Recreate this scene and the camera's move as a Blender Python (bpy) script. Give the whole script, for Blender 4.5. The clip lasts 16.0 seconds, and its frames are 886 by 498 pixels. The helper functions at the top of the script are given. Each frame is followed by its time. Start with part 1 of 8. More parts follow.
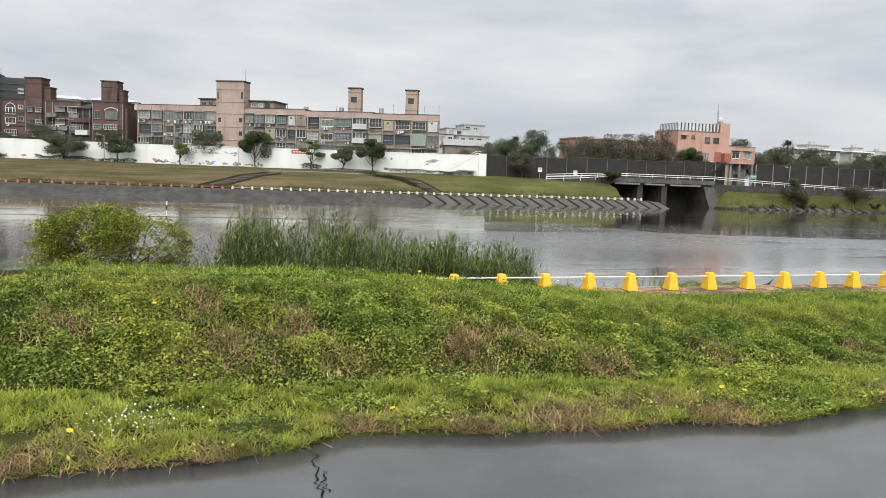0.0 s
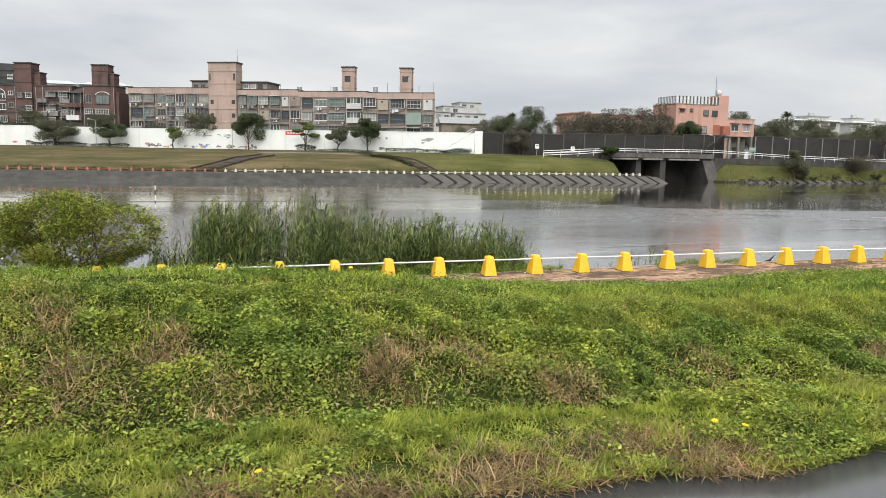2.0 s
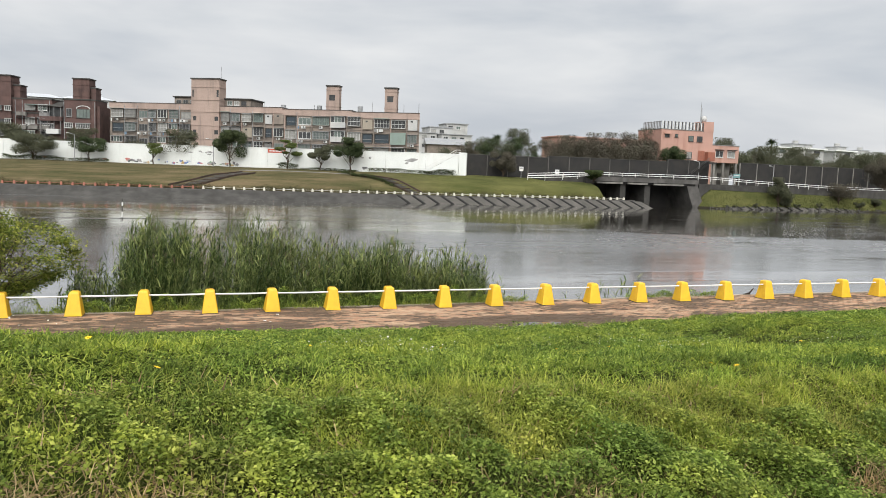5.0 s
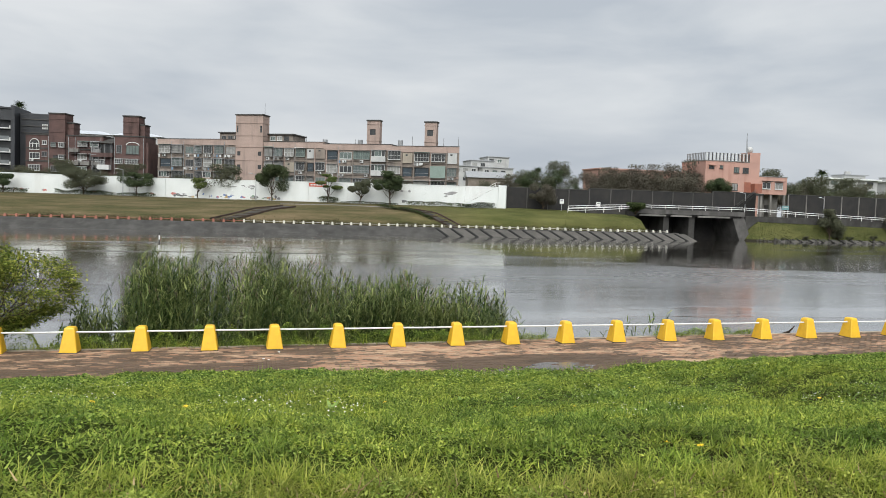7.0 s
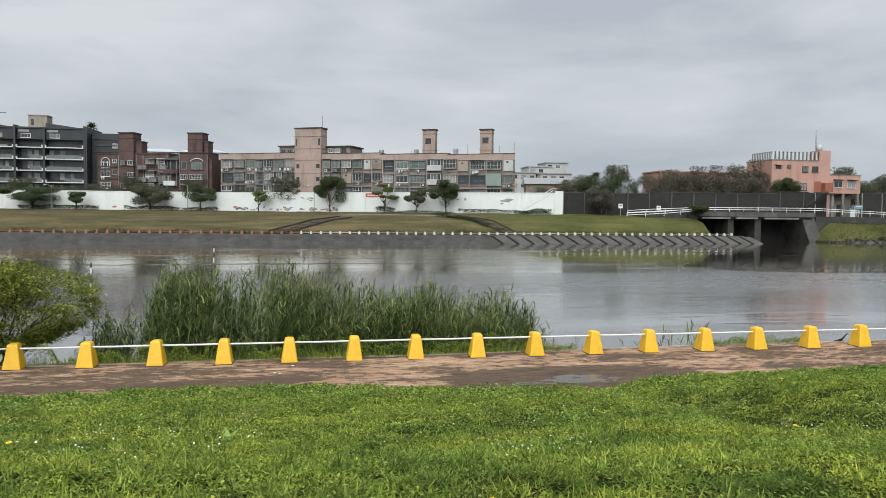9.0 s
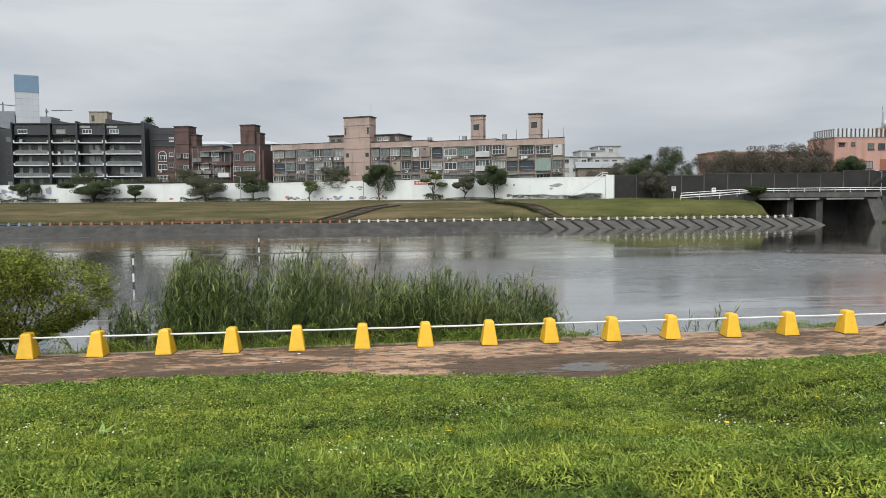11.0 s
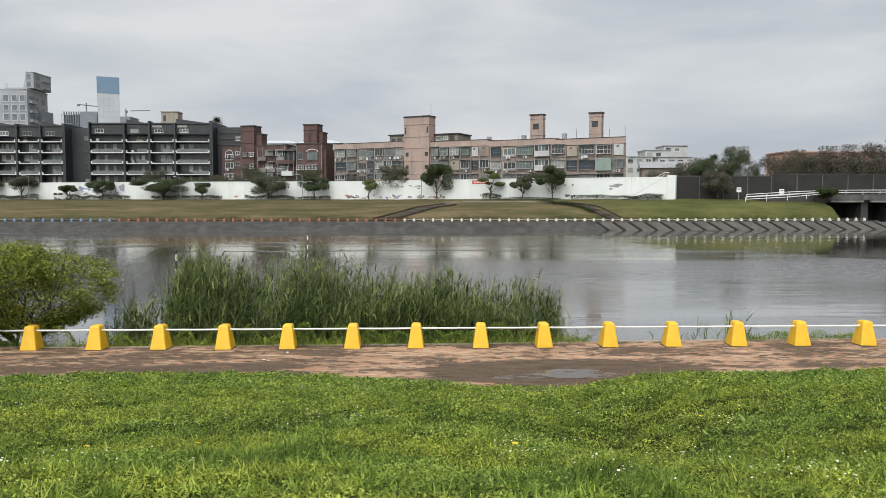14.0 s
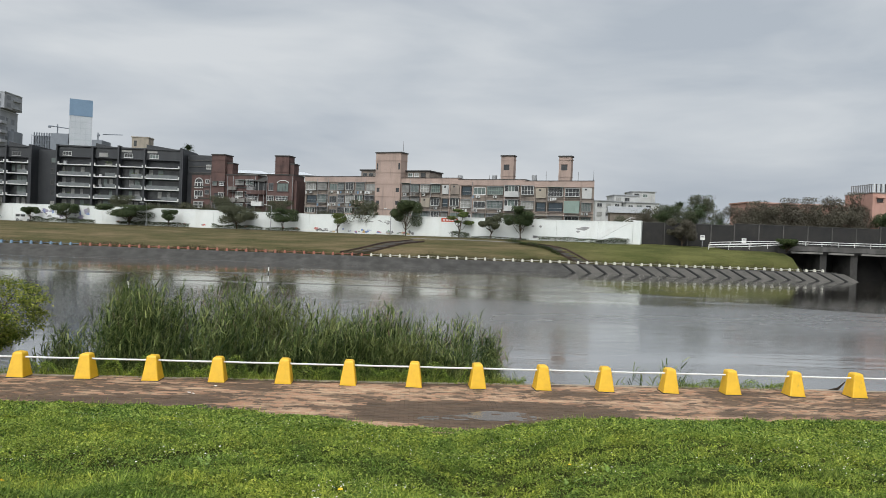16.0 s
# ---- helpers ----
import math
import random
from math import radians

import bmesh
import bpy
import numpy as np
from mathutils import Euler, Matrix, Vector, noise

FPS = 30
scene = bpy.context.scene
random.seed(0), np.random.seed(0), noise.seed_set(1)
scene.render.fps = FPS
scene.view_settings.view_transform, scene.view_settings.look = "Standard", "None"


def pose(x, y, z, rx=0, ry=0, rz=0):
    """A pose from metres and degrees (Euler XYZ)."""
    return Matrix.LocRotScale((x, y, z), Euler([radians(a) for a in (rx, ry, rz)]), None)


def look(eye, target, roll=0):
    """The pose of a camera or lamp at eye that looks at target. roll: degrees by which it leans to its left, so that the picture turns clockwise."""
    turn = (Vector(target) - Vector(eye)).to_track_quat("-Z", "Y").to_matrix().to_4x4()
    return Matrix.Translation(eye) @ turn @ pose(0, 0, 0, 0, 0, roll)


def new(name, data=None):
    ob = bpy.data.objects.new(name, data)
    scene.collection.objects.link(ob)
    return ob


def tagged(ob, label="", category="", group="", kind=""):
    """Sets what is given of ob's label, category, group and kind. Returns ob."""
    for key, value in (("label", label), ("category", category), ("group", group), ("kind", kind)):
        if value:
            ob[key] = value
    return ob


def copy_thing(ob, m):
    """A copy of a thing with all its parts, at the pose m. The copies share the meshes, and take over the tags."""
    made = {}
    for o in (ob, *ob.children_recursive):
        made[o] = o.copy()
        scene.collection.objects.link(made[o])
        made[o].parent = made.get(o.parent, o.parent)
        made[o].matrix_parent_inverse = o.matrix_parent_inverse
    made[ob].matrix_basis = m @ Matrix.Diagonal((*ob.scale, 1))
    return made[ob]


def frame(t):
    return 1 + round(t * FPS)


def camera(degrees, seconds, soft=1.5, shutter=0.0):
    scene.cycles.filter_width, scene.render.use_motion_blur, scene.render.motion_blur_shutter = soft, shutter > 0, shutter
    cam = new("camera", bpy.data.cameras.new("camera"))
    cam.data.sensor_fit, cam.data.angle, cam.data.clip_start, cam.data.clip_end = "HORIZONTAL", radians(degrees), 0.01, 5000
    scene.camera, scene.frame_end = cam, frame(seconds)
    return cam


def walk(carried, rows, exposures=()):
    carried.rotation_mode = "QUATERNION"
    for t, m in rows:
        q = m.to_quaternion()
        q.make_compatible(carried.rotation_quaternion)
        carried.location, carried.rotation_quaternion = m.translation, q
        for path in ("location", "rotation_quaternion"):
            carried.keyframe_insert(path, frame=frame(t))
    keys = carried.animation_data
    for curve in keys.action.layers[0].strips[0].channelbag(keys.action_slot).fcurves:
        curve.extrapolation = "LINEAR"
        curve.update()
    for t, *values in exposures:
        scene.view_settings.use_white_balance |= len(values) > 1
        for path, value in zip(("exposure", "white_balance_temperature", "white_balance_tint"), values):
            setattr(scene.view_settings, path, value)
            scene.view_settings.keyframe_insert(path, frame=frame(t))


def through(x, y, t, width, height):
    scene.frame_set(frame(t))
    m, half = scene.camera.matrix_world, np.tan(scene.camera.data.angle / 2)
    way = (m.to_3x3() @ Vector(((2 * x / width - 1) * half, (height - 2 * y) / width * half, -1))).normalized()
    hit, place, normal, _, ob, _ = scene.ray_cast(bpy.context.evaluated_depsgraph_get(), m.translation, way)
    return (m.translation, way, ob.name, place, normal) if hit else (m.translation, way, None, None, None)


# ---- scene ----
cam = camera(61.5, 16.0, soft=0.7)
PATH = [
    (0, (-11.97, -22.65, 3.786), (-11.402, -20.743, 3.588), 2.2),
    (0.5, (-11.707, -22.486, 3.771), (-11.161, -20.575, 3.547), 2.0),
    (1, (-11.535, -22.214, 3.755), (-10.991, -20.305, 3.503), 1.6),
    (1.5, (-11.345, -21.926, 3.758), (-10.791, -20.022, 3.495), 1.3),
    (2, (-11.154, -21.629, 3.767), (-10.586, -19.728, 3.513), 1.1),
    (2.5, (-10.995, -21.322, 3.797), (-10.411, -19.422, 3.572), 1.2),
    (3, (-10.715, -21.05, 3.806), (-10.116, -19.152, 3.611), 1.4),
    (3.5, (-10.453, -20.83, 3.811), (-9.836, -18.936, 3.628), 1.4),
    (3.7, (-10.342, -20.715, 3.815), (-9.72, -18.823, 3.632), 1.5),
    (5.8, (-9.191, -19.823, 3.757), (-8.615, -17.918, 3.555), 2.7),
    (6, (-9.076, -19.756, 3.767), (-8.514, -17.847, 3.574), 2.6),
    (6.5, (-8.798, -19.539, 3.737), (-8.276, -17.615, 3.581), 2.3),
    (7, (-8.513, -19.346, 3.744), (-8.025, -17.41, 3.631), 1.9),
    (7.5, (-8.186, -19.217, 3.765), (-7.732, -17.271, 3.683), 1.4),
    (8, (-7.862, -19.035, 3.777), (-7.447, -17.08, 3.709), 1.0),
    (8.5, (-7.559, -18.981, 3.769), (-7.186, -17.018, 3.694), 0.7),
    (9, (-7.233, -18.951, 3.748), (-6.909, -16.979, 3.653), 0.6),
    (9.2, (-7.099, -18.912, 3.736), (-6.796, -16.938, 3.631), 0.5),
    (11.3, (-5.814, -18.579, 3.665), (-5.658, -16.59, 3.535), -0.5),
    (11.5, (-5.681, -18.606, 3.68), (-5.541, -16.615, 3.55), -0.5),
    (12, (-5.393, -18.595, 3.688), (-5.287, -16.602, 3.557), -0.3),
    (12.5, (-5.087, -18.546, 3.678), (-5.018, -16.552, 3.541), -0.1),
    (13, (-4.773, -18.575, 3.678), (-4.737, -16.58, 3.535), 0.0),
    (13.5, (-4.468, -18.529, 3.668), (-4.453, -16.534, 3.525), -0.1),
    (14, (-4.163, -18.444, 3.688), (-4.16, -16.448, 3.557), -0.0),
    (14.5, (-3.877, -18.456, 3.712), (-3.874, -16.459, 3.607), 0.3),
    (15, (-3.658, -18.477, 3.704), (-3.64, -16.478, 3.63), 0.9),
    (15.5, (-3.473, -18.449, 3.702), (-3.426, -16.45, 3.652), 1.7),
    (16, (-3.318, -18.437, 3.736), (-3.24, -16.439, 3.705), 2.2),
]
walk(cam, [(t, look(eye, target, roll)) for t, eye, target, roll in PATH], exposures=[(0, 1.47, 6650, 10.6), (1.5, 1.53, 6750, 10.8), (3.5, 1.43, 6700, 10.5), (6, 1.47, 6700, 10.5), (7.2, 1.27, 6450, 9), (8.5, 1.13, 6400, 8.5), (9, 1.2, 6400, 8.3), (12, 1.21, 6500, 9.7), (13.8, 1.27, 6550, 9.8), (15, 1.18, 6450, 9.2), (16, 1.15, 6400, 9)])

# ---- world and light ----
world = bpy.data.worlds.new("overcast_sky")
scene.world = world
world.use_nodes = True
wn, wl = world.node_tree.nodes, world.node_tree.links
wn.clear()
w_out, w_bg = wn.new("ShaderNodeOutputWorld"), wn.new("ShaderNodeBackground")
w_sky = wn.new("ShaderNodeTexSky")
w_sky.sky_type, w_sky.sun_disc = "NISHITA", False
w_sky.sun_elevation, w_sky.sun_rotation = radians(52), radians(200)
w_sky.dust_density = 4.0
w_hsv = wn.new("ShaderNodeHueSaturation")
w_hsv.inputs["Saturation"].default_value, w_hsv.inputs["Value"].default_value = 0.25, 0.075
wl.new(w_sky.outputs[0], w_hsv.inputs["Color"])
# layers of cloud: stretched soft noise over the whole dome
w_co, w_map = wn.new("ShaderNodeTexCoord"), wn.new("ShaderNodeMapping")
w_map.inputs["Scale"].default_value = (1.4, 1.4, 5.5)
w_map.inputs["Rotation"].default_value = (0.0, 0.09, 0.4)
wl.new(w_co.outputs["Generated"], w_map.inputs[0])
w_n1 = wn.new("ShaderNodeTexNoise")
w_n1.inputs["Scale"].default_value, w_n1.inputs["Detail"].default_value, w_n1.inputs["Roughness"].default_value = 1.9, 5.0, 0.5
w_n1.inputs["Distortion"].default_value = 0.25
wl.new(w_map.outputs[0], w_n1.inputs["Vector"])
w_ramp = wn.new("ShaderNodeValToRGB")
w_ramp.color_ramp.elements[0].position, w_ramp.color_ramp.elements[0].color = 0.34, (0.195, 0.215, 0.240, 1)
w_ramp.color_ramp.elements[1].position, w_ramp.color_ramp.elements[1].color = 0.66, (0.298, 0.308, 0.318, 1)
wl.new(w_n1.outputs["Fac"], w_ramp.inputs[0])
w_mix = wn.new("ShaderNodeMix")
w_mix.data_type = "RGBA"
w_mix.inputs["Factor"].default_value = 0.9
wl.new(w_hsv.outputs[0], w_mix.inputs["A"])
wl.new(w_ramp.outputs[0], w_mix.inputs["B"])
wl.new(w_mix.outputs["Result"], w_bg.inputs["Color"])
w_bg.inputs["Strength"].default_value = 1.0
wl.new(w_bg.outputs[0], w_out.inputs[0])

sun_data = bpy.data.lights.new("sun", "SUN")
sun_data.energy, sun_data.angle, sun_data.color = 1.75, radians(80), (1.0, 0.995, 0.96)
sun = new("sun", sun_data)
sun.matrix_world = look((-30, -80, 120), (0, 20, 0))

# ---- materials ----
def nodes_of(name):
    m = bpy.data.materials.new(name)
    m.use_nodes = True
    nt = m.node_tree
    return m, nt, nt.nodes["Principled BSDF"]


def add(nt, kind, **inputs):
    n = nt.nodes.new(kind)
    for k, v in inputs.items():
        n.inputs[k.replace("_", " ")].default_value = v
    return n


def coords(nt, scale=(1, 1, 1), space="Object"):
    c, m = nt.nodes.new("ShaderNodeTexCoord"), nt.nodes.new("ShaderNodeMapping")
    m.inputs["Scale"].default_value = scale
    if space == "World":
        g = nt.nodes.new("ShaderNodeNewGeometry")
        nt.links.new(g.outputs["Position"], m.inputs[0])
    else:
        nt.links.new(c.outputs[space], m.inputs[0])
    return m.outputs[0]


def noise_tex(nt, vec, scale, detail=4.0, rough=0.55, distort=0.0):
    n = add(nt, "ShaderNodeTexNoise", Scale=scale, Detail=detail, Roughness=rough, Distortion=distort)
    nt.links.new(vec, n.inputs["Vector"])
    return n.outputs["Fac"]


def ramp(nt, fac, stops):
    r = nt.nodes.new("ShaderNodeValToRGB")
    e = r.color_ramp.elements
    while len(e) < len(stops):
        e.new(0.5)
    for el, (p, c) in zip(e, stops):
        el.position, el.color = p, (*c, 1)
    nt.links.new(fac, r.inputs[0])
    return r.outputs[0]


def mix(nt, fac, a, b, how="MIX"):
    m = nt.nodes.new("ShaderNodeMix")
    m.data_type, m.blend_type = "RGBA", how
    for key, v in (("Factor", fac), ("A", a), ("B", b)):
        if isinstance(v, bpy.types.NodeSocket):
            nt.links.new(v, m.inputs[key])
        elif key == "Factor":
            m.inputs[key].default_value = v
        else:
            m.inputs[key].default_value = (*v, 1)
    return m.outputs["Result"]


def bump(nt, bsdf, fac, strength=0.3, dist=0.02):
    b = add(nt, "ShaderNodeBump", Strength=strength, Distance=dist)
    nt.links.new(fac, b.inputs["Height"])
    nt.links.new(b.outputs[0], bsdf.inputs["Normal"])


def surface(name, a, b, scale=3.0, fine=40.0, rough=0.8, bumpy=0.25, dist=0.01, stain=None, stain_scale=0.6, metal=0.0,
            space="World", island=0.0):
    """A weathered surface: two colours mixed by coarse noise, fine grain over it, and stains that run down."""
    m, nt, bs = nodes_of(name)
    vec = coords(nt, space=space)
    n1, n2 = noise_tex(nt, vec, scale, 5.0), noise_tex(nt, vec, fine, 3.0)
    col = mix(nt, ramp(nt, n1, [(0.3, (0, 0, 0)), (0.7, (1, 1, 1))]), a, b)
    col = mix(nt, 0.35, col, ramp(nt, n2, [(0.2, (0.45, 0.45, 0.45)), (0.8, (1.0, 1.0, 1.0))]), "MULTIPLY")
    if stain:
        sv = coords(nt, (1, 1, 0.18), space=space)
        n3 = noise_tex(nt, sv, stain_scale, 6.0, 0.65)
        col = mix(nt, ramp(nt, n3, [(0.5, (0, 0, 0)), (0.72, (0.75, 0.75, 0.75))]), col, stain)
    if island:
        info = nt.nodes.new("ShaderNodeObjectInfo")
        col = mix(nt, island, col, ramp(nt, info.outputs["Random"], [(0.0, (0.35, 0.35, 0.35)), (1.0, (1.0, 1.0, 1.0))]), "MULTIPLY")
    nt.links.new(col, bs.inputs["Base Color"])
    bs.inputs["Roughness"].default_value, bs.inputs["Metallic"].default_value = rough, metal
    if rough > 0.7:
        bs.inputs["Specular IOR Level"].default_value = 0.12
    bump(nt, bs, n2, bumpy, dist)
    return m


MAT = {}
MAT["asphalt"] = surface("wet_asphalt", (0.070, 0.071, 0.075), (0.115, 0.116, 0.120), 1.2, 120, 0.2, 0.35, 0.004)
MAT["white_paint"] = surface("white_wall_paint", (0.74, 0.76, 0.75), (0.66, 0.69, 0.68), 0.25, 6, 0.8, 0.15, 0.01, (0.55, 0.56, 0.54), 0.5)
MAT["dark_wall"] = surface("dark_mossy_concrete", (0.030, 0.030, 0.031), (0.048, 0.046, 0.043), 0.4, 5, 0.9, 0.3, 0.02, (0.035, 0.033, 0.034), 0.5)
MAT["concrete"] = surface("weathered_concrete", (0.26, 0.25, 0.23), (0.16, 0.155, 0.145), 0.5, 12, 0.85, 0.3, 0.02, (0.08, 0.08, 0.075), 0.7)
MAT["dark_concrete"] = surface("damp_concrete", (0.085, 0.082, 0.078), (0.045, 0.044, 0.042), 0.5, 9, 0.8, 0.3, 0.02, (0.035, 0.035, 0.03), 0.6)
MAT["post_grey"] = surface("mid_grey_damp_concrete", (0.13, 0.125, 0.12), (0.07, 0.068, 0.065), 0.5, 9, 0.85, 0.3, 0.02, (0.05, 0.05, 0.047), 0.6)
MAT["rail_white"] = surface("white_rail_paint", (0.78, 0.78, 0.77), (0.66, 0.66, 0.65), 2.0, 40, 0.5, 0.05, 0.002)
MAT["soil"] = surface("damp_soil", (0.07, 0.05, 0.035), (0.035, 0.028, 0.02), 3, 60, 0.9, 0.4, 0.02)


# ---- mesh helpers ----
def part(name, bm, material, parent=None, label="", smooth=False):
    me = bpy.data.meshes.new(name)
    bm.to_mesh(me)
    bm.free()
    if smooth:
        for p in me.polygons:
            p.use_smooth = True
    if isinstance(material, str):
        material = MAT[material]
    me.materials.append(material)
    ob = new(name, me)
    if parent is not None:
        ob.parent = parent
    if label:
        ob["label"] = label
    return ob


def from_data(name, verts, faces, material, parent=None, smooth=False):
    me = bpy.data.meshes.new(name)
    me.from_pydata(verts, [], faces)
    if smooth:
        me.polygons.foreach_set("use_smooth", [True] * len(me.polygons))
    me.materials.append(MAT[material] if isinstance(material, str) else material)
    ob = new(name, me)
    if parent is not None:
        ob.parent = parent
    return ob


def put_box(bm, x0, x1, y0, y1, z0, z1, bevel=0.0):
    g = bmesh.ops.create_cube(bm, size=1.0)
    bmesh.ops.scale(bm, vec=(x1 - x0, y1 - y0, z1 - z0), verts=g["verts"])
    bmesh.ops.translate(bm, vec=((x0 + x1) / 2, (y0 + y1) / 2, (z0 + z1) / 2), verts=g["verts"])
    if bevel:
        edges = list({e for v in g["verts"] for e in v.link_edges})
        bmesh.ops.bevel(bm, geom=edges, offset=bevel, segments=2, affect="EDGES", profile=0.6)
    return bm


def box(x0, x1, y0, y1, z0, z1, bevel=0.0):
    return put_box(bmesh.new(), x0, x1, y0, y1, z0, z1, bevel)


def put_tube(bm, a, b, r0, r1=None, sides=8, caps=True):
    a, b = Vector(a), Vector(b)
    g = bmesh.ops.create_cone(bm, cap_ends=caps, segments=sides, radius1=r0, radius2=r0 if r1 is None else r1, depth=(b - a).length)
    bmesh.ops.transform(bm, matrix=Matrix.Translation((a + b) / 2) @ (b - a).to_track_quat("Z", "Y").to_matrix().to_4x4(), verts=g["verts"])
    return bm


def tube(a, b, r0, r1=None, sides=8):
    return put_tube(bmesh.new(), a, b, r0, r1, sides)


def thing(name, m, label, category, group="", kind=""):
    ob = new(name)
    ob.matrix_world = m
    ob.empty_display_size = 0.2
    return tagged(ob, label, category, group, kind)


# ---- the lie of the land ----
WATER = -1.3
PROFILE_Y = [-400, -18.85, -18.5, -18.1, -17.87, -17.6, -17.1, -16.6, -16.1, -15.6, -15.1, -14.2, -12.5, -11, -9.5, -7.15, -5, -3.2]
PROFILE_Z = [2.33, 2.33, 2.37, 2.36, 2.30, 2.39, 2.51, 2.61, 2.66, 2.60, 2.50, 2.24, 1.87, 1.62, 1.30, 0.78, 0.33, 0.0]
EDGE_X = [-60, -12.9, -9.6, -7.2, -4.8, -3.7, -2.63, -1.46, -0.17, 2.2, 5.4, 12, 60]
EDGE_Y = [-3.6, -3.36, -3.05, -3.15, -3.75, -4.45, -5.05, -4.3, -3.4, -3.3, -3.0, -2.6, -2.4]
BANK_X = [-60, -12, -8, -4, 0, 5, 60]
BANK_Y = [0.25, 0.25, 0.30, 0.40, 0.55, 0.75, 0.9]


def path_z(x):
    return 0.045 + 0.0058 * min(max(x, -40.0), 40.0)


def grass_edge(x):
    return float(np.interp(x, EDGE_X, EDGE_Y)) + 0.12 * noise.noise((x * 1.3, 2.2, 0.0)) + 0.05 * noise.noise((x * 5, 7.2, 0.0))


def bank_edge(x):
    return float(np.interp(x, BANK_X, BANK_Y)) + 0.08 * noise.noise((x * 0.9, 5.2, 0.0))


def near_ground(x, y):
    """Height of the ground on the near side, from the road over the bank to the water's edge."""
    e = float(np.interp(x, EDGE_X, EDGE_Y))
    if y > bank_edge(x):
        d = y - bank_edge(x)
        return path_z(x) - 0.02 - float(np.interp(d, [0, 0.15, 0.9, 1.6, 4, 12, 40], [0, 0.08, 0.9, 1.62, 2.4, 4.0, 5.0]))
    if y > e:
        return path_z(x) - 0.03
    s = y - (e + 3.2) * float(np.interp(y, [-9, -4.9], [0, 1]))
    z = float(np.interp(s, PROFILE_Y, PROFILE_Z))
    crest = float(np.interp(x, [-13, -12, -10.5, -9, -7, 0], [0.25, 0.22, 0.165, 0.045, -0.10, -0.12]))
    z += (crest - 0.02) * float(np.interp(y, [-18.3, -17.2, -15, -11], [0, 1, 1, 0]))
    z -= 0.30 * math.exp(-((x + 2.75) / 0.75) ** 2) * float(np.interp(y, [-14.2, -12.4, -10, -7.5], [0, 1, 0.7, 0]))
    z += 0.10 * math.exp(-((x + 0.4) / 1.3) ** 2) * float(np.interp(y, [-13, -11, -8, -6], [0, 1, 1, 0]))
    if y > -18.9:
        w = float(np.interp(y, [-18.9, -18.3, -5, e], [0, 1, 1, 0.1]))
        z += w * (0.05 * noise.noise((x * 0.7, y * 0.9, 0.3)) + 0.03 * noise.noise((x * 2.4, y * 2.4, 4.0)))
        z += path_z(x) * float(np.interp(y, [-9, e - 0.3], [0, 1]))
    return z


def far_path(x):
    """The line of the far towpath's bollards."""
    return 107.0 + 0.0008 * max(x + 5, 0.0) ** 2


WALL = [(-420, 235), (-240, 200), (-106, 176), (-81, 170), (-52.6, 166), (-29, 164), (10.3, 141), (41.5, 127.5), (60, 127), (90, 127.5), (150, 129), (420, 150)]


def wall_y(x):
    return float(np.interp(x, [p[0] for p in WALL], [p[1] for p in WALL]))


def far_ground(x, y):
    f, w = far_path(x), wall_y(x)
    if x > 66:
        # a creek mouth under the bridge, then a low grassy spit
        spit = float(np.interp(x, [66, 72, 91.0, 95, 130], [0, 0, 0, 1, 1]))
        side = float(np.interp(x, [66, 70], [0, 1]))
        bed = -3.0
        edge = 115.6 + 0.02 * (x - 90)
        land = float(np.interp(y, [edge - 4, edge, edge + 0.9, edge + 3.6, 127], [-3.0, WATER - 0.1, -0.7, 2.7, 3.4]))
        creek = bed * (1 - spit) + land * spit
        bank = float(np.interp(y, [f - 5.5, f - 4.7, f - 0.6, f + 1.2, w - 6, w + 30], [-3.2, WATER - 0.2, 0.0, 0.0, 3.9, 4.0]))
        if y > 128:
            return 3.4
        return bank * (1 - side) + creek * side
    ys = [f - 40, f - 9, f - 5.2, f + 0.2, f + 1.2, f + 2.2, f + (w - f) * 0.26, f + (w - f) * 0.5, w - 3.5, w]
    zs = [-5, -3.6, WATER - 0.9, -0.35, -0.03, 0.25, 2.3, 3.3, 3.75, 3.9]
    z = float(np.interp(y, ys, zs))
    if f + 2 < y < w:
        z += 0.15 * noise.noise((x * 0.1, y * 0.15, 1.0))
    return z


def ground_z(x, y):
    if y < 45:
        return near_ground(x, y)
    if y > 75:
        return far_ground(x, y)
    return -5.0


def steps(*runs):
    out = []
    for a, b, n in runs:
        out += [a + (b - a) * i / n for i in range(n)]
    return out + [runs[-1][1]]


GX = steps((-3000, -400, 6), (-400, -120, 14), (-120, -30, 30), (-30, -18, 16), (-18, 14, 160), (14, 40, 26), (40, 150, 55), (150, 420, 14), (420, 3000, 6))
GY = steps((-2500, -60, 5), (-60, -20, 12), (-20, -13, 56), (-13, -2, 55), (-2, 5, 40), (5, 45, 10), (45, 90, 6), (90, 135, 60), (135, 200, 20), (200, 600, 8), (600, 4500, 5))
gv = [(x, y, ground_z(x, y)) for y in GY for x in GX]
gf = [(j * len(GX) + i, j * len(GX) + i + 1, (j + 1) * len(GX) + i + 1, (j + 1) * len(GX) + i) for j in range(len(GY) - 1) for i in range(len(GX) - 1)]

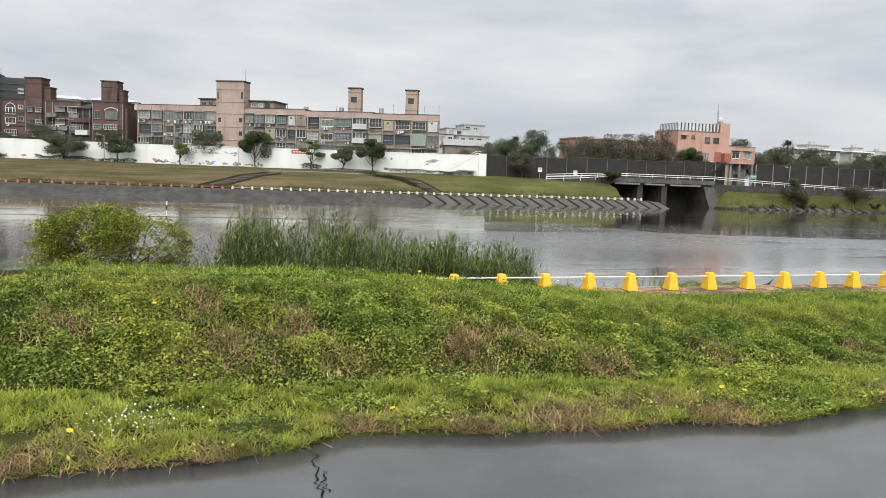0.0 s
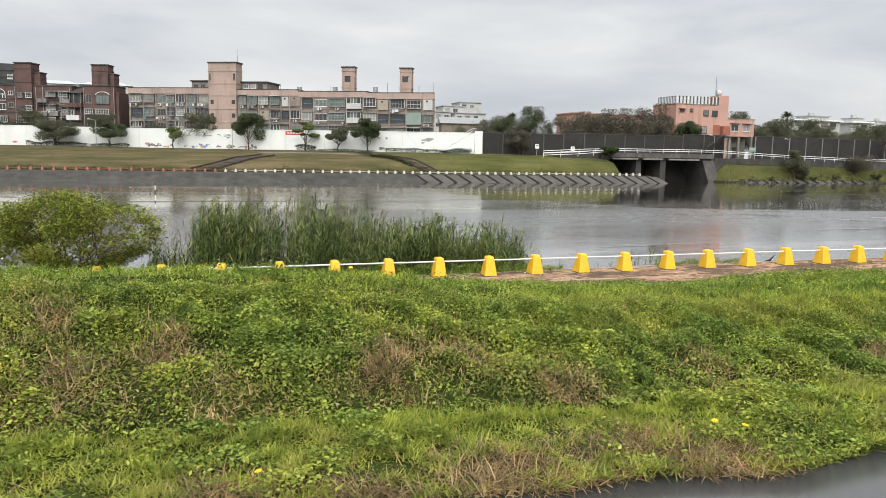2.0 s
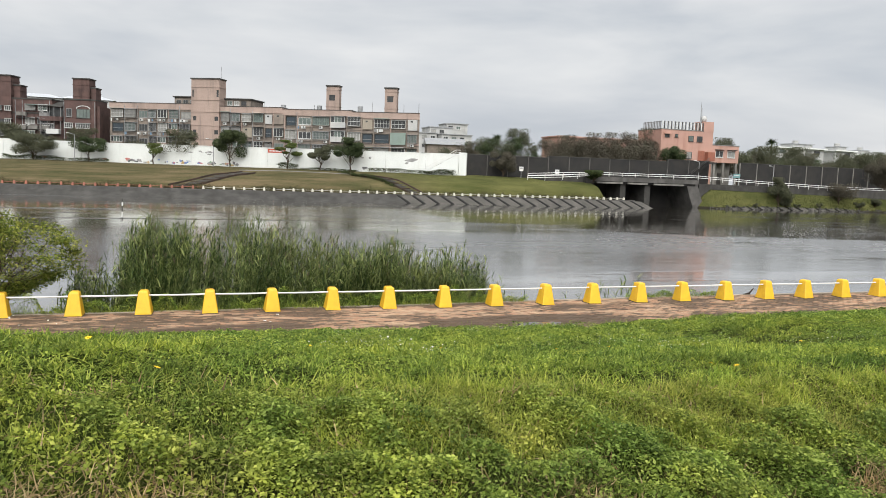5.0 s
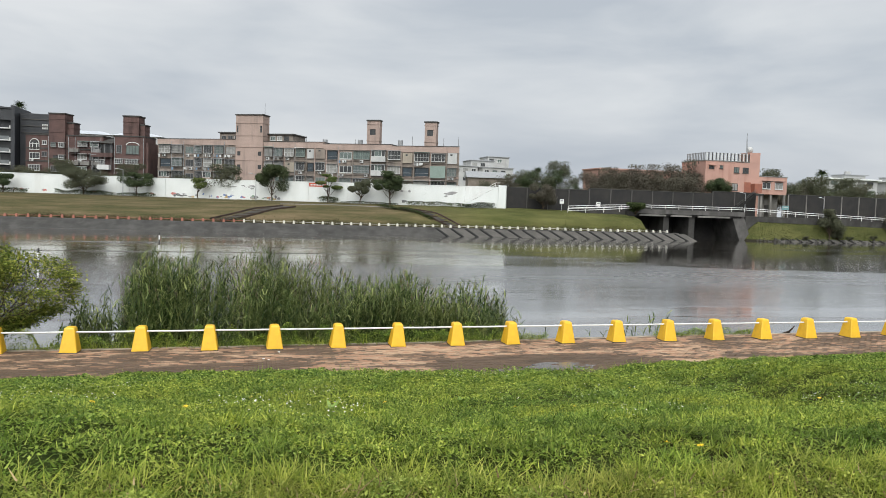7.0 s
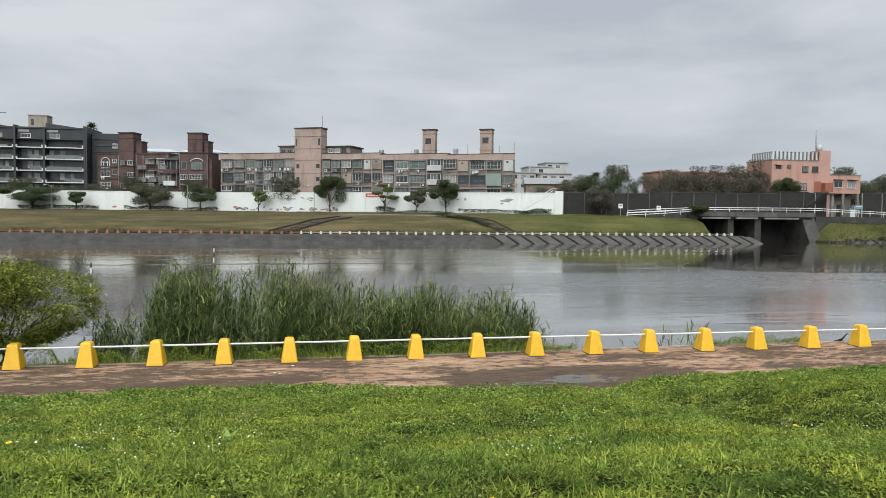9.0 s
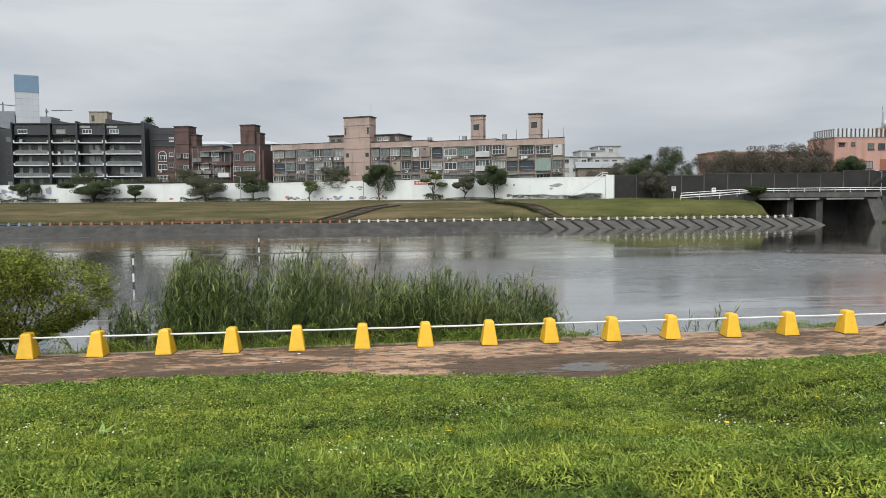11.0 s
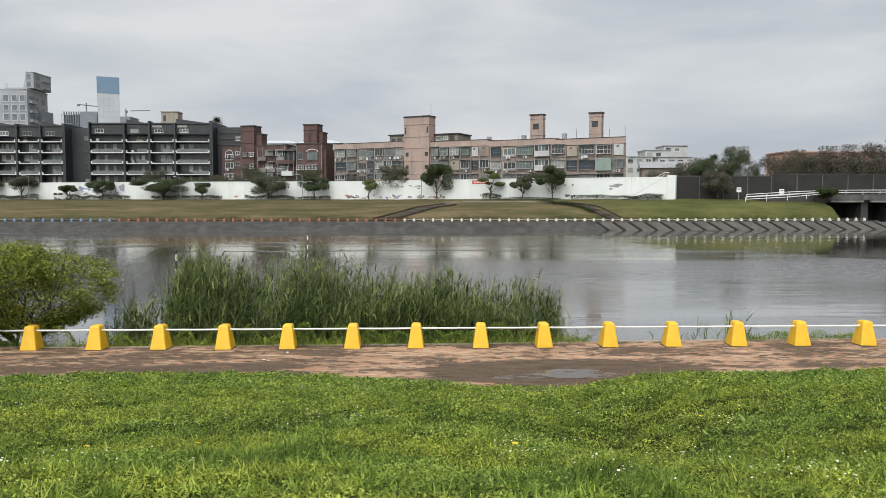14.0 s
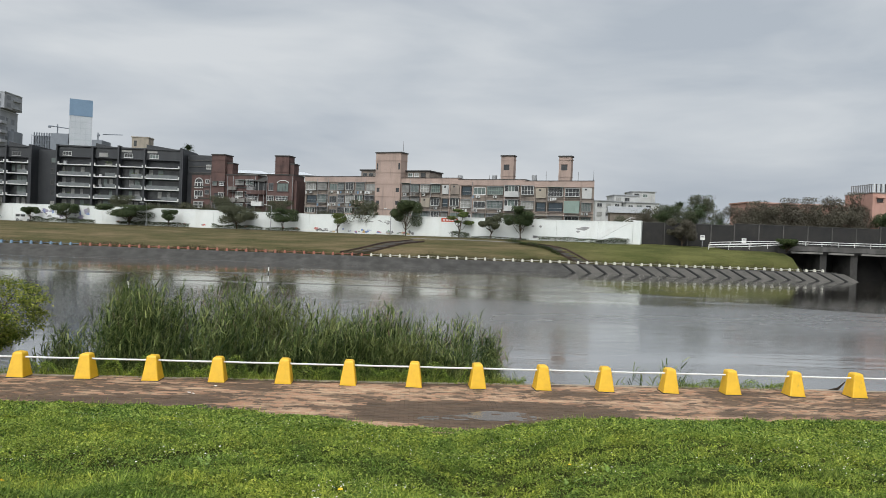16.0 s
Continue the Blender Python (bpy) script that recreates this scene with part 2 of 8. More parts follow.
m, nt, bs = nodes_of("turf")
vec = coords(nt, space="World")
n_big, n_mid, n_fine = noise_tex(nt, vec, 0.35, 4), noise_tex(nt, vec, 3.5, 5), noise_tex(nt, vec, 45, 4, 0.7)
# near turf kept dark: shade between leaves and blades put into the ground colour
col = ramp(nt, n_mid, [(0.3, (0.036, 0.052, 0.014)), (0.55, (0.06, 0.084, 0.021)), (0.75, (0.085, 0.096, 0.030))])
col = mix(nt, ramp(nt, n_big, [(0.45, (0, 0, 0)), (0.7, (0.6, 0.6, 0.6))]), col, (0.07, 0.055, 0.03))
pos = nt.nodes.new("ShaderNodeSeparateXYZ")
nt.links.new(nt.nodes.new("ShaderNodeNewGeometry").outputs["Position"], pos.inputs[0])


def step_at(value, a, b):
    r_ = nt.nodes.new("ShaderNodeMapRange")
    r_.inputs["From Min"].default_value, r_.inputs["From Max"].default_value = a, b
    nt.links.new(value, r_.inputs["Value"])
    return r_.outputs[0]


# the far bank is drier and browner upstream
n_far = noise_tex(nt, coords(nt, (0.3, 1.0, 1.0), space="World"), 0.28, 6, 0.7)
dry = ramp(nt, n_far, [(0.34, (0.060, 0.066, 0.028)), (0.5, (0.112, 0.098, 0.050)), (0.64, (0.18, 0.138, 0.082))])
far_col = mix(nt, step_at(pos.outputs["X"], 14, 34), dry, ramp(nt, n_far, [(0.34, (0.06, 0.072, 0.024)), (0.64, (0.145, 0.145, 0.055))]))
col = mix(nt, step_at(pos.outputs["Y"], 60, 61), col, far_col)
col = mix(nt, step_at(pos.outputs["Z"], -0.75, -1.05), col, (0.030, 0.027, 0.020))  # wet mud at the waterline
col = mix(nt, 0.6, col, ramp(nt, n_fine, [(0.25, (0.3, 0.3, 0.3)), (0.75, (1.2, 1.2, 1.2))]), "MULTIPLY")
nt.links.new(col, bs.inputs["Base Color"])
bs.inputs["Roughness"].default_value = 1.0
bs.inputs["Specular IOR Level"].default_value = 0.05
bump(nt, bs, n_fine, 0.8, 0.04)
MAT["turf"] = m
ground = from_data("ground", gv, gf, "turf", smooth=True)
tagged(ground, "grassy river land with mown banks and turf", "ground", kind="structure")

# water
m, nt, bs = nodes_of("river_water")
vec = coords(nt, (0.35, 1.0, 1.0), space="World")
n1, n2 = noise_tex(nt, vec, 1.3, 3, 0.55), noise_tex(nt, vec, 0.4, 3, 0.5)
big = noise_tex(nt, coords(nt, (0.025, 0.08, 1.0), space="World"), 1.0, 5, 0.6, 0.5)
thin = noise_tex(nt, coords(nt, (0.022, 0.13, 1.0), space="World"), 1.0, 5, 0.6, 0.9)
wy = nt.nodes.new("ShaderNodeSeparateXYZ")
nt.links.new(nt.nodes.new("ShaderNodeNewGeometry").outputs["Position"], wy.inputs[0])


def math_of(how, a, b):
    n = nt.nodes.new("ShaderNodeMath")
    n.operation = how
    for k, v in enumerate((a, b)):
        if isinstance(v, bpy.types.NodeSocket):
            nt.links.new(v, n.inputs[k])
        else:
            n.inputs[k].default_value = v
    return n.outputs[0]


def grey(*stops):
    return [(at, (v, v, v)) for at, v in stops]


wobble = math_of("SUBTRACT", big, 0.5)
# smooth water near the camera, a wind-ruffled belt in mid-river, fine ripples under the far bank
across = math_of("DIVIDE", math_of("ADD", wy.outputs["Y"], math_of("MULTIPLY", wobble, 44.0)), 110.0)
belt = ramp(nt, across, grey((0.08, 0.14), (0.18, 0.5), (0.28, 0.9), (0.38, 0.8), (0.47, 0.12), (1.0, 0.0)))
# a tongue of ruffled water reaching towards the far bank
tongue = math_of("ADD", math_of("ABSOLUTE", math_of("DIVIDE", math_of("SUBTRACT", wy.outputs["X"], 12.0), 30.0), 0.0), math_of("ABSOLUTE", math_of("DIVIDE", math_of("SUBTRACT", wy.outputs["Y"], 64.0), 46.0), 0.0))
tongue = ramp(nt, math_of("ADD", tongue, math_of("MULTIPLY", wobble, 1.6)), grey((0.35, 0.6), (0.9, 0.0)))
streak = ramp(nt, thin, grey((0.54, 0.0), (0.60, 0.7)))
calm = ramp(nt, thin, grey((0.36, 0.25), (0.46, 1.0)))
# smoother upstream, and a glassy patch before the creek
upstream = ramp(nt, math_of("DIVIDE", math_of("ADD", wy.outputs["X"], 60.0), 120.0), grey((0.30, 0.22), (0.52, 1.0)))
glassy = math_of("ADD", math_of("POWER", math_of("ABSOLUTE", math_of("DIVIDE", math_of("SUBTRACT", wy.outputs["X"], 70.0), 55.0), 0.0), 2.0), math_of("POWER", math_of("ABSOLUTE", math_of("DIVIDE", math_of("SUBTRACT", wy.outputs["Y"], 72.0), 36.0), 0.0), 2.0))
glassy = ramp(nt, math_of("ADD", glassy, math_of("MULTIPLY", wobble, 1.5)), grey((0.82, 0.04), (1.1, 1.0)))
ruffle = mix(nt, 1.0, mix(nt, 1.0, belt, tongue, "LIGHTEN"), mix(nt, 1.0, calm, glassy, "MULTIPLY"), "MULTIPLY")
ruffle = mix(nt, 1.0, ruffle, upstream, "MULTIPLY")
ruffle = mix(nt, 1.0, ruffle, mix(nt, 0.6, mix(nt, 1.0, streak, ramp(nt, across, grey((0.15, 0.15), (0.4, 1.0))), "MULTIPLY"), glassy, "MULTIPLY"), "LIGHTEN")
h = mix(nt, 1.0, mix(nt, 0.45, n1, n2), ramp(nt, ruffle, grey((0.0, 0.10), (1.0, 0.5))), "MULTIPLY")
bump(nt, bs, h, 1.0, 0.08)
bs.inputs["Base Color"].default_value = (0.042, 0.038, 0.029, 1)
still = ramp(nt, across, grey((0.05, 0.06), (0.3, 0.09), (0.6, 0.075), (1.0, 0.07)))
gloss = mix(nt, ruffle, still, (0.30, 0.30, 0.30))
nt.links.new(gloss, bs.inputs["Roughness"])
bs.inputs["IOR"].default_value = 1.5
bs.inputs["Coat Weight"].default_value, bs.inputs["Coat IOR"].default_value = 1.0, 1.45
nt.links.new(gloss, bs.inputs["Coat Roughness"])
nt.links.new(bs.inputs["Normal"].links[0].from_socket, bs.inputs["Coat Normal"])
MAT["water"] = m
bm = bmesh.new()
bmesh.ops.create_grid(bm, x_segments=2, y_segments=2, size=1.0)
bmesh.ops.scale(bm, vec=(700, 58, 1), verts=bm.verts)
bmesh.ops.translate(bm, vec=(0, 59, WATER), verts=bm.verts)
tagged(part("water", bm, "water"), "calm grey-brown river with rippled patches", "river", kind="structure")

# ---- vegetation tools ----
GZ = np.array([v[2] for v in gv]).reshape(len(GY), len(GX))
GXA, GYA = np.array(GX), np.array(GY)


def ground_many(x, y):
    """Heights of the ground sheet at many places at once."""
    i = np.clip(np.searchsorted(GXA, x) - 1, 0, len(GX) - 2)
    j = np.clip(np.searchsorted(GYA, y) - 1, 0, len(GY) - 2)
    u, v = (x - GXA[i]) / (GXA[i + 1] - GXA[i]), (y - GYA[j]) / (GYA[j + 1] - GYA[j])
    return (1 - v) * ((1 - u) * GZ[j, i] + u * GZ[j, i + 1]) + v * ((1 - u) * GZ[j + 1, i] + u * GZ[j + 1, i + 1])


def tri_mesh(name, verts, tris, material, parent=None, smooth=False):
    me = bpy.data.meshes.new(name)
    verts, tris = np.asarray(verts, np.float32).reshape(-1, 3), np.asarray(tris, np.int32).reshape(-1, 3)
    me.vertices.add(len(verts))
    me.vertices.foreach_set("co", verts.ravel())
    me.loops.add(tris.size)
    me.loops.foreach_set("vertex_index", tris.ravel())
    me.polygons.add(len(tris))
    me.polygons.foreach_set("loop_start", np.arange(0, tris.size, 3, dtype=np.int32))
    me.polygons.foreach_set("use_smooth", np.full(len(tris), smooth))
    me.update(calc_edges=True)
    me.materials.append(MAT[material] if isinstance(material, str) else material)
    ob = new(name, me)
    if parent is not None:
        ob.parent = parent
    return ob


rng = np.random.default_rng(7)


def blades(x, y, z, length, width, lean, heading=None, droop=0.5, simple=False):
    """Bent grass blades, three triangles each: arrays of corners and triangles."""
    n = len(x)
    a = rng.uniform(0, 2 * np.pi, n) if heading is None else heading
    face = a + rng.normal(0, 0.5, n)
    d = np.stack([np.cos(a), np.sin(a), 0 * a], 1)
    s = np.stack([-np.sin(face), np.cos(face), 0 * a], 1) * (width / 2)[:, None]
    base = np.stack([x, y, z], 1)
    up = np.array([0, 0, 1.0])
    mid = base + (length * 0.55)[:, None] * (up * np.cos(lean)[:, None] + d * np.sin(lean)[:, None])
    l2 = np.minimum(lean + droop, 2.3)
    tip = mid + (length * 0.5)[:, None] * (up * np.cos(l2)[:, None] + d * np.sin(l2)[:, None])
    v = np.stack([base - s, base + s, mid - s * 0.8, mid + s * 0.8, tip], 1).reshape(-1, 3)
    if simple:
        v = np.stack([base - s, base + s, tip], 1).reshape(-1, 3)
        return v, np.arange(3 * n).reshape(-1, 3)
    t = np.array([[0, 1, 3], [0, 3, 2], [2, 3, 4]])[None] + (np.arange(n) * 5)[:, None, None]
    return v, t.reshape(-1, 3)


def leaves(c, size, tilt=0.6, aspect=0.55, normal=None):
    """Folded pointed leaves at the places c, two triangles each."""
    n = len(c)
    a, b = rng.uniform(0, 2 * np.pi, n), np.abs(rng.normal(0, tilt, n))
    nrm = np.stack([np.sin(b) * np.cos(a), np.sin(b) * np.sin(a), np.cos(b)], 1) if normal is None else normal
    r = rng.normal(0, 1, (n, 3))
    u = np.cross(nrm, r)
    u /= np.linalg.norm(u, axis=1)[:, None] + 1e-9
    w = np.cross(nrm, u)
    sz = np.asarray(size)[:, None]
    v = np.stack([c - u * sz * 0.5, c + w * sz * aspect * 0.5 + nrm * sz * 0.08, c + u * sz * 0.5, c - w * sz * aspect * 0.5 + nrm * sz * 0.08], 1).reshape(-1, 3)
    t = np.array([[0, 2, 1], [0, 3, 2]])[None] + (np.arange(n) * 4)[:, None, None]
    return v, t.reshape(-1, 3)


def joined(*pairs):
    vs, ts, k = [], [], 0
    for v, t in pairs:
        vs.append(v)
        ts.append(t + k)
        k += len(v)
    return np.concatenate(vs), np.concatenate(ts)


def patchy(x, y, scale, seed):
    """Smooth pseudo-random field in 0..1, for clumps and bare spots."""
    r = np.random.default_rng(seed)
    f = np.zeros_like(x)
    for k in range(9):
        a, ph, s = r.uniform(0, 2 * np.pi), r.uniform(0, 6.28), scale * r.uniform(0.5, 2.2)
        f += np.sin((np.cos(a) * x + np.sin(a) * y) * s + ph)
    return np.clip(0.5 + f / 6.5, 0.0, 1.0)


def leaf_material(name, dark, mid, light, patch=(0.10, 0.085, 0.04), patch_scale=0.9, patch_amount=0.5, through=0.42, rough=0.6, clump=5.0, low=0.60):
    """Foliage: each leaf its own tint, patches of another tint, light shining through."""
    m, nt, bs = nodes_of(name)
    geo = nt.nodes.new("ShaderNodeNewGeometry")
    vec = coords(nt, space="World")
    col = ramp(nt, geo.outputs["Random Per Island"], [(0.0, dark), (0.5, mid), (1.0, light)])
    n1 = noise_tex(nt, vec, patch_scale, 4, 0.6)
    col = mix(nt, ramp(nt, n1, [(0.50, (0, 0, 0)), (0.72, (patch_amount,) * 3)]), col, patch)
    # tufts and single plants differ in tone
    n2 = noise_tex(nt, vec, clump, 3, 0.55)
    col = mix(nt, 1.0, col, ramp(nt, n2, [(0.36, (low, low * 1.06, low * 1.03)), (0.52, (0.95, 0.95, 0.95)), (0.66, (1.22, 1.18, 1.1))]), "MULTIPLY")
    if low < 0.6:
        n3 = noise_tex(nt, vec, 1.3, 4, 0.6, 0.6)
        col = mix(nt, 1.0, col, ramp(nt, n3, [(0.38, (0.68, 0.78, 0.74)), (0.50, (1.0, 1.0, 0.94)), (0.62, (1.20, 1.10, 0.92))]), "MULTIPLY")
    nt.links.new(col, bs.inputs["Base Color"])
    bs.inputs["Roughness"].default_value = rough
    bs.inputs["Specular IOR Level"].default_value = 0.18
    tr = nt.nodes.new("ShaderNodeBsdfTranslucent")
    nt.links.new(col, tr.inputs["Color"])
    mx = nt.nodes.new("ShaderNodeMixShader")
    mx.inputs[0].default_value = through
    out = nt.nodes["Material Output"]
    nt.links.new(bs.outputs[0], mx.inputs[1])
    nt.links.new(tr.outputs[0], mx.inputs[2])
    nt.links.new(mx.outputs[0], out.inputs["Surface"])
    MAT[name] = m


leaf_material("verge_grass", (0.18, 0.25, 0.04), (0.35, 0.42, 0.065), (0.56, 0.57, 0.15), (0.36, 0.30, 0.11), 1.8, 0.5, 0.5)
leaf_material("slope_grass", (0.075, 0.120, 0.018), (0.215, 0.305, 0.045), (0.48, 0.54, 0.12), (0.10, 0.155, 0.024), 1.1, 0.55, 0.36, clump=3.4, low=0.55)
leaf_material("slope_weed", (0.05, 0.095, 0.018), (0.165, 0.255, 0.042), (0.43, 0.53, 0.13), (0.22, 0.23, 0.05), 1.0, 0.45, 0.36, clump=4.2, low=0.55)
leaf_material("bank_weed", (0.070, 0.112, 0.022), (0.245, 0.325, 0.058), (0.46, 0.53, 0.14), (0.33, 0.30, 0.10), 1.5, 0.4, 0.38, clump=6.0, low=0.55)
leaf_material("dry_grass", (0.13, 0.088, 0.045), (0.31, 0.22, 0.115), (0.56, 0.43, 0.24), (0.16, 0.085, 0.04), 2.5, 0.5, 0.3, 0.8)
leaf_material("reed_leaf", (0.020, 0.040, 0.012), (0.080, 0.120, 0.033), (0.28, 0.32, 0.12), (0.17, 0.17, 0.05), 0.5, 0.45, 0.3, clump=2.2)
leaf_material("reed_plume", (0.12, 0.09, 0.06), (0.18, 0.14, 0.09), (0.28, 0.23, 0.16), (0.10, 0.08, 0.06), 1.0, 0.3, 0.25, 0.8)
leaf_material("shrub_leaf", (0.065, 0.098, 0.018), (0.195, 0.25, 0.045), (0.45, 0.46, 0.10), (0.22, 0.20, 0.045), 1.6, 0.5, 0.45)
MAT["bark"] = surface("grey_brown_bark", (0.10, 0.075, 0.055), (0.05, 0.04, 0.03), 6, 50, 0.9, 0.6, 0.02, space="Object")
MAT["petal_yellow"] = surface("yellow_petals", (0.80, 0.50, 0.01), (0.85, 0.60, 0.02), 20, 90, 0.6, 0.05, space="Object")
MAT["petal_white"] = surface("white_petals", (0.7, 0.71, 0.6), (0.80, 0.80, 0.74), 20, 90, 0.7, 0.05)
MAT["leaf_bright"] = surface("bright_green_leaf", (0.16, 0.27, 0.04), (0.24, 0.33, 0.08), 8, 60, 0.5, 0.1, space="Object")


# ---- the near road ----
def road_edge(x):
    base = float(np.interp(x, [-40, -13, -12.2, -11.6, -11.3, -10.4, -9.3, -8.6, -7.6, 40], [-19.0, -19.0, -18.9, -18.88, -18.62, -18.8, -18.82, -18.93, -18.72, -18.72]))
    return base + 0.06 * noise.noise((x * 2.1, 1.0, 9.0)) + 0.03 * noise.noise((x * 9, 3.0, 2.0))


xs = steps((-60, -16, 20), (-16, 2, 220), (2, 60, 20))
rv, rf = [], []
for x in xs:
    e = road_edge(x)
    rv += [(x, -24.5, 2.338), (x, -21, 2.345), (x, e - 0.3, 2.342), (x, e, 2.334), (x, e + 0.02, 2.25)]
for i in range(len(xs) - 1):
    for k in range(4):
        rf.append((5 * i + k, 5 * i + k + 5, 5 * i + k + 6, 5 * i + k + 1))
tagged(from_data("road", rv, rf, "asphalt", smooth=True), "smooth dark grey wet asphalt footway with ragged edges", "road", kind="structure")

# a crack across the asphalt, two forked lines, their inner shade painted near-black
MAT["crack"] = surface("crack_shadow_soil", (0.006, 0.006, 0.006), (0.012, 0.011, 0.01), 8, 60, 0.95)
cv, cf = [], []
for x0, y0, y1, dx in ((-11.52, -18.9, -19.9, -0.02), (-11.485, -19.18, -19.42, -0.02)):
    n = 34
    for i in range(n + 1):
        s = i / n
        y = y0 + (y1 - y0) * s
        x = x0 + dx * s + 0.016 * noise.noise((y * 9, x0, 0)) + 0.03 * noise.noise((y * 37, x0, 5))
        w = 0.0022 + 0.005 * abs(noise.noise((y * 22, x0, 3)))
        cv += [(x - w, y, 2.3475), (x + w, y, 2.3475)]
    k = len(cv) - 2 * (n + 1)
    cf += [(k + 2 * i, k + 2 * i + 2, k + 2 * i + 3, k + 2 * i + 1) for i in range(n)]
tagged(from_data("road_crack", cv, cf, "crack"), "jagged dark crack running across the asphalt", "crack", kind="structure")


# a fallen twig on the asphalt
MAT["twig_bark"] = surface("dark_twig_bark", (0.05, 0.038, 0.028), (0.025, 0.02, 0.016), 12, 90, 0.9, 0.4, 0.004)
twig = thing("twig", pose(-12.12, -18.97, 2.352, 0, 0, -18), "dark forked twig lying on the asphalt", "twig")
tw = bmesh.new()
for a, b, r0, r1 in (((-0.12, 0.01, 0), (-0.02, 0, 0.006), 0.004, 0.006), ((-0.02, 0, 0.006), (0.1, -0.015, 0.002), 0.006, 0.003), ((-0.02, 0, 0.006), (-0.06, 0.05, 0.012), 0.004, 0.002)):
    put_tube(tw, a, b, r0, r1, 6)
part("stick", tw, "twig_bark", twig)

# ---- brick path ----
def paver_material(name, per_object):
    m, nt, bs = nodes_of(name)
    vec = coords(nt, space="World")
    if per_object:
        rnd = nt.nodes.new("ShaderNodeObjectInfo").outputs["Random"]
    else:
        rnd = nt.nodes.new("ShaderNodeNewGeometry").outputs["Random Per Island"]
    col = ramp(nt, rnd, [(0.0, (0.36, 0.205, 0.13)), (0.4, (0.43, 0.285, 0.19)), (0.75, (0.52, 0.37, 0.25)), (1.0, (0.40, 0.25, 0.165))])
    grain = noise_tex(nt, vec, 70, 4)
    col = mix(nt, 0.4, col, ramp(nt, grain, [(0.25, (0.5, 0.5, 0.5)), (0.75, (1, 1, 1))]), "MULTIPLY")
    # moss and damp lie in long patches
    damp = noise_tex(nt, coords(nt, (0.32, 1.1, 1.0), space="World"), 1.0, 6, 0.62, 0.4)
    damp2 = noise_tex(nt, coords(nt, (1.3, 3.5, 1.0), space="World"), 1.0, 5, 0.65)
    # more of it lies upstream, and round the hollow that holds the puddle
    pos = nt.nodes.new("ShaderNodeSeparateXYZ")
    nt.links.new(nt.nodes.new("ShaderNodeNewGeometry").outputs["Position"], pos.inputs[0])
    shade = nt.nodes.new("ShaderNodeMapRange")
    shade.inputs["From Min"].default_value, shade.inputs["From Max"].default_value = -4.5, -8.0
    shade.inputs["To Min"].default_value, shade.inputs["To Max"].default_value = 0.0, 0.022
    nt.links.new(pos.outputs["X"], shade.inputs["Value"])
    hollow = nt.nodes.new("ShaderNodeVectorMath")
    hollow.operation = "DISTANCE"
    hollow.inputs[1].default_value = (-1.5 * 0.42, -2.75, 0)
    sq = nt.nodes.new("ShaderNodeMapping")
    sq.inputs["Scale"].default_value = (0.42, 1, 0)
    nt.links.new(nt.nodes.new("ShaderNodeNewGeometry").outputs["Position"], sq.inputs[0])
    nt.links.new(sq.outputs[0], hollow.inputs[0])
    wet = nt.nodes.new("ShaderNodeMapRange")
    wet.inputs["From Min"].default_value, wet.inputs["From Max"].default_value = 1.35, 0.75
    wet.inputs["To Min"].default_value, wet.inputs["To Max"].default_value = 0.0, 0.3
    nt.links.new(hollow.outputs["Value"], wet.inputs["Value"])
    total = nt.nodes.new("ShaderNodeMath")
    total.inputs[1].default_value = 0.0
    nt.links.new(shade.outputs[0], total.inputs[0])
    nt.links.new(wet.outputs[0], total.inputs[1])
    dampness = nt.nodes.new("ShaderNodeMath")
    nt.links.new(total.outputs[0], dampness.inputs[0])
    uneven = nt.nodes.new("ShaderNodeMath")
    uneven.operation, uneven.inputs[1].default_value, uneven.inputs[2].default_value = "MULTIPLY_ADD", 0.11, -0.055
    nt.links.new(rnd, uneven.inputs[0])
    patch_sum = nt.nodes.new("ShaderNodeMath")
    nt.links.new(mix(nt, 0.45, damp, mix(nt, 0.35, damp2, noise_tex(nt, coords(nt, (4.0, 9.0, 1.0), space="World"), 1.0, 5, 0.7))), patch_sum.inputs[0])
    nt.links.new(uneven.outputs[0], patch_sum.inputs[1])
    nt.links.new(patch_sum.outputs[0], dampness.inputs[1])
    mask = ramp(nt, dampness.outputs[0], [(0.455, (0, 0, 0)), (0.53, (0.92, 0.92, 0.92))])
    col = mix(nt, mask, col, ramp(nt, damp2, [(0.35, (0.040, 0.030, 0.022)), (0.65, (0.105, 0.072, 0.05))]))
    nt.links.new(col, bs.inputs["Base Color"])
    ro = nt.nodes.new("ShaderNodeMapRange")
    ro.inputs["To Min"].default_value, ro.inputs["To Max"].default_value = 0.85, 0.72
    bs.inputs["Specular IOR Level"].default_value = 0.2
    nt.links.new(mask, ro.inputs["Value"])
    nt.links.new(ro.outputs[0], bs.inputs["Roughness"])
    bump(nt, bs, grain, 0.3, 0.004)
    MAT[name] = m


paver_material("paver_loose", True)
paver_material("paver_joined", False)
pv, pf, path_xs = [], [], steps((-45, -18, 27), (-18, 30, 96), (30, 60, 30))
for x in path_xs:
    pv += [(x, -5.5, path_z(x) - 0.05), (x, bank_edge(x) - 0.02, path_z(x) - 0.016)]
pf = [(2 * i, 2 * i + 2, 2 * i + 3, 2 * i + 1) for i in range(len(path_xs) - 1)]
MAT["joint_sand"] = surface("mossy_joint_filling", (0.12, 0.088, 0.06), (0.05, 0.04, 0.028), 1.5, 40, 0.9, 0.4, 0.01)
path = from_data("brick_path", pv, pf, "joint_sand")
tagged(path, "worn tan and red brick riverside path with damp mossy patches", "path", kind="structure")


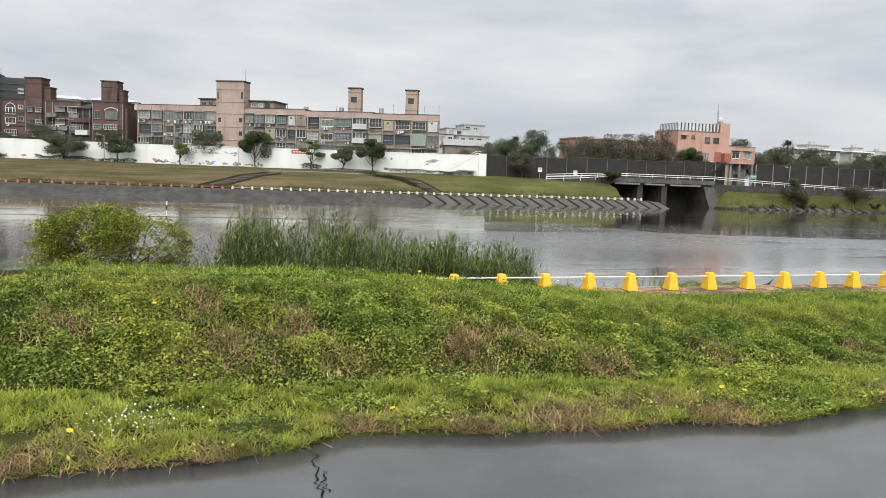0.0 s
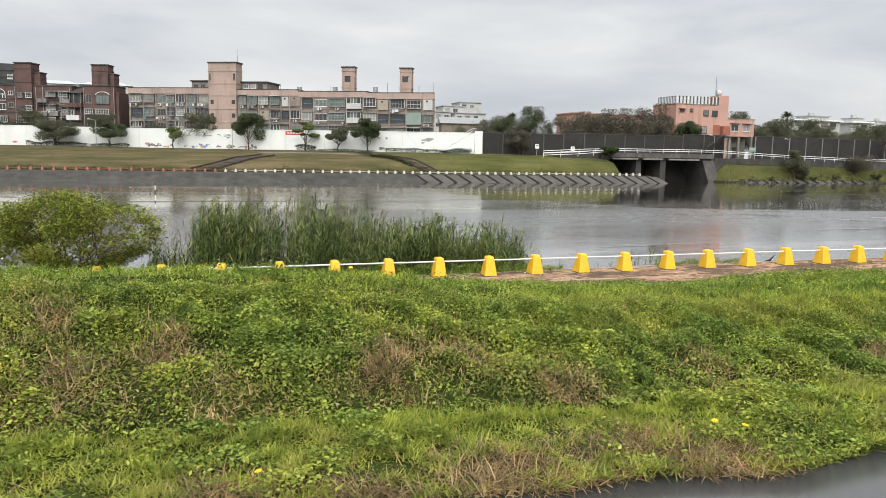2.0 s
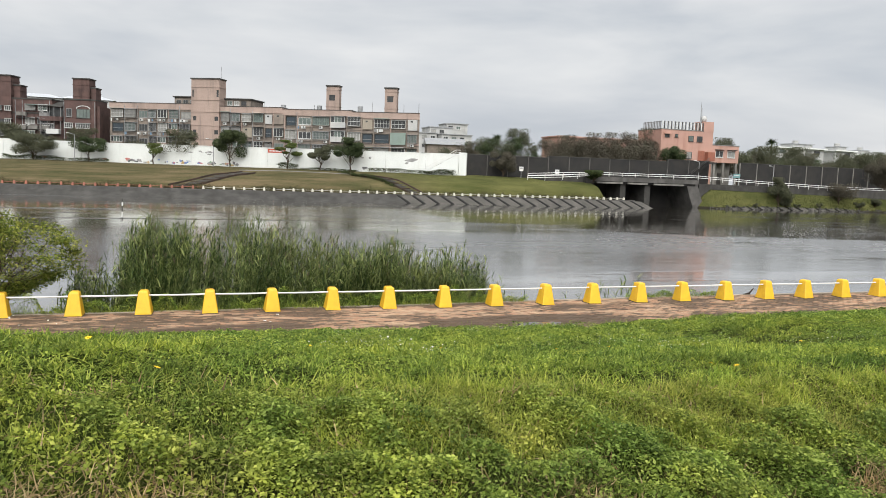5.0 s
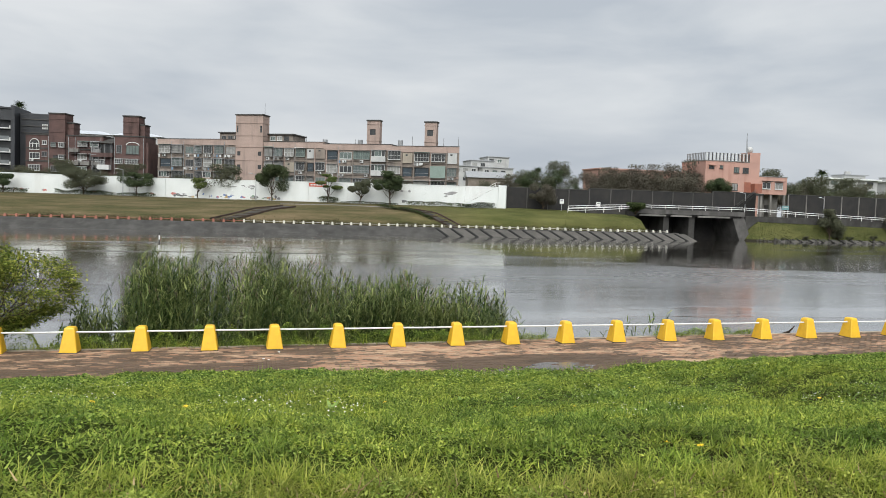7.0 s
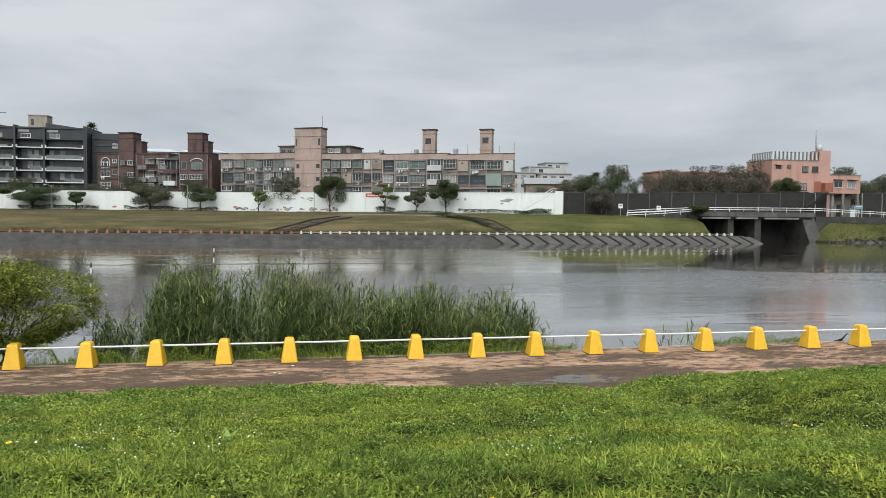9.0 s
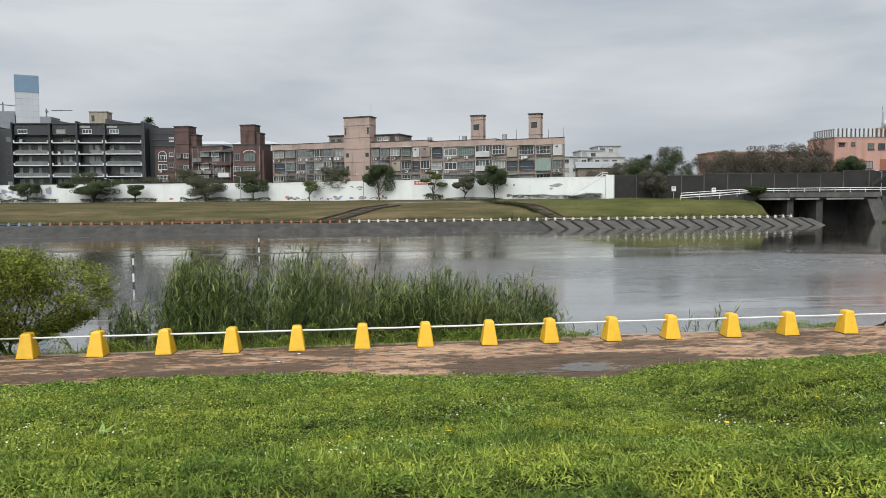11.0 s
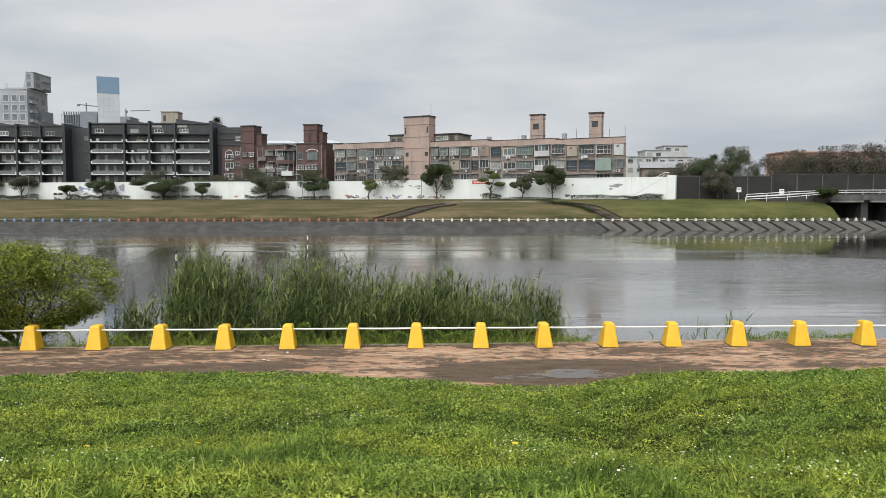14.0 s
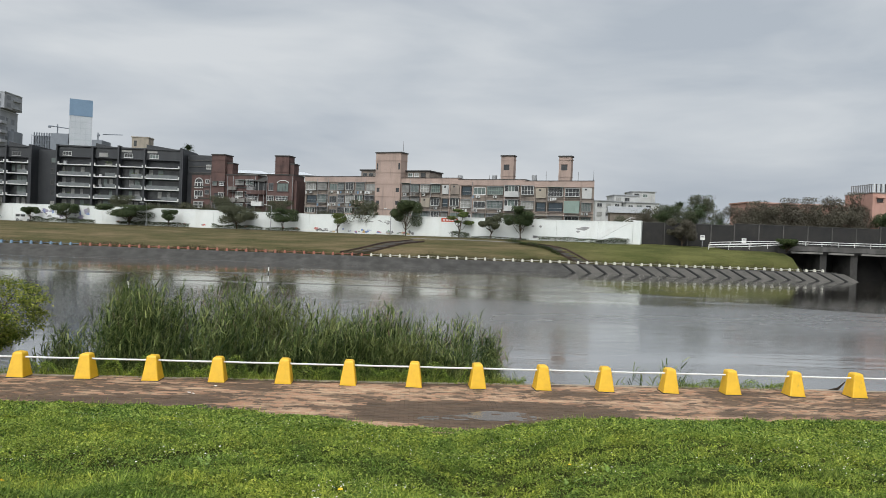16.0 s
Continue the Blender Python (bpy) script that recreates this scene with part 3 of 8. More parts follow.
def brick_slots():
    r = random.Random(5)
    j = 0
    y = -5.3
    while y < 0.95:
        x = -24.0 + (0.1 if j % 2 else 0.0)
        while x < 30:
            e = float(np.interp(x, EDGE_X, EDGE_Y))
            if e - 0.12 < y < bank_edge(x) - 0.07:
                yield x, y, path_z(x) + r.gauss(0, 0.003) + 0.008 * noise.noise((x * 0.8, y * 0.8, 0)), r.gauss(0, 0.012), r.gauss(0, 0.02)
            x += 0.205
        y += 0.104
        j += 1


def brick_shape():
    b, t = 0.0995, 0.0955
    c, d = 0.049, 0.0452
    v = [(-b, -c, -0.05), (b, -c, -0.05), (b, c, -0.05), (-b, c, -0.05), (-b, -c, -0.006), (b, -c, -0.006), (b, c, -0.006), (-b, c, -0.006), (-t, -d, 0), (t, -d, 0), (t, d, 0), (-t, d, 0)]
    f = [(8, 9, 10, 11)]
    for k in (0, 4):
        f += [(k + i, k + (i + 1) % 4, k + 4 + (i + 1) % 4, k + 4 + i) for i in range(4)]
    return v, f


SLOTS = list(brick_slots())
loose, rest = [], []
for s in SLOTS:
    (loose if -4.2 < s[0] < -1.2 and -4.9 < s[1] < -2.95 and len(loose) < 300 else rest).append(s)
v0, f0 = brick_shape()
bv, bf = [], []
for x, y, z, rz, rx in rest:
    k = len(bv)
    ca, sa = math.cos(rz), math.sin(rz)
    bv += [(x + p[0] * ca - p[1] * sa, y + p[0] * sa + p[1] * ca, z + p[2] + p[1] * rx) for p in v0]
    bf += [tuple(i + k for i in q) for q in f0]
ob = from_data("paving_bricks", bv, bf, "paver_joined", path)
tagged(ob, kind="stuff")

# puddle lying on the bricks
m, nt, bs = nodes_of("puddle_water")
bs.inputs["Base Color"].default_value = (0.085, 0.07, 0.056, 1)
bs.inputs["Roughness"].default_value, bs.inputs["IOR"].default_value = 0.16, 1.333
bump(nt, bs, noise_tex(nt, coords(nt, space="World"), 6, 2), 0.03, 0.01)
MAT["puddle"] = m


def puddle(cx, cy, rx, ry, seed):
    bm = bmesh.new()
    vs = []
    for i in range(72):
        a = i / 72 * 2 * math.pi
        r = 1 + 0.45 * noise.noise((math.cos(a) * 1.1, math.sin(a) * 1.1, seed)) + 0.2 * noise.noise((math.cos(a) * 4, math.sin(a) * 4, seed))
        x = cx + rx * r * math.cos(a)
        vs.append(bm.verts.new((x, cy + ry * r * math.sin(a), path_z(x) + 0.0035)))
    bm.faces.new(vs)
    bmesh.ops.triangulate(bm, faces=bm.faces)
    tagged(part("puddle", bm, "puddle"), "shallow rain puddle on the brick path", "puddle", kind="structure")


puddle(-1.35, -2.95, 0.95, 0.42, 1.0)
puddle(-2.6, -3.25, 0.5, 0.2, 4.0)
puddle(-7.6, -2.75, 0.9, 0.14, 8.0)

# ---- bollards and pipe rail ----
m, nt, bs = nodes_of("yellow_paint")
vec = coords(nt, space="World")
n1, n2 = noise_tex(nt, vec, 5, 5, 0.65), noise_tex(nt, vec, 60, 4)
col = mix(nt, ramp(nt, n1, [(0.35, (0, 0, 0)), (0.75, (1, 1, 1))]), (0.74, 0.44, 0.022), (0.62, 0.36, 0.020))
col = mix(nt, ramp(nt, noise_tex(nt, coords(nt, (1, 1, 0.5), space="World"), 9, 6, 0.7), [(0.62, (0, 0, 0)), (0.72, (0.6, 0.6, 0.6))]), col, (0.30, 0.22, 0.08))
nt.links.new(col, bs.inputs["Base Color"])
bs.inputs["Roughness"].default_value = 0.5
bump(nt, bs, n2, 0.25, 0.004)
MAT["yellow_paint"] = m


def frustum(w0, d0, w1, d1, h, bevel, dome=0.0):
    bm = bmesh.new()
    vs = [bm.verts.new((sx * w / 2, sy * d / 2, z)) for w, d, z in ((w0, d0, 0), (w0 * 0.985, d0 * 0.985, 0.05), (w1, d1, h)) for sx, sy in ((-1, -1), (1, -1), (1, 1), (-1, 1))]
    for k in (0, 4):
        for i in range(4):
            bm.faces.new((vs[k + i], vs[k + (i + 1) % 4], vs[k + 4 + (i + 1) % 4], vs[k + 4 + i]))
    bm.faces.new(vs[8:12])
    bm.faces.new(vs[3::-1])
    crown = [e for e in bm.edges if min(v.co.z for v in e.verts) > h - 0.01] if dome else []
    if crown:
        bmesh.ops.bevel(bm, geom=crown, offset=dome, segments=4, affect="EDGES", profile=0.5)
    edges = [e for e in bm.edges if max(v.co.z for v in e.verts) > 0.06 and abs(e.verts[0].co.z - e.verts[1].co.z) > 0.2]
    bmesh.ops.bevel(bm, geom=edges, offset=bevel, segments=3, affect="EDGES", profile=0.5)
    return bm


def bollard(material, label, category, group, m, sleeve=True):
    b = thing("bollard", m, label, category, group)
    part("body", frustum(0.40, 0.48, 0.225, 0.27, 0.61, 0.03, 0.065), material, b, smooth=False)
    if sleeve:
        part("sleeve", tube((-0.125, 0, 0.475), (-0.09, 0, 0.475), 0.034, sides=10), "dark_concrete", b, "dark pipe socket")
        part("sleeve", tube((0.09, 0, 0.475), (0.125, 0, 0.475), 0.034, sides=10), "dark_concrete", b, "dark pipe socket")
    part("footing", box(-0.205, 0.205, -0.25, 0.25, -0.05, 0.012, 0.004), "dark_concrete", b, "thin grey mortar footing")
    return b


r = random.Random(3)
first = None
for i in range(-14, 16):
    x = i * 1.6 + r.uniform(-0.02, 0.02)
    pm = pose(x, r.uniform(-0.02, 0.02), path_z(x) + 0.003, r.uniform(-1, 1), r.uniform(-1.2, 1.2), r.uniform(-4, 4))
    if first is None:
        first = bollard("yellow_paint", "yellow-painted tapered concrete bollard on the brick path", "bollard", "yellow bollards along the path", pm)
    else:
        copy_thing(first, pm)
rail = thing("pipe_rail", pose(0, 0, 0), "white plastic pipe rail threaded through the yellow bollards", "railing")
for i in range(-14, 15):
    a, b = i * 1.6, (i + 1) * 1.6
    bm = bmesh.new()
    n = 5
    for k in range(n):
        s, e = k / n, (k + 1) / n
        sag = lambda q: -0.006 * 4 * q * (1 - q)
        put_tube(bm, (a + 1.6 * s, 0, path_z(a + 1.6 * s) + 0.478 + sag(s)), (a + 1.6 * e, 0, path_z(a + 1.6 * e) + 0.478 + sag(e)), 0.022, sides=8, caps=False)
    part("pipe", bm, "rail_white", rail)

# a dark stick stranded on the bank, paper scraps on the path
stick = thing("driftwood_stick", pose(8.0, 0.78, path_z(8.0) - 0.07, 0, 0, 0), "dark crooked stick stranded on the grassy edge", "driftwood")
dw = bmesh.new()
for a, b, r0, r1 in (((-0.22, 0, 0.06), (0.02, 0, 0.12), 0.035, 0.032), ((0.02, 0, 0.12), (0.22, 0.02, 0.30), 0.032, 0.012), ((-0.05, 0, 0.09), (0.08, -0.06, 0.06), 0.02, 0.01)):
    put_tube(dw, a, b, r0, r1, 7)
part("stick", dw, "twig_bark", stick)
for lx, ly, turn in ((-8.28, -1.42, 20), (-8.16, -1.52, 75), (-7.9, -0.62, -30)):
    scrap = thing("paper_scrap", pose(lx, ly, path_z(lx) + 0.012, 8, 4, turn), "crumpled white paper scrap lying on the bricks", "litter", "paper scraps on the path")
    pb = bmesh.new()
    grid_ = [[pb.verts.new((0.035 * a, 0.025 * b, 0.012 * noise.noise((a * 1.7 + lx, b * 1.9, 3.0)) + 0.006)) for b in range(-1, 2)] for a in range(-1, 2)]
    for a in range(2):
        for b in range(2):
            pb.faces.new((grid_[a][b], grid_[a + 1][b], grid_[a + 1][b + 1], grid_[a][b + 1]))
    part("sheet", pb, "rail_white", scrap)

# ---- grass and weeds ----
def scatter(n, x0, x1, y0, y1, keep=None):
    x, y = rng.uniform(x0, x1, n), rng.uniform(y0, y1, n)
    if keep is not None:
        k = rng.uniform(0, 1, n) < keep(x, y)
        x, y = x[k], y[k]
    return x, y


def edge_many(x):
    return np.interp(x, EDGE_X, EDGE_Y)


ROAD_X = np.linspace(-60, 60, 2401)
ROAD_E = np.array([road_edge(v) for v in ROAD_X])


def stuff(name, geo, material, label, category):
    return tagged(tri_mesh(name, *geo, material), label, category, kind="stuff")


def mounds(x, y, seed):
    """Tufts and hollows a hand or two across, 0..1."""
    return np.clip(0.45 * patchy(x, y, 5.0, seed) + 0.75 * patchy(x, y, 14.0, seed + 100) - 0.1, 0, 1)


def straw(x, y):
    """Where scorched, straw-coloured grass borders the road."""
    d = y - np.interp(x, ROAD_X, ROAD_E)
    f = 0 * x
    for cx, sx, reach in ((-13.0, 0.5, 0.28), (-12.2, 0.35, 0.20), (-11.1, 0.25, 0.22), (-10.6, 0.3, 0.16), (-9.9, 0.35, 0.34), (-9.25, 0.45, 0.42), (-8.75, 0.2, 0.30), (-7.3, 0.35, 0.20)):
        f = np.maximum(f, np.exp(-((x - cx) / sx) ** 4) * np.clip(1.6 - d / reach * 1.2, 0, 1))
    return np.clip(f * (0.45 + 0.9 * patchy(x, y, 9.0, 66)), 0, 1)


# verge between road and ditch
x, y = scatter(300000, -14.2, -3.0, -18.95, -17.3, lambda x, y: (y > np.interp(x, ROAD_X, ROAD_E) - 0.03) * (0.3 + 0.7 * mounds(x, y, 2)) * (1 - 0.85 * straw(x, y)) * np.clip((-17.82 - y + 0.04 * np.sin(5 * x)) / 0.08, 0.04, 1))
tall = 0.35 + 1.3 * mounds(x, y, 2)
geo = blades(x, y, ground_many(x, y) - 0.01 + 0.05 * mounds(x, y, 2), rng.uniform(0.028, 0.065, len(x)) * tall, rng.uniform(0.005, 0.010, len(x)), np.abs(rng.normal(0.95, 0.45, len(x))), droop=0.6, simple=True)
stuff("verge_grass", geo, "verge_grass", "yellow-green rough grass on the verge beside the road", "grass")

x, y = scatter(170000, -14.2, -4.0, -18.95, -17.5, lambda x, y: (y > np.interp(x, ROAD_X, ROAD_E) - 0.04) * np.clip(2 * (0.4 * patchy(x, y, 2.5, 61) + 0.6 * mounds(x, y, 62) - 0.5) + 0.7 * np.exp(-((y - np.interp(x, ROAD_X, ROAD_E)) / 0.22) ** 2) * (x > -8.6), 0, 0.7) * (1 - 0.9 * straw(x, y)))
z = ground_many(x, y) + rng.uniform(0.01, 0.04, len(x)) + 0.07 * mounds(x, y, 62)
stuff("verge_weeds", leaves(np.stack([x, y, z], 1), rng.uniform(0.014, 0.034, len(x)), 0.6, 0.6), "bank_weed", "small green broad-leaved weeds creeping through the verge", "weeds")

def dead_spot(x, y):
    f = 0 * x
    for cx, cy, sx in ((-12.1, -17.05, 0.22), (-11.72, -17.55, 0.26), (-12.05, -17.6, 0.22), (-11.4, -17.3, 0.2), (-10.28, -17.65, 0.24), (-9.7, -17.5, 0.2), (-10.1, -17.45, 0.2), (-8.2, -17.65, 0.17), (-13.0, -17.4, 0.3), (-11.1, -17.75, 0.2), (-9.2, -17.75, 0.2), (-6.6, -17.5, 0.2)):
        f = f + np.exp(-((x - cx) / sx) ** 2 - ((y - cy) / 0.20) ** 2)
    return np.clip(f, 0, 1)


# weedy face of the bank
def on_face(x, y):
    return np.clip(1 - np.abs(y + 17.13) / 0.78, 0, 1) ** 0.4


x, y = scatter(470000, -14.6, -4.6, -17.95, -16.3, lambda x, y: np.interp(y, [-16.75, -16.4], [1, 0.25]) * on_face(x, y) * np.clip(0.4 + 1.7 * (0.35 * patchy(x, y, 2.2, 3) + 0.65 * mounds(x, y, 33) - 0.35), 0.3, 1) * (1 - 0.72 * dead_spot(x, y)))
z = ground_many(x, y) + 0.17 * mounds(x, y, 33) * (1 - 0.5 * dead_spot(x, y)) * np.interp(y, [-17.9, -17.6, -16.9, -16.4], [0.4, 1, 1, 0.25]) + rng.uniform(-0.02, 0.03, len(x))
lv = leaves(np.stack([x, y, z], 1), rng.uniform(0.015, 0.033, len(x)) * np.interp(x, [-10, -7.5], [1, 0.85]) * np.interp(y, [-17.2, -16.7], [1, 0.75]), 0.8, 0.6)
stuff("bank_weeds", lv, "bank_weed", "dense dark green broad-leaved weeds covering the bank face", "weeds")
x, y = scatter(80000, -15.5, 1.0, -17.9, -16.3, lambda x, y: on_face(x, y) * (1 - 0.8 * dead_spot(x, y)))
geo = blades(x, y, ground_many(x, y) - 0.01, rng.uniform(0.06, 0.16, len(x)), rng.uniform(0.004, 0.008, len(x)), np.abs(rng.normal(0.7, 0.4, len(x))), simple=True)
x, y = scatter(60000, -10, -1, -17.1, -16.35, lambda x, y: np.interp(x, [-10, -8.5], [0, 1]) * (0.25 + 0.75 * mounds(x, y, 44)))
stuff("bank_tufts", blades(x, y, ground_many(x, y) + 0.07 * mounds(x, y, 33), rng.uniform(0.06, 0.13, len(x)), rng.uniform(0.004, 0.008, len(x)), np.abs(rng.normal(0.8, 0.4, len(x))), droop=0.6, simple=True), "verge_grass", "yellow-green grass growing through the weeds of the bank", "grass")
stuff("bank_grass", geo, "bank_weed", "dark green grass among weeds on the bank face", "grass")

# dead stalks: patches on the bank face and along the road edge
x, y = scatter(300000, -15.5, 1.0, -17.95, -16.5, lambda x, y: np.clip(0.025 + 0.8 * dead_spot(x, y) * (0.15 + 0.85 * patchy(x, y, 8.0, 35)), 0.025, 0.9))
geo1 = blades(x, y, ground_many(x, y) + 0.03 + 0.08 * mounds(x, y, 33), rng.uniform(0.03, 0.10, len(x)), rng.uniform(0.004, 0.009, len(x)), np.abs(rng.normal(1.1, 0.6, len(x))), simple=True)
x, y = scatter(75000, -15.5, 0.0, -18.98, -18.35, lambda x, y: (y > np.interp(x, ROAD_X, ROAD_E) - 0.05) * (0.04 + 0.96 * straw(x, y)))
geo2 = blades(x, y, ground_many(x, y) + 0.01, rng.uniform(0.05, 0.14, len(x)), rng.uniform(0.003, 0.007, len(x)), np.abs(rng.normal(1.25, 0.35, len(x))), droop=0.3)
stuff("dry_grass", joined(geo1, geo2), "dry_grass", "straw-brown dead grass in patches", "dry grass")

# the long slope down to the path
x, y = scatter(390000, -13.5, 2.5, -16.6, -9.5, lambda x, y: 0.3 + 0.7 * mounds(x, y, 9))
tall = 0.4 + 1.2 * mounds(x, y, 9)
g1 = blades(x, y, ground_many(x, y) - 0.01 + 0.06 * mounds(x, y, 9), rng.uniform(0.03, 0.065, len(x)) * tall, rng.uniform(0.006, 0.012, len(x)), np.abs(rng.normal(0.95, 0.45, len(x))), droop=0.4, simple=True)
x, y = scatter(170000, -20, 13, -9.5, -2.3, lambda x, y: (y < edge_many(x) + 0.12 * np.sin(x * 7) + 0.05) * (0.45 + 0.55 * patchy(x, y, 2.0, 10)))
tall = 0.4 + 1.4 * patchy(x, y, 3.0, 11) ** 1.5
g2 = blades(x, y, ground_many(x, y) - 0.01 + 0.06 * patchy(x, y, 5.0, 36), rng.uniform(0.05, 0.15, len(x)) * tall, rng.uniform(0.010, 0.018, len(x)), np.abs(rng.normal(0.85, 0.45, len(x))), droop=0.5, simple=True)
x, y = scatter(150000, -11.5, 0.5, -16.3, -13.0, lambda x, y: 0.35 + 0.65 * mounds(x, y, 21))
g3 = blades(x, y, ground_many(x, y) - 0.005 + 0.03 * mounds(x, y, 21), rng.uniform(0.03, 0.06, len(x)), rng.uniform(0.007, 0.013, len(x)), np.abs(rng.normal(1.1, 0.4, len(x))), droop=0.5, simple=True)
stuff("slope_grass", joined(g1, g2, g3), "slope_grass", "short fresh green grass on the slope down to the path", "grass")
x, y = scatter(400000, -14.5, 8.5, -16.4, -2.9, lambda x, y: (y < edge_many(x) - 0.02) * np.clip(0.22 + 3 * (0.45 * patchy(x, y, 1.6, 12) + 0.55 * patchy(x, y, 5.0, 36) - 0.45) + 0.5 * np.exp(-((y - edge_many(x)) / 0.9) ** 2), 0.05, 1))
z = ground_many(x, y) + rng.uniform(0.0, 0.05, len(x)) + (0.12 * patchy(x, y, 5.0, 36) + 0.05 * patchy(x, y, 16.0, 37)) * np.interp(y, [-14, -10], [0.35, 1]) * np.interp(edge_many(x) - y, [0.1, 1.2], [0.25, 1])
c1 = leaves(np.stack([x, y, z], 1), rng.uniform(0.022, 0.050, len(x)) * np.interp(y, [-15, -12, -9, -5], [0.5, 0.62, 0.95, 1.4]), 0.75, 0.6)
x, y = scatter(330000, -13, 2.5, -16.7, -8.0, lambda x, y: np.clip(0.25 + 1.3 * (mounds(x, y, 63) - 0.3), 0.1, 0.95))
z = ground_many(x, y) + rng.uniform(0.0, 0.03, len(x)) + 0.12 * mounds(x, y, 63) * np.interp(y, [-14, -10], [0.4, 1])
stuff("clover", leaves(np.stack([x, y, z], 1), rng.uniform(0.018, 0.040, len(x)) * np.interp(y, [-15, -12, -9], [0.6, 0.72, 1.0]), 0.7, 0.7), "slope_grass", "bright green creeping clover-like carpet on the slope", "weeds")
stuff("slope_weeds", c1, "slope_weed", "dark green clover-like weeds in clumps on the slope", "weeds")
# rank tufts along the path's edge
x, y = scatter(60000, -18, 14, -5.6, -2.2, lambda x, y: np.exp(-((y - edge_many(x) + 0.45) / 0.4) ** 2) * (1 - 0.9 * np.exp(-((x + 2.5) / 1.3) ** 2)) * (0.2 + 0.8 * (patchy(x, y, 1.2, 13) > 0.5)))
geo = blades(x, y, ground_many(x, y), rng.uniform(0.10, 0.22, len(x)), rng.uniform(0.008, 0.014, len(x)), np.abs(rng.normal(0.7, 0.35, len(x))), droop=0.8)
stuff("edge_tufts", geo, "slope_grass", "longer tufts of grass beside the brick path", "grass")

# small white flowers sprinkled over the slope
x, y = scatter(60000, -15, 6, -15.5, -6, lambda x, y: np.clip((patchy(x, y, 1.8, 14) - 0.56) * 1.6, 0, 0.3) * (0.15 + 0.85 * (patchy(x, y, 7.0, 19) > 0.55)))
z = ground_many(x, y) + rng.uniform(0.09, 0.16, len(x))
w1 = leaves(np.stack([x, y, z], 1), rng.uniform(0.008, 0.016, len(x)), 0.6, 0.95)
x, y = rng.normal(-12.4, 0.17, 150), rng.normal(-18.6, 0.12, 150)
z = ground_many(x, y) + rng.uniform(0.08, 0.14, len(x))
w2 = leaves(np.stack([x, y, z], 1), rng.uniform(0.008, 0.015, len(x)), 0.5, 0.95)
stuff("white_flowers", joined(w1, w2), "petal_white", "tiny white wild flowers scattered in the grass", "flowers")


def yellow_flower(m):
    f = thing("wild_flower", m @ Matrix.Scale(0.72, 4), "small yellow wild flower standing in the grass", "flower", "yellow wild flowers")
    part("stem", tube((0, 0, 0), (0.01, 0, 0.13), 0.002, sides=5), "leaf_bright", f)
    for k in range(8):
        bm = bmesh.new()
        a = k / 8 * 2 * math.pi
        d, s = Vector((math.cos(a), math.sin(a), 0)), Vector((-math.sin(a), math.cos(a), 0))
        o = Vector((0.01, 0, 0.13))
        vs = [bm.verts.new(o + d * 0.004), bm.verts.new(o + d * 0.016 + s * 0.008 + Vector((0, 0, 0.004))), bm.verts.new(o + d * 0.027 + Vector((0, 0, 0.002))), bm.verts.new(o + d * 0.016 - s * 0.008 + Vector((0, 0, 0.004)))]
        bm.faces.new(vs)
        part("petal", bm, "petal_yellow", f)
    bm = bmesh.new()
    bmesh.ops.create_icosphere(bm, subdivisions=1, radius=0.007)
    bmesh.ops.translate(bm, vec=(0.01, 0, 0.134), verts=bm.verts)
    part("centre", bm, "petal_yellow", f)
    return f


first = None
for fx, fy in ((-12.42, -17.17), (-8.77, -18.56), (-8.69, -18.65), (-11.0, -18.6), (-12.7, -18.7), (-9.9, -16.4), (-6.6, -16.2), (-6.4, -16.25), (-11.3, -16.2), (-10.2, -16.0), (-6.2, -14.3), (-6.5, -13.9), (-7.4, -13.2), (-5.6, -14.2), (-3.7, -13.9), (-8.9, -14.6), (-9.6, -13.9), (-4.6, -12.2), (-1.9, -12.0), (0.6, -8.6), (-8.5, -12.6)):
    pm = pose(fx, fy, float(ground_many(np.array([fx]), np.array([fy]))[0]) + 0.02, r.uniform(-25, 5), r.uniform(-15, 15), r.uniform(0, 360))
    if first is None:
        first = yellow_flower(pm)
    else:
        copy_thing(first, pm)


def broad_weed(m, rr):
    w = thing("broadleaf_weed", m, "bright green upright broad-leaved weed in the grass", "weed", "broad-leaved weeds")
    for k in range(4):
        a, l = rr.uniform(0, 6.28), rr.uniform(0.09, 0.16)
        d, s = Vector((math.cos(a), math.sin(a), 0)), Vector((-math.sin(a), math.cos(a), 0))
        bm = bmesh.new()
        prev = None
        for i in range(6):
            q = i / 5
            o = d * (l * 0.7 * q * q + 0.01) + Vector((0, 0, l * (q - 0.25 * q * q)))
            wd = 0.022 * math.sin(math.pi * min(0.97, q * 0.85 + 0.12))
            cur = [bm.verts.new(o - s * wd), bm.verts.new(o - Vector((0, 0, wd * 0.35))), bm.verts.new(o + s * wd)]
            if prev:
                bm.faces.new((prev[0], prev[1], cur[1], cur[0]))
                bm.faces.new((prev[1], prev[2], cur[2], cur[1]))
            prev = cur
        part("leaf", bm, "leaf_bright", w, smooth=True)
    return w


rr = random.Random(12)
first = None
for wx, wy in ((-7.9, -13.4), (-4.9, -12.5), (-2.9, -13.0), (-1.6, -12.3), (-2.0, -12.5), (-5.1, -9.6), (-3.4, -9.2), (-6.6, -12.7)):
    pm = pose(wx, wy, float(ground_many(np.array([wx]), np.array([wy]))[0]), 0, 0, rr.uniform(0, 360))
    if first is None:
        first = broad_weed(pm, rr)
    else:
        copy_thing(first, pm)

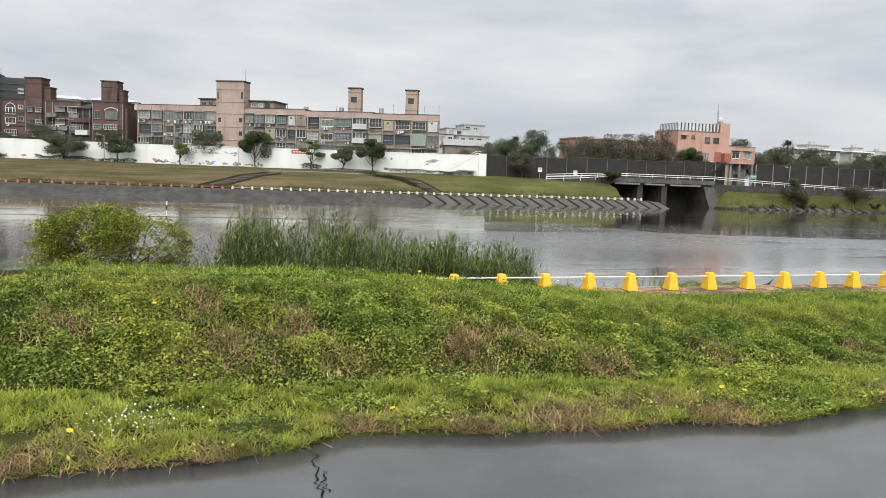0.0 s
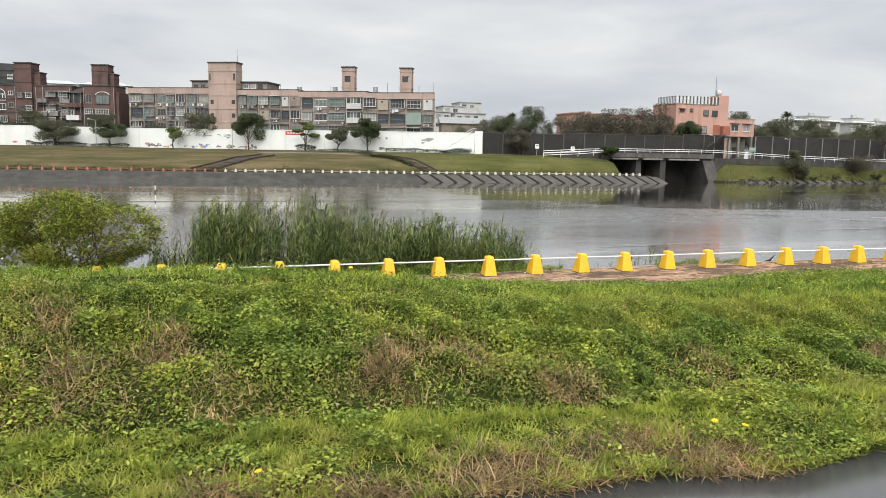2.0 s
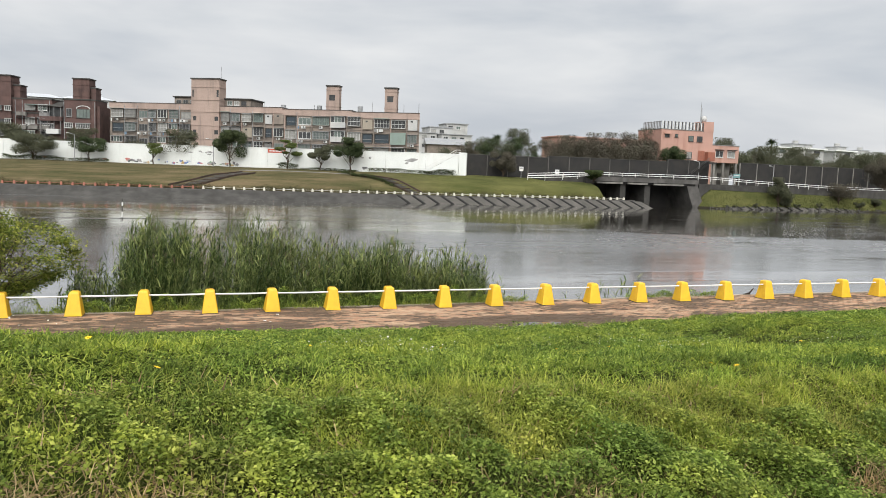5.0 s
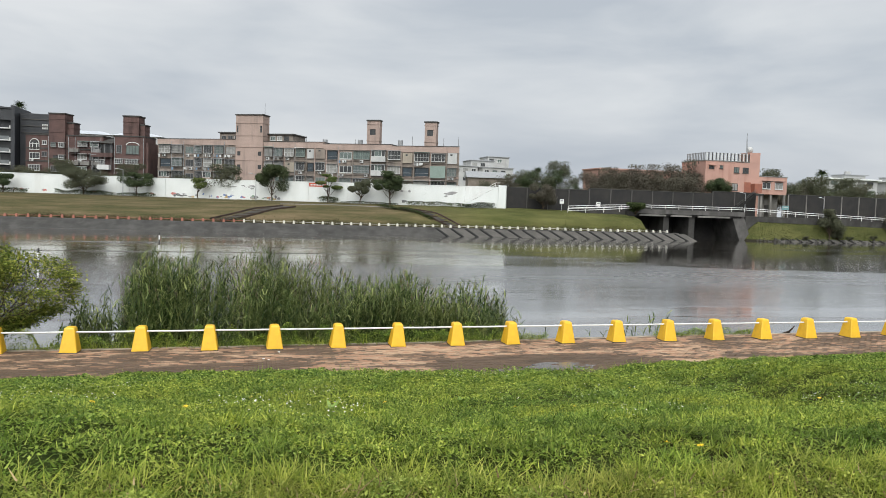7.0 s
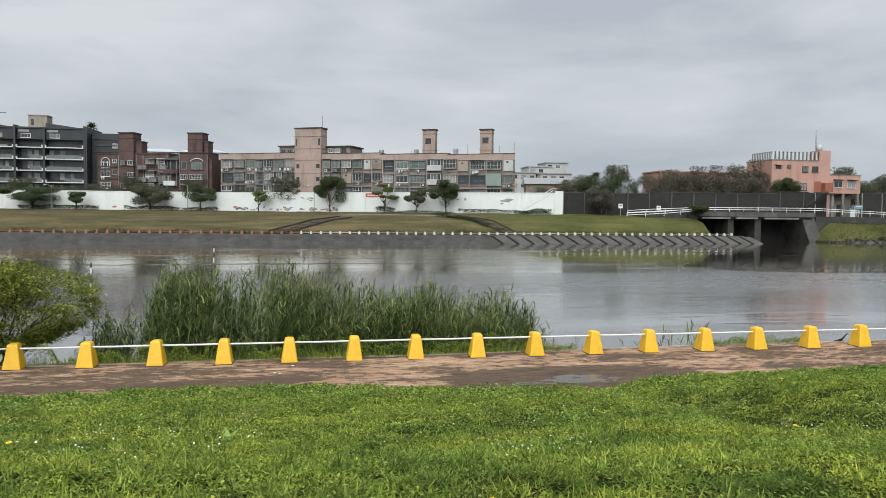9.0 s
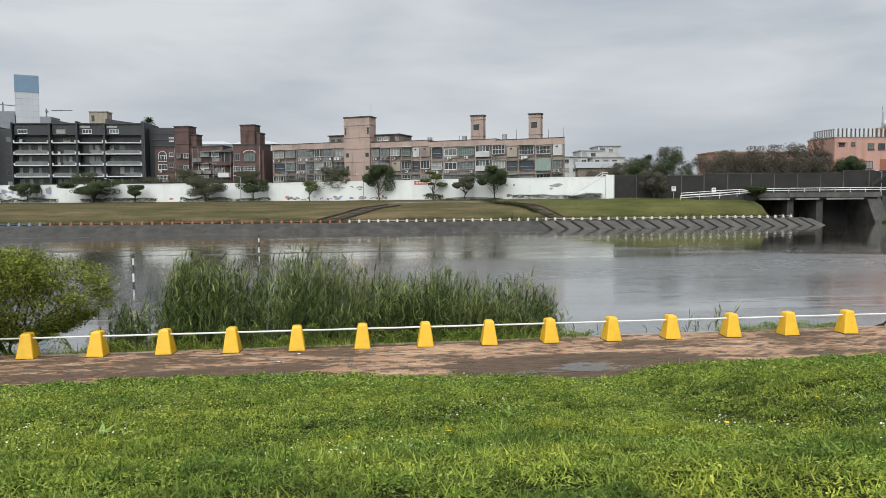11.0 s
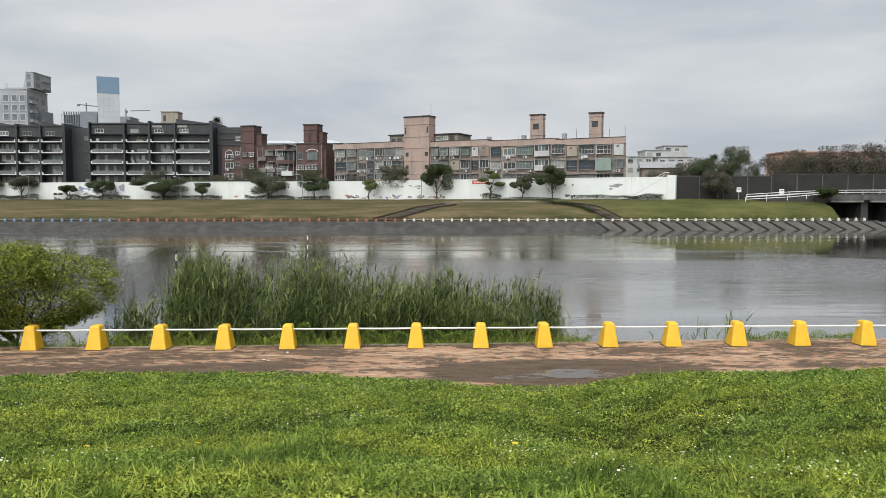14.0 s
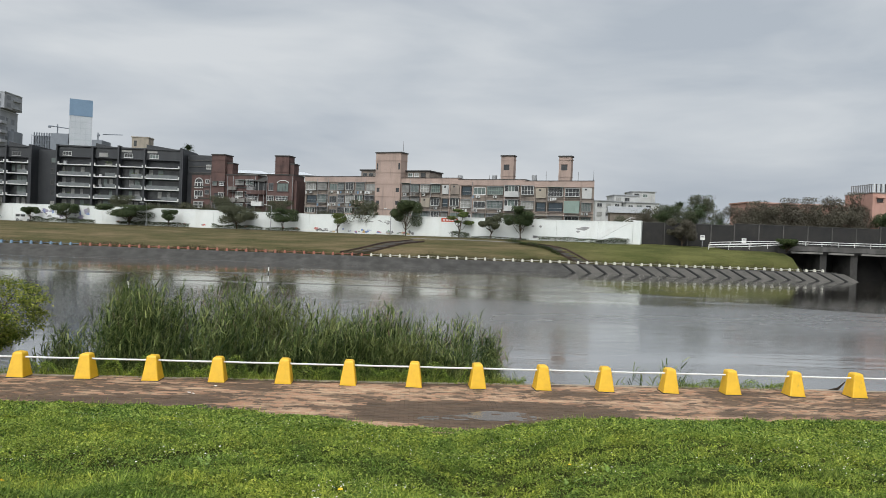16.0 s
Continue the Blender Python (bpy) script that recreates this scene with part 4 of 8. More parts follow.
# grass on the bank behind the path
x, y = scatter(70000, -20, 9, 0.2, 2.2, lambda x, y: (y > np.interp(x, BANK_X, BANK_Y) - 0.12) * np.where(x < -0.6, 0.9, 0.75 * (patchy(x, y * 0.2, 1.5, 15) > 0.55)) * np.exp(-np.clip(y - 0.9, 0, 9) * 1.2))
geo = blades(x, y, ground_many(x, y) - 0.01, rng.uniform(0.12, 0.42, len(x)), rng.uniform(0.010, 0.018, len(x)), np.abs(rng.normal(0.5, 0.4, len(x))), simple=True)
stuff("waterside_grass", geo, "bank_weed", "rough dark green grass on the bank at the water", "grass")


x, y = scatter(110000, -18, 7, 0.2, 2.0, lambda x, y: (y > np.interp(x, BANK_X, BANK_Y) - 0.06) * np.where(x < -1.8, 1.0, 0.9 * (patchy(x, y * 0.2, 1.3, 15) > 0.44)) * np.exp(-np.clip(y - 0.6, 0, 9) * 0.9))
z = ground_many(x, y) + rng.uniform(0.0, 0.10, len(x)) + np.where(x < -1.8, 0.55, 0.2) * patchy(x, y, 5.0, 17) + np.where(x < -1.5, 0.5, 0) * np.clip(y - 0.6, 0, 0.9)
stuff("waterside_weeds", leaves(np.stack([x, y, z], 1), rng.uniform(0.028, 0.06, len(x)), 0.7, 0.5), "slope_weed", "dark green leafy weeds on the bank behind the path", "weeds")
# pale edging of the path
ev, ef, exs = [], [], [-24 + 0.4 * i for i in range(135)]
for x in exs:
    e = bank_edge(x)
    zt = path_z(x) + 0.012
    ev += [(x, e - 0.07, zt - 0.06), (x, e - 0.065, zt), (x, e + 0.055, zt), (x, e + 0.06, zt - 0.25)]
for i in range(len(exs) - 1):
    ef += [(4 * i + k, 4 * i + 4 + k, 4 * i + 5 + k, 4 * i + 1 + k) for k in range(3)]
MAT["edging"] = surface("pale_sandy_concrete", (0.42, 0.36, 0.29), (0.28, 0.24, 0.19), 2.5, 40, 0.85, 0.3, 0.01)
tagged(from_data("path_edging", ev, ef, "edging"), "pale concrete edging along the brick path", "kerb", kind="structure")


# ---- reeds ----
def reed_bed(n, x0, x1, y0, y1, tops, seed):
    q = np.random.default_rng(seed)
    x, y = q.uniform(x0, x1, n), q.uniform(y0, y1, n)
    keep = q.uniform(0, 1, n) < 0.35 + 0.65 * patchy(x, y, 1.6, seed + 1)
    x, y = x[keep], y[keep]
    n = len(x)
    base = np.maximum(ground_many(x, y), WATER - 0.15)
    top = np.interp(x, *tops) + 0.95 * (patchy(x, y, 2.2, seed + 5) - 0.55) + q.normal(0, 0.24, n) - 0.35 * np.clip(2.4 - y, 0, 2) - 0.5 * q.uniform(0, 1, n) ** 2
    h = np.maximum(top - base, 0.5)
    lean = q.normal(0.02, 0.07, n)
    az = q.uniform(0, 6.28, n)
    tipx, tipy = x + h * np.sin(lean) * np.cos(az) + 0.08 * h, y + h * np.sin(lean) * np.sin(az)
    pairs = []
    w = np.full(n, 0.006)
    a = np.stack([x, y, base], 1)
    b = np.stack([tipx, tipy, base + h], 1)
    s = np.stack([np.ones(n), np.zeros(n), np.zeros(n)], 1) * w[:, None]
    v = np.stack([a - s, a + s, b + s * 0.4, b - s * 0.4], 1).reshape(-1, 3)
    t = (np.array([[0, 1, 2], [0, 2, 3]])[None] + (np.arange(n) * 4)[:, None, None]).reshape(-1, 3)
    pairs.append((v, t))
    for k in range(11):
        f = 0.22 + 0.072 * k + q.uniform(-0.03, 0.03, n)
        o = a + (b - a) * f[:, None]
        g = blades(o[:, 0], o[:, 1], o[:, 2], q.uniform(0.34, 0.68, n) * (1.1 - 0.35 * f), q.uniform(0.020, 0.040, n), q.uniform(0.35, 1.25, n), heading=q.normal(0.3, 1.9, n), droop=0.75)
        pairs.append(g)
    plume = q.uniform(0, 1, n) < 0.10
    pl = []
    for k in range(5):
        o = b[plume] + np.stack([0.02 * k * np.ones(plume.sum()), 0 * b[plume][:, 0], -0.05 * k * np.ones(plume.sum())], 1)
        pl.append(blades(o[:, 0], o[:, 1], o[:, 2] - 0.05, q.uniform(0.12, 0.22, plume.sum()), q.uniform(0.012, 0.022, plume.sum()), q.uniform(0.1, 0.7, plume.sum()), heading=q.normal(0.2, 0.8, plume.sum()), droop=0.9))
    return joined(*pairs), joined(*pl)


TOPS = ([-13.6, -12.9, -12.3, -12.0, -11.5, -10.5, -9.3, -7.7, -7.0, -5.9, -4.4, -3.3, -2.2, -1.1, -0.5, 0.3], [0.75, 1.0, 1.0, 1.5, 1.75, 1.9, 1.8, 1.75, 1.5, 1.25, 1.3, 1.05, 0.75, 0.5, 0.3, 0.15])
g, p = reed_bed(4300, -12.2, -0.9, 1.3, 4.6, TOPS, 31)
g2_, p2_ = reed_bed(260, -13.5, -12.2, 1.6, 3.2, TOPS, 35)
g, p = joined(g, g2_), joined(p, p2_)
stuff("reed_bed", g, "reed_leaf", "dense stand of tall green reeds at the river's edge", "reeds")
stuff("reed_plumes", p, "reed_plume", "brownish seed plumes on top of the reeds", "reeds")
g, p = reed_bed(60, -0.9, 0.6, 1.2, 2.6, TOPS, 41)
stuff("sparse_reeds", g, "reed_leaf", "thin scattered reeds at the end of the stand", "reeds")
g, p = reed_bed(46, 1.2, 4.4, 1.3, 1.9, ([0, 5], [0.55, 0.5]), 51)
stuff("waterside_stalks", g, "reed_leaf", "few thin stalks standing at the water's edge", "reeds")


# ---- shrub by the water ----
def limb(bm, pts, r0, r1, sides=6):
    n = len(pts) - 1
    for i in range(n):
        put_tube(bm, pts[i], pts[i + 1], r0 + (r1 - r0) * i / n, r0 + (r1 - r0) * (i + 1) / n, sides, caps=False)


def grown(a, b, wob, q, n=5):
    a, b = Vector(a), Vector(b)
    return [a.lerp(b, i / n) + Vector((q.gauss(0, wob), q.gauss(0, wob), q.gauss(0, wob * 0.5))) * (0 if i in (0,) else 1) for i in range(n + 1)]


def shrub(m, label):
    q = random.Random(21)
    s = thing("shrub", m, label, "shrub")
    tips = []
    for k in range(7):
        a = k / 7 * 6.28 + q.uniform(-0.3, 0.3)
        mid = (0.75 * math.cos(a), 0.6 * math.sin(a), q.uniform(0.9, 1.3))
        bm = bmesh.new()
        pts = grown((0.1 * math.cos(a), 0.1 * math.sin(a), 0), mid, 0.06, q)
        limb(bm, pts, 0.06, 0.035)
        for j in range(5):
            b2 = a + q.uniform(-0.8, 0.8)
            rad = q.uniform(0.9, 2.0)
            end = (rad * math.cos(b2), 0.8 * rad * math.sin(b2), q.uniform(1.5, 3.0) - 0.22 * rad)
            st = pts[q.choice((2, 3, 4, 5))]
            p2 = grown(st, end, 0.08, q)
            limb(bm, p2, 0.026, 0.008, 5)
            tips += p2[2:]
        part("stem", bm, "bark", s)
    c = np.array([tuple(t) for t in tips])
    k = 3000
    d = rng.normal(0, 1, (k, 3))
    d /= np.linalg.norm(d, axis=1)[:, None]
    d *= (rng.uniform(0.45, 1, k) ** 0.35)[:, None]
    shell = np.array([0, 0, 1.95]) + d * np.array([2.15, 1.7, 1.25])
    f = patchy(shell[:, 0] * 2 + shell[:, 2], shell[:, 1] * 2 + shell[:, 2] * 1.5, 2.0, 77)
    shell = shell[(f > 0.52) & (shell[:, 2] > 0.75)]
    shell[:, :2] *= (0.78 + 0.45 * patchy(shell[:, 2] * 2.2, np.arctan2(shell[:, 1], shell[:, 0]) * 1.5, 1.6, 78))[:, None]
    seeds = np.concatenate([c, shell])
    per = 24
    pts = np.repeat(seeds, per, axis=0) + rng.normal(0, 1, (len(seeds) * per, 3)) * np.array([0.16, 0.16, 0.05])
    v, t = leaves(pts, rng.uniform(0.06, 0.12, len(pts)), 0.8, 0.5)
    tri_mesh("crown", v, t, "shrub_leaf", s)["label"] = "yellow-green small-leaved crown"
    return s


shrub(pose(-15.1, 0.95, -0.55, 0, 0, 10) @ Matrix.Diagonal((0.88, 0.88, 0.98, 1)), "spreading yellow-green shrub with many stems at the water")


# ---- marker poles in the river ----
MAT["black_paint"] = surface("black_pole_paint", (0.02, 0.02, 0.02), (0.04, 0.04, 0.04), 6, 50, 0.6)


def marker_pole(x, y, top):
    p = thing("marker_pole", pose(x, y, -4.8, 0, 1, 0), "thin black and white banded marker pole standing in the river", "pole", "marker poles in the river")
    z = 0.0
    for k, h in enumerate((3.3, 0.45, 0.45, 0.35, 0.2)):
        hh = h * (top + 4.8) / 4.75
        part("band", tube((0, 0, z), (0, 0, z + hh), 0.055, sides=10), "rail_white" if k % 2 == 1 else "black_paint", p)
        z += hh
    part("cap", tube((0, 0, z), (0, 0, z + 0.06), 0.06, 0.02, 10), "black_paint", p)


marker_pole(-20.6, 27.3, 0.6)
marker_pole(-17.2, 53.3, 0.5)

# ================= the far bank =================
MAT["pink_tile"] = surface("dusty_pink_facade_tile", (0.405, 0.31, 0.268), (0.33, 0.255, 0.222), 0.3, 5, 0.8, 0.2, 0.02, (0.19, 0.155, 0.14), 0.5)
MAT["grey_tile"] = surface("grimy_beige_facade_tile", (0.29, 0.245, 0.21), (0.19, 0.165, 0.145), 0.4, 6, 0.85, 0.2, 0.02, (0.07, 0.064, 0.058), 0.6)
MAT["red_tile"] = surface("dark_red_facade_tile", (0.135, 0.085, 0.077), (0.092, 0.062, 0.058), 0.5, 6, 0.75, 0.2, 0.02, (0.035, 0.025, 0.023), 0.6)
# charcoal lifted in tone so that it carries some distance haze
MAT["black_tile"] = surface("charcoal_facade_panel", (0.030, 0.033, 0.038), (0.020, 0.023, 0.028), 0.3, 6, 0.6, 0.1, 0.02, (0.040, 0.042, 0.046), 0.5)
MAT["orange_wall"] = surface("salmon_orange_render", (0.50, 0.305, 0.25), (0.43, 0.265, 0.22), 0.4, 8, 0.85, 0.2, 0.02, (0.30, 0.16, 0.12), 0.5)
MAT["white_render"] = surface("off_white_render", (0.50, 0.50, 0.49), (0.40, 0.41, 0.41), 0.3, 5, 0.85, 0.2, 0.02, (0.26, 0.26, 0.25), 0.5)
MAT["pale_grey"] = surface("pale_grey_cladding", (0.50, 0.53, 0.57), (0.44, 0.47, 0.51), 0.1, 2, 0.7, 0.1, 0.02)
# distance haze is mixed into the colours of haze_grey and window_haze
MAT["haze_grey"] = surface("hazed_grey_concrete", (0.22, 0.24, 0.27), (0.18, 0.20, 0.23), 0.2, 2, 0.8, 0.1, 0.02)
MAT["tower_grey"] = surface("pale_weathered_tower_render", (0.36, 0.375, 0.40), (0.29, 0.305, 0.33), 0.15, 2, 0.85, 0.1, 0.02, (0.24, 0.25, 0.27), 0.2)
MAT["window_haze"] = surface("hazed_grey_window", (0.11, 0.12, 0.14), (0.15, 0.16, 0.18), 0.3, 3, 0.4, 0.05)
MAT["rail_glass"] = surface("smoky_balustrade_glass", (0.17, 0.185, 0.185), (0.10, 0.11, 0.115), 0.6, 6, 0.25, 0.02)
MAT["blue_net"] = surface("blue_scaffold_net", (0.20, 0.29, 0.40), (0.17, 0.25, 0.35), 0.1, 2, 0.8, 0.1, 0.02)
MAT["beige"] = surface("beige_render", (0.36, 0.32, 0.26), (0.28, 0.25, 0.21), 0.4, 6, 0.85, 0.2, 0.02, (0.15, 0.14, 0.12), 0.5)
MAT["frame_white"] = surface("white_window_frame", (0.62, 0.63, 0.62), (0.52, 0.53, 0.52), 2, 20, 0.5, 0.05)
MAT["frame_grey"] = surface("grey_aluminium_frame", (0.25, 0.25, 0.25), (0.17, 0.17, 0.17), 2, 20, 0.45, 0.05)
MAT["frame_dark"] = surface("dark_bronze_frame", (0.06, 0.055, 0.05), (0.04, 0.04, 0.04), 2, 20, 0.5, 0.05)
MAT["green_panel"] = surface("pale_green_corrugated_panel", (0.24, 0.31, 0.28), (0.19, 0.25, 0.22), 0.8, 10, 0.6, 0.1)
MAT["teal_glass"] = surface("milky_green_glazing", (0.16, 0.195, 0.18), (0.10, 0.125, 0.12), 0.9, 8, 0.25, 0.05)
MAT["curtain"] = surface("pale_curtain_behind_glass", (0.33, 0.33, 0.31), (0.20, 0.20, 0.19), 0.9, 8, 0.3, 0.05)
MAT["blue_glass"] = surface("blue_grey_tinted_glass", (0.05, 0.07, 0.085), (0.035, 0.045, 0.055), 0.9, 8, 0.2, 0.05)
MAT["window_dark"] = surface("dark_window_glass", (0.035, 0.038, 0.040), (0.07, 0.072, 0.072), 0.7, 8, 0.15, 0.02)
MAT["rib_dark"] = surface("dark_rib_concrete", (0.018, 0.018, 0.018), (0.026, 0.026, 0.025), 0.8, 9, 0.8, 0.2, 0.02)
MAT["slab"] = surface("grey_revetment_slab", (0.118, 0.111, 0.102), (0.078, 0.074, 0.068), 0.5, 9, 0.85, 0.3, 0.02, (0.06, 0.058, 0.054), 0.8)
MAT["metal_grey"] = surface("galvanised_metal", (0.32, 0.33, 0.34), (0.24, 0.25, 0.26), 1.5, 20, 0.5, 0.1)
MAT["red_paint"] = surface("faded_red_brown_paint", (0.33, 0.115, 0.07), (0.24, 0.09, 0.06), 1.5, 20, 0.65, 0.1)
MAT["blue_paint"] = surface("faded_blue_paint", (0.16, 0.26, 0.36), (0.13, 0.20, 0.29), 1.5, 20, 0.65, 0.1)
MAT["cream_paint"] = surface("cream_bollard_paint", (0.62, 0.60, 0.52), (0.50, 0.49, 0.43), 1.5, 20, 0.65, 0.1)
MAT["teal_board"] = surface("faded_teal_board", (0.16, 0.30, 0.30), (0.12, 0.24, 0.25), 1.2, 12, 0.6, 0.05)
MAT["banner_red"] = surface("red_banner_cloth", (0.50, 0.09, 0.05), (0.42, 0.08, 0.05), 2, 30, 0.7, 0.05)
# tree_leaf and tree_leaf_dull lightened, distance haze put into their colours
leaf_material("tree_leaf", (0.030, 0.048, 0.022), (0.052, 0.074, 0.033), (0.085, 0.108, 0.046), (0.08, 0.085, 0.03), 0.15, 0.4, 0.25)
leaf_material("tree_leaf_light", (0.05, 0.075, 0.02), (0.095, 0.13, 0.035), (0.16, 0.19, 0.06), (0.14, 0.12, 0.05), 0.15, 0.5, 0.3)
leaf_material("tree_leaf_dull", (0.068, 0.076, 0.047), (0.083, 0.090, 0.055), (0.102, 0.108, 0.066), (0.095, 0.080, 0.05), 0.12, 0.5, 0.25)
leaf_material("tree_leaf_brown", (0.088, 0.078, 0.060), (0.100, 0.089, 0.068), (0.114, 0.102, 0.078), (0.09, 0.10, 0.055), 0.12, 0.4, 0.25)
leaf_material("rank_leaf", (0.045, 0.035, 0.018), (0.07, 0.062, 0.028), (0.11, 0.10, 0.045), (0.10, 0.06, 0.035), 0.4, 0.6, 0.2)
leaf_material("hedge_leaf", (0.022, 0.035, 0.012), (0.04, 0.06, 0.018), (0.07, 0.09, 0.03), (0.05, 0.05, 0.02), 0.3, 0.4, 0.2)
leaf_material("far_turf", (0.095, 0.09, 0.042), (0.136, 0.122, 0.062), (0.178, 0.154, 0.085), (0.178, 0.142, 0.078), 0.07, 0.7, 0.3, 0.8, clump=0.5)
leaf_material("far_turf_green", (0.09, 0.104, 0.034), (0.132, 0.146, 0.05), (0.185, 0.19, 0.07), (0.16, 0.142, 0.06), 0.09, 0.5, 0.3, 0.8, clump=0.5)

leaf_material("spit_turf", (0.045, 0.062, 0.022), (0.080, 0.100, 0.034), (0.135, 0.15, 0.055), (0.08, 0.076, 0.038), 0.25, 0.7, 0.3, 0.8)

# ---- far towpath, revetment ----
xs = steps((-420, -120, 20), (-120, 72, 160))


def strip(name, rows, material, label, category, smooth=True):
    """A strip of quads along x through the (dy, z) of each row, measured from the far towpath's line."""
    v = [(x, far_path(x) + dy, z) for x in xs for dy, z in rows]
    n = len(rows)
    f = [(i * n + k, (i + 1) * n + k, (i + 1) * n + k + 1, i * n + k + 1) for i in range(len(xs) - 1) for k in range(n - 1)]
    return tagged(from_data(name, v, f, material), label, category, kind="structure")


revetment = strip("revetment", [(-4.3, WATER - 0.6), (-3.6, WATER - 0.25), (-0.72, -0.06), (-0.6, -0.03)], "dark_concrete", "sloping damp grey concrete river revetment", "embankment")
strip("kerb", [(-0.62, -0.1), (-0.60, 0.13), (-0.30, 0.13), (-0.28, 0.0)], "post_grey", "damp grey concrete kerb on top of the revetment", "kerb")
strip("far_footpath", [(-0.3, 0.012), (1.7, 0.012)], "dark_concrete", "dark damp footpath along the far bank", "path")
for i in range(19):
    x = 22.0 + 2.72 * i
    bm = bmesh.new()
    n = 8
    prev = None
    for k in range(n + 1):
        s = k / n
        xx, dy = x + 1.75 * s, -0.75 - 2.95 * s
        z = -0.06 + (WATER - 0.25 + 0.06) * (-0.72 - dy) / 2.88
        cur = [bm.verts.new((xx - 0.24, far_path(xx) + dy, z - 0.05)), bm.verts.new((xx - 0.22, far_path(xx) + dy, z + 0.10)), bm.verts.new((xx + 0.22, far_path(xx) + dy, z + 0.10)), bm.verts.new((xx + 0.24, far_path(xx) + dy, z - 0.05))]
        if prev:
            for a in range(3):
                bm.faces.new((prev[a], prev[a + 1], cur[a + 1], cur[a]))
        else:
            bm.faces.new(cur)
        prev = cur
    part("rib", bm, "rib_dark", revetment)
    bm = bmesh.new()
    vs = []
    for xx, dy in ((x + 0.3, -0.8), (x + 2.3, -0.8), (x + 4.0, -3.55), (x + 2.0, -3.55)):
        z = -0.06 + (WATER - 0.25 + 0.06) * (-0.72 - dy) / 2.88
        vs.append(bm.verts.new((xx, far_path(xx) + dy, z + 0.03)))
    f = bm.faces.new(vs)
    g = bmesh.ops.extrude_face_region(bm, geom=[f])
    bmesh.ops.translate(bm, vec=(0, 0, -0.15), verts=[e for e in g["geom"] if isinstance(e, bmesh.types.BMVert)])
    part("slab", bm, "slab", revetment)

# far bollards: cream, red, blue and cream again along the bank
styles = {"cream_paint": "cream-painted tapered concrete bollard on the far bank", "red_paint": "faded red tapered concrete bollard on the far bank", "blue_paint": "faded blue tapered concrete bollard on the far bank"}
firsts = {}
far_rails = {}
for i in range(-60, 52):
    x = -8.84 + 1.6 * i
    if x > 70.8:
        continue
    key = "cream_paint" if x > -11 or x < -78 else "red_paint" if x > -60 else "blue_paint"
    pm = pose(x, far_path(x), 0.02, 0, 0, math.degrees(math.atan(0.0016 * max(x + 5, 0))))
    if key not in firsts:
        firsts[key] = bollard(key, styles[key], "bollard", "bollards along the far bank", pm, sleeve=False)
        far_rails[key] = thing("pipe_rail", pose(0, 0, 0), styles[key].split(" tapered")[0].replace("-painted", "") + " pipe rail between the far bollards", "railing")
    else:
        copy_thing(firsts[key], pm)
    if x < 69:
        part("pipe", tube((x, far_path(x), 0.40), (x + 1.6, far_path(x + 1.6), 0.40), 0.03, sides=6), key, far_rails[key])


# ---- turf on the far slope ----
def far_many(x, y):
    return ground_many(x, y)


def wall_many(x):
    return np.interp(x, [p[0] for p in WALL], [p[1] for p in WALL])


def path_many(x):
    return 107.0 + 0.0008 * np.maximum(x + 5, 0) ** 2


x, f = rng.uniform(-125, 66, 170000), rng.uniform(0, 1, 170000) ** 1.2
y = path_many(x) + 1.8 + f * (wall_many(x) - path_many(x) - 2.2)
green = rng.uniform(0, 1, len(x)) < np.clip((x - 16) / 16 + 0.15 * (patchy(x, y, 0.15, 90) - 0.5), 0.0, 1)
for sel, nm, mt, lab in ((~green, "far_grass", "far_turf", "dull olive-brown mown grass on the far bank"), (green, "far_green_grass", "far_turf_green", "fresh green mown grass on the far bank")):
    n = int(sel.sum())
    geo = blades(x[sel], y[sel], far_many(x[sel], y[sel]) - 0.02, rng.uniform(0.06, 0.13, n), rng.uniform(0.12, 0.24, n), np.abs(rng.normal(1.0, 0.35, n)), simple=True)
    stuff(nm, geo, mt, lab, "grass")
# rank dark edge behind the far bollards
x = rng.uniform(-125, 70, 34000)
y = path_many(x) + 1.3 + rng.exponential(0.7, len(x))
stuff("far_edge_growth", leaves(np.stack([x, y, far_many(x, y) + rng.uniform(0, 0.75, len(x)) * patchy(x, y * 0.3, 0.6, 93)], 1), rng.uniform(0.12, 0.25, len(x)), 0.8), "rank_leaf", "dark low growth along the foot of the far slope", "weeds")


def hedge(x0, y0, x1, y1, h, w, label="low dark green clipped hedge on the far bank"):
    n = int(650 * math.hypot(x1 - x0, y1 - y0) * h * w ** 0.5 / 3) + 60
    s = rng.uniform(0, 1, n)
    x, y = x0 + (x1 - x0) * s + rng.normal(0, w * 0.3, n), y0 + (y1 - y0) * s + rng.normal(0, w * 0.3, n)
    z = far_many(x, y) + rng.uniform(0, 1, n) ** 0.6 * h * (0.7 + 0.5 * patchy(x, y, 1.0, 55))
    ob = tri_mesh("hedge", *leaves(np.stack([x, y, z], 1), rng.uniform(0.14, 0.3, n), 0.9), "hedge_leaf")
    return tagged(ob, label, "hedge", "low hedges on the far bank")


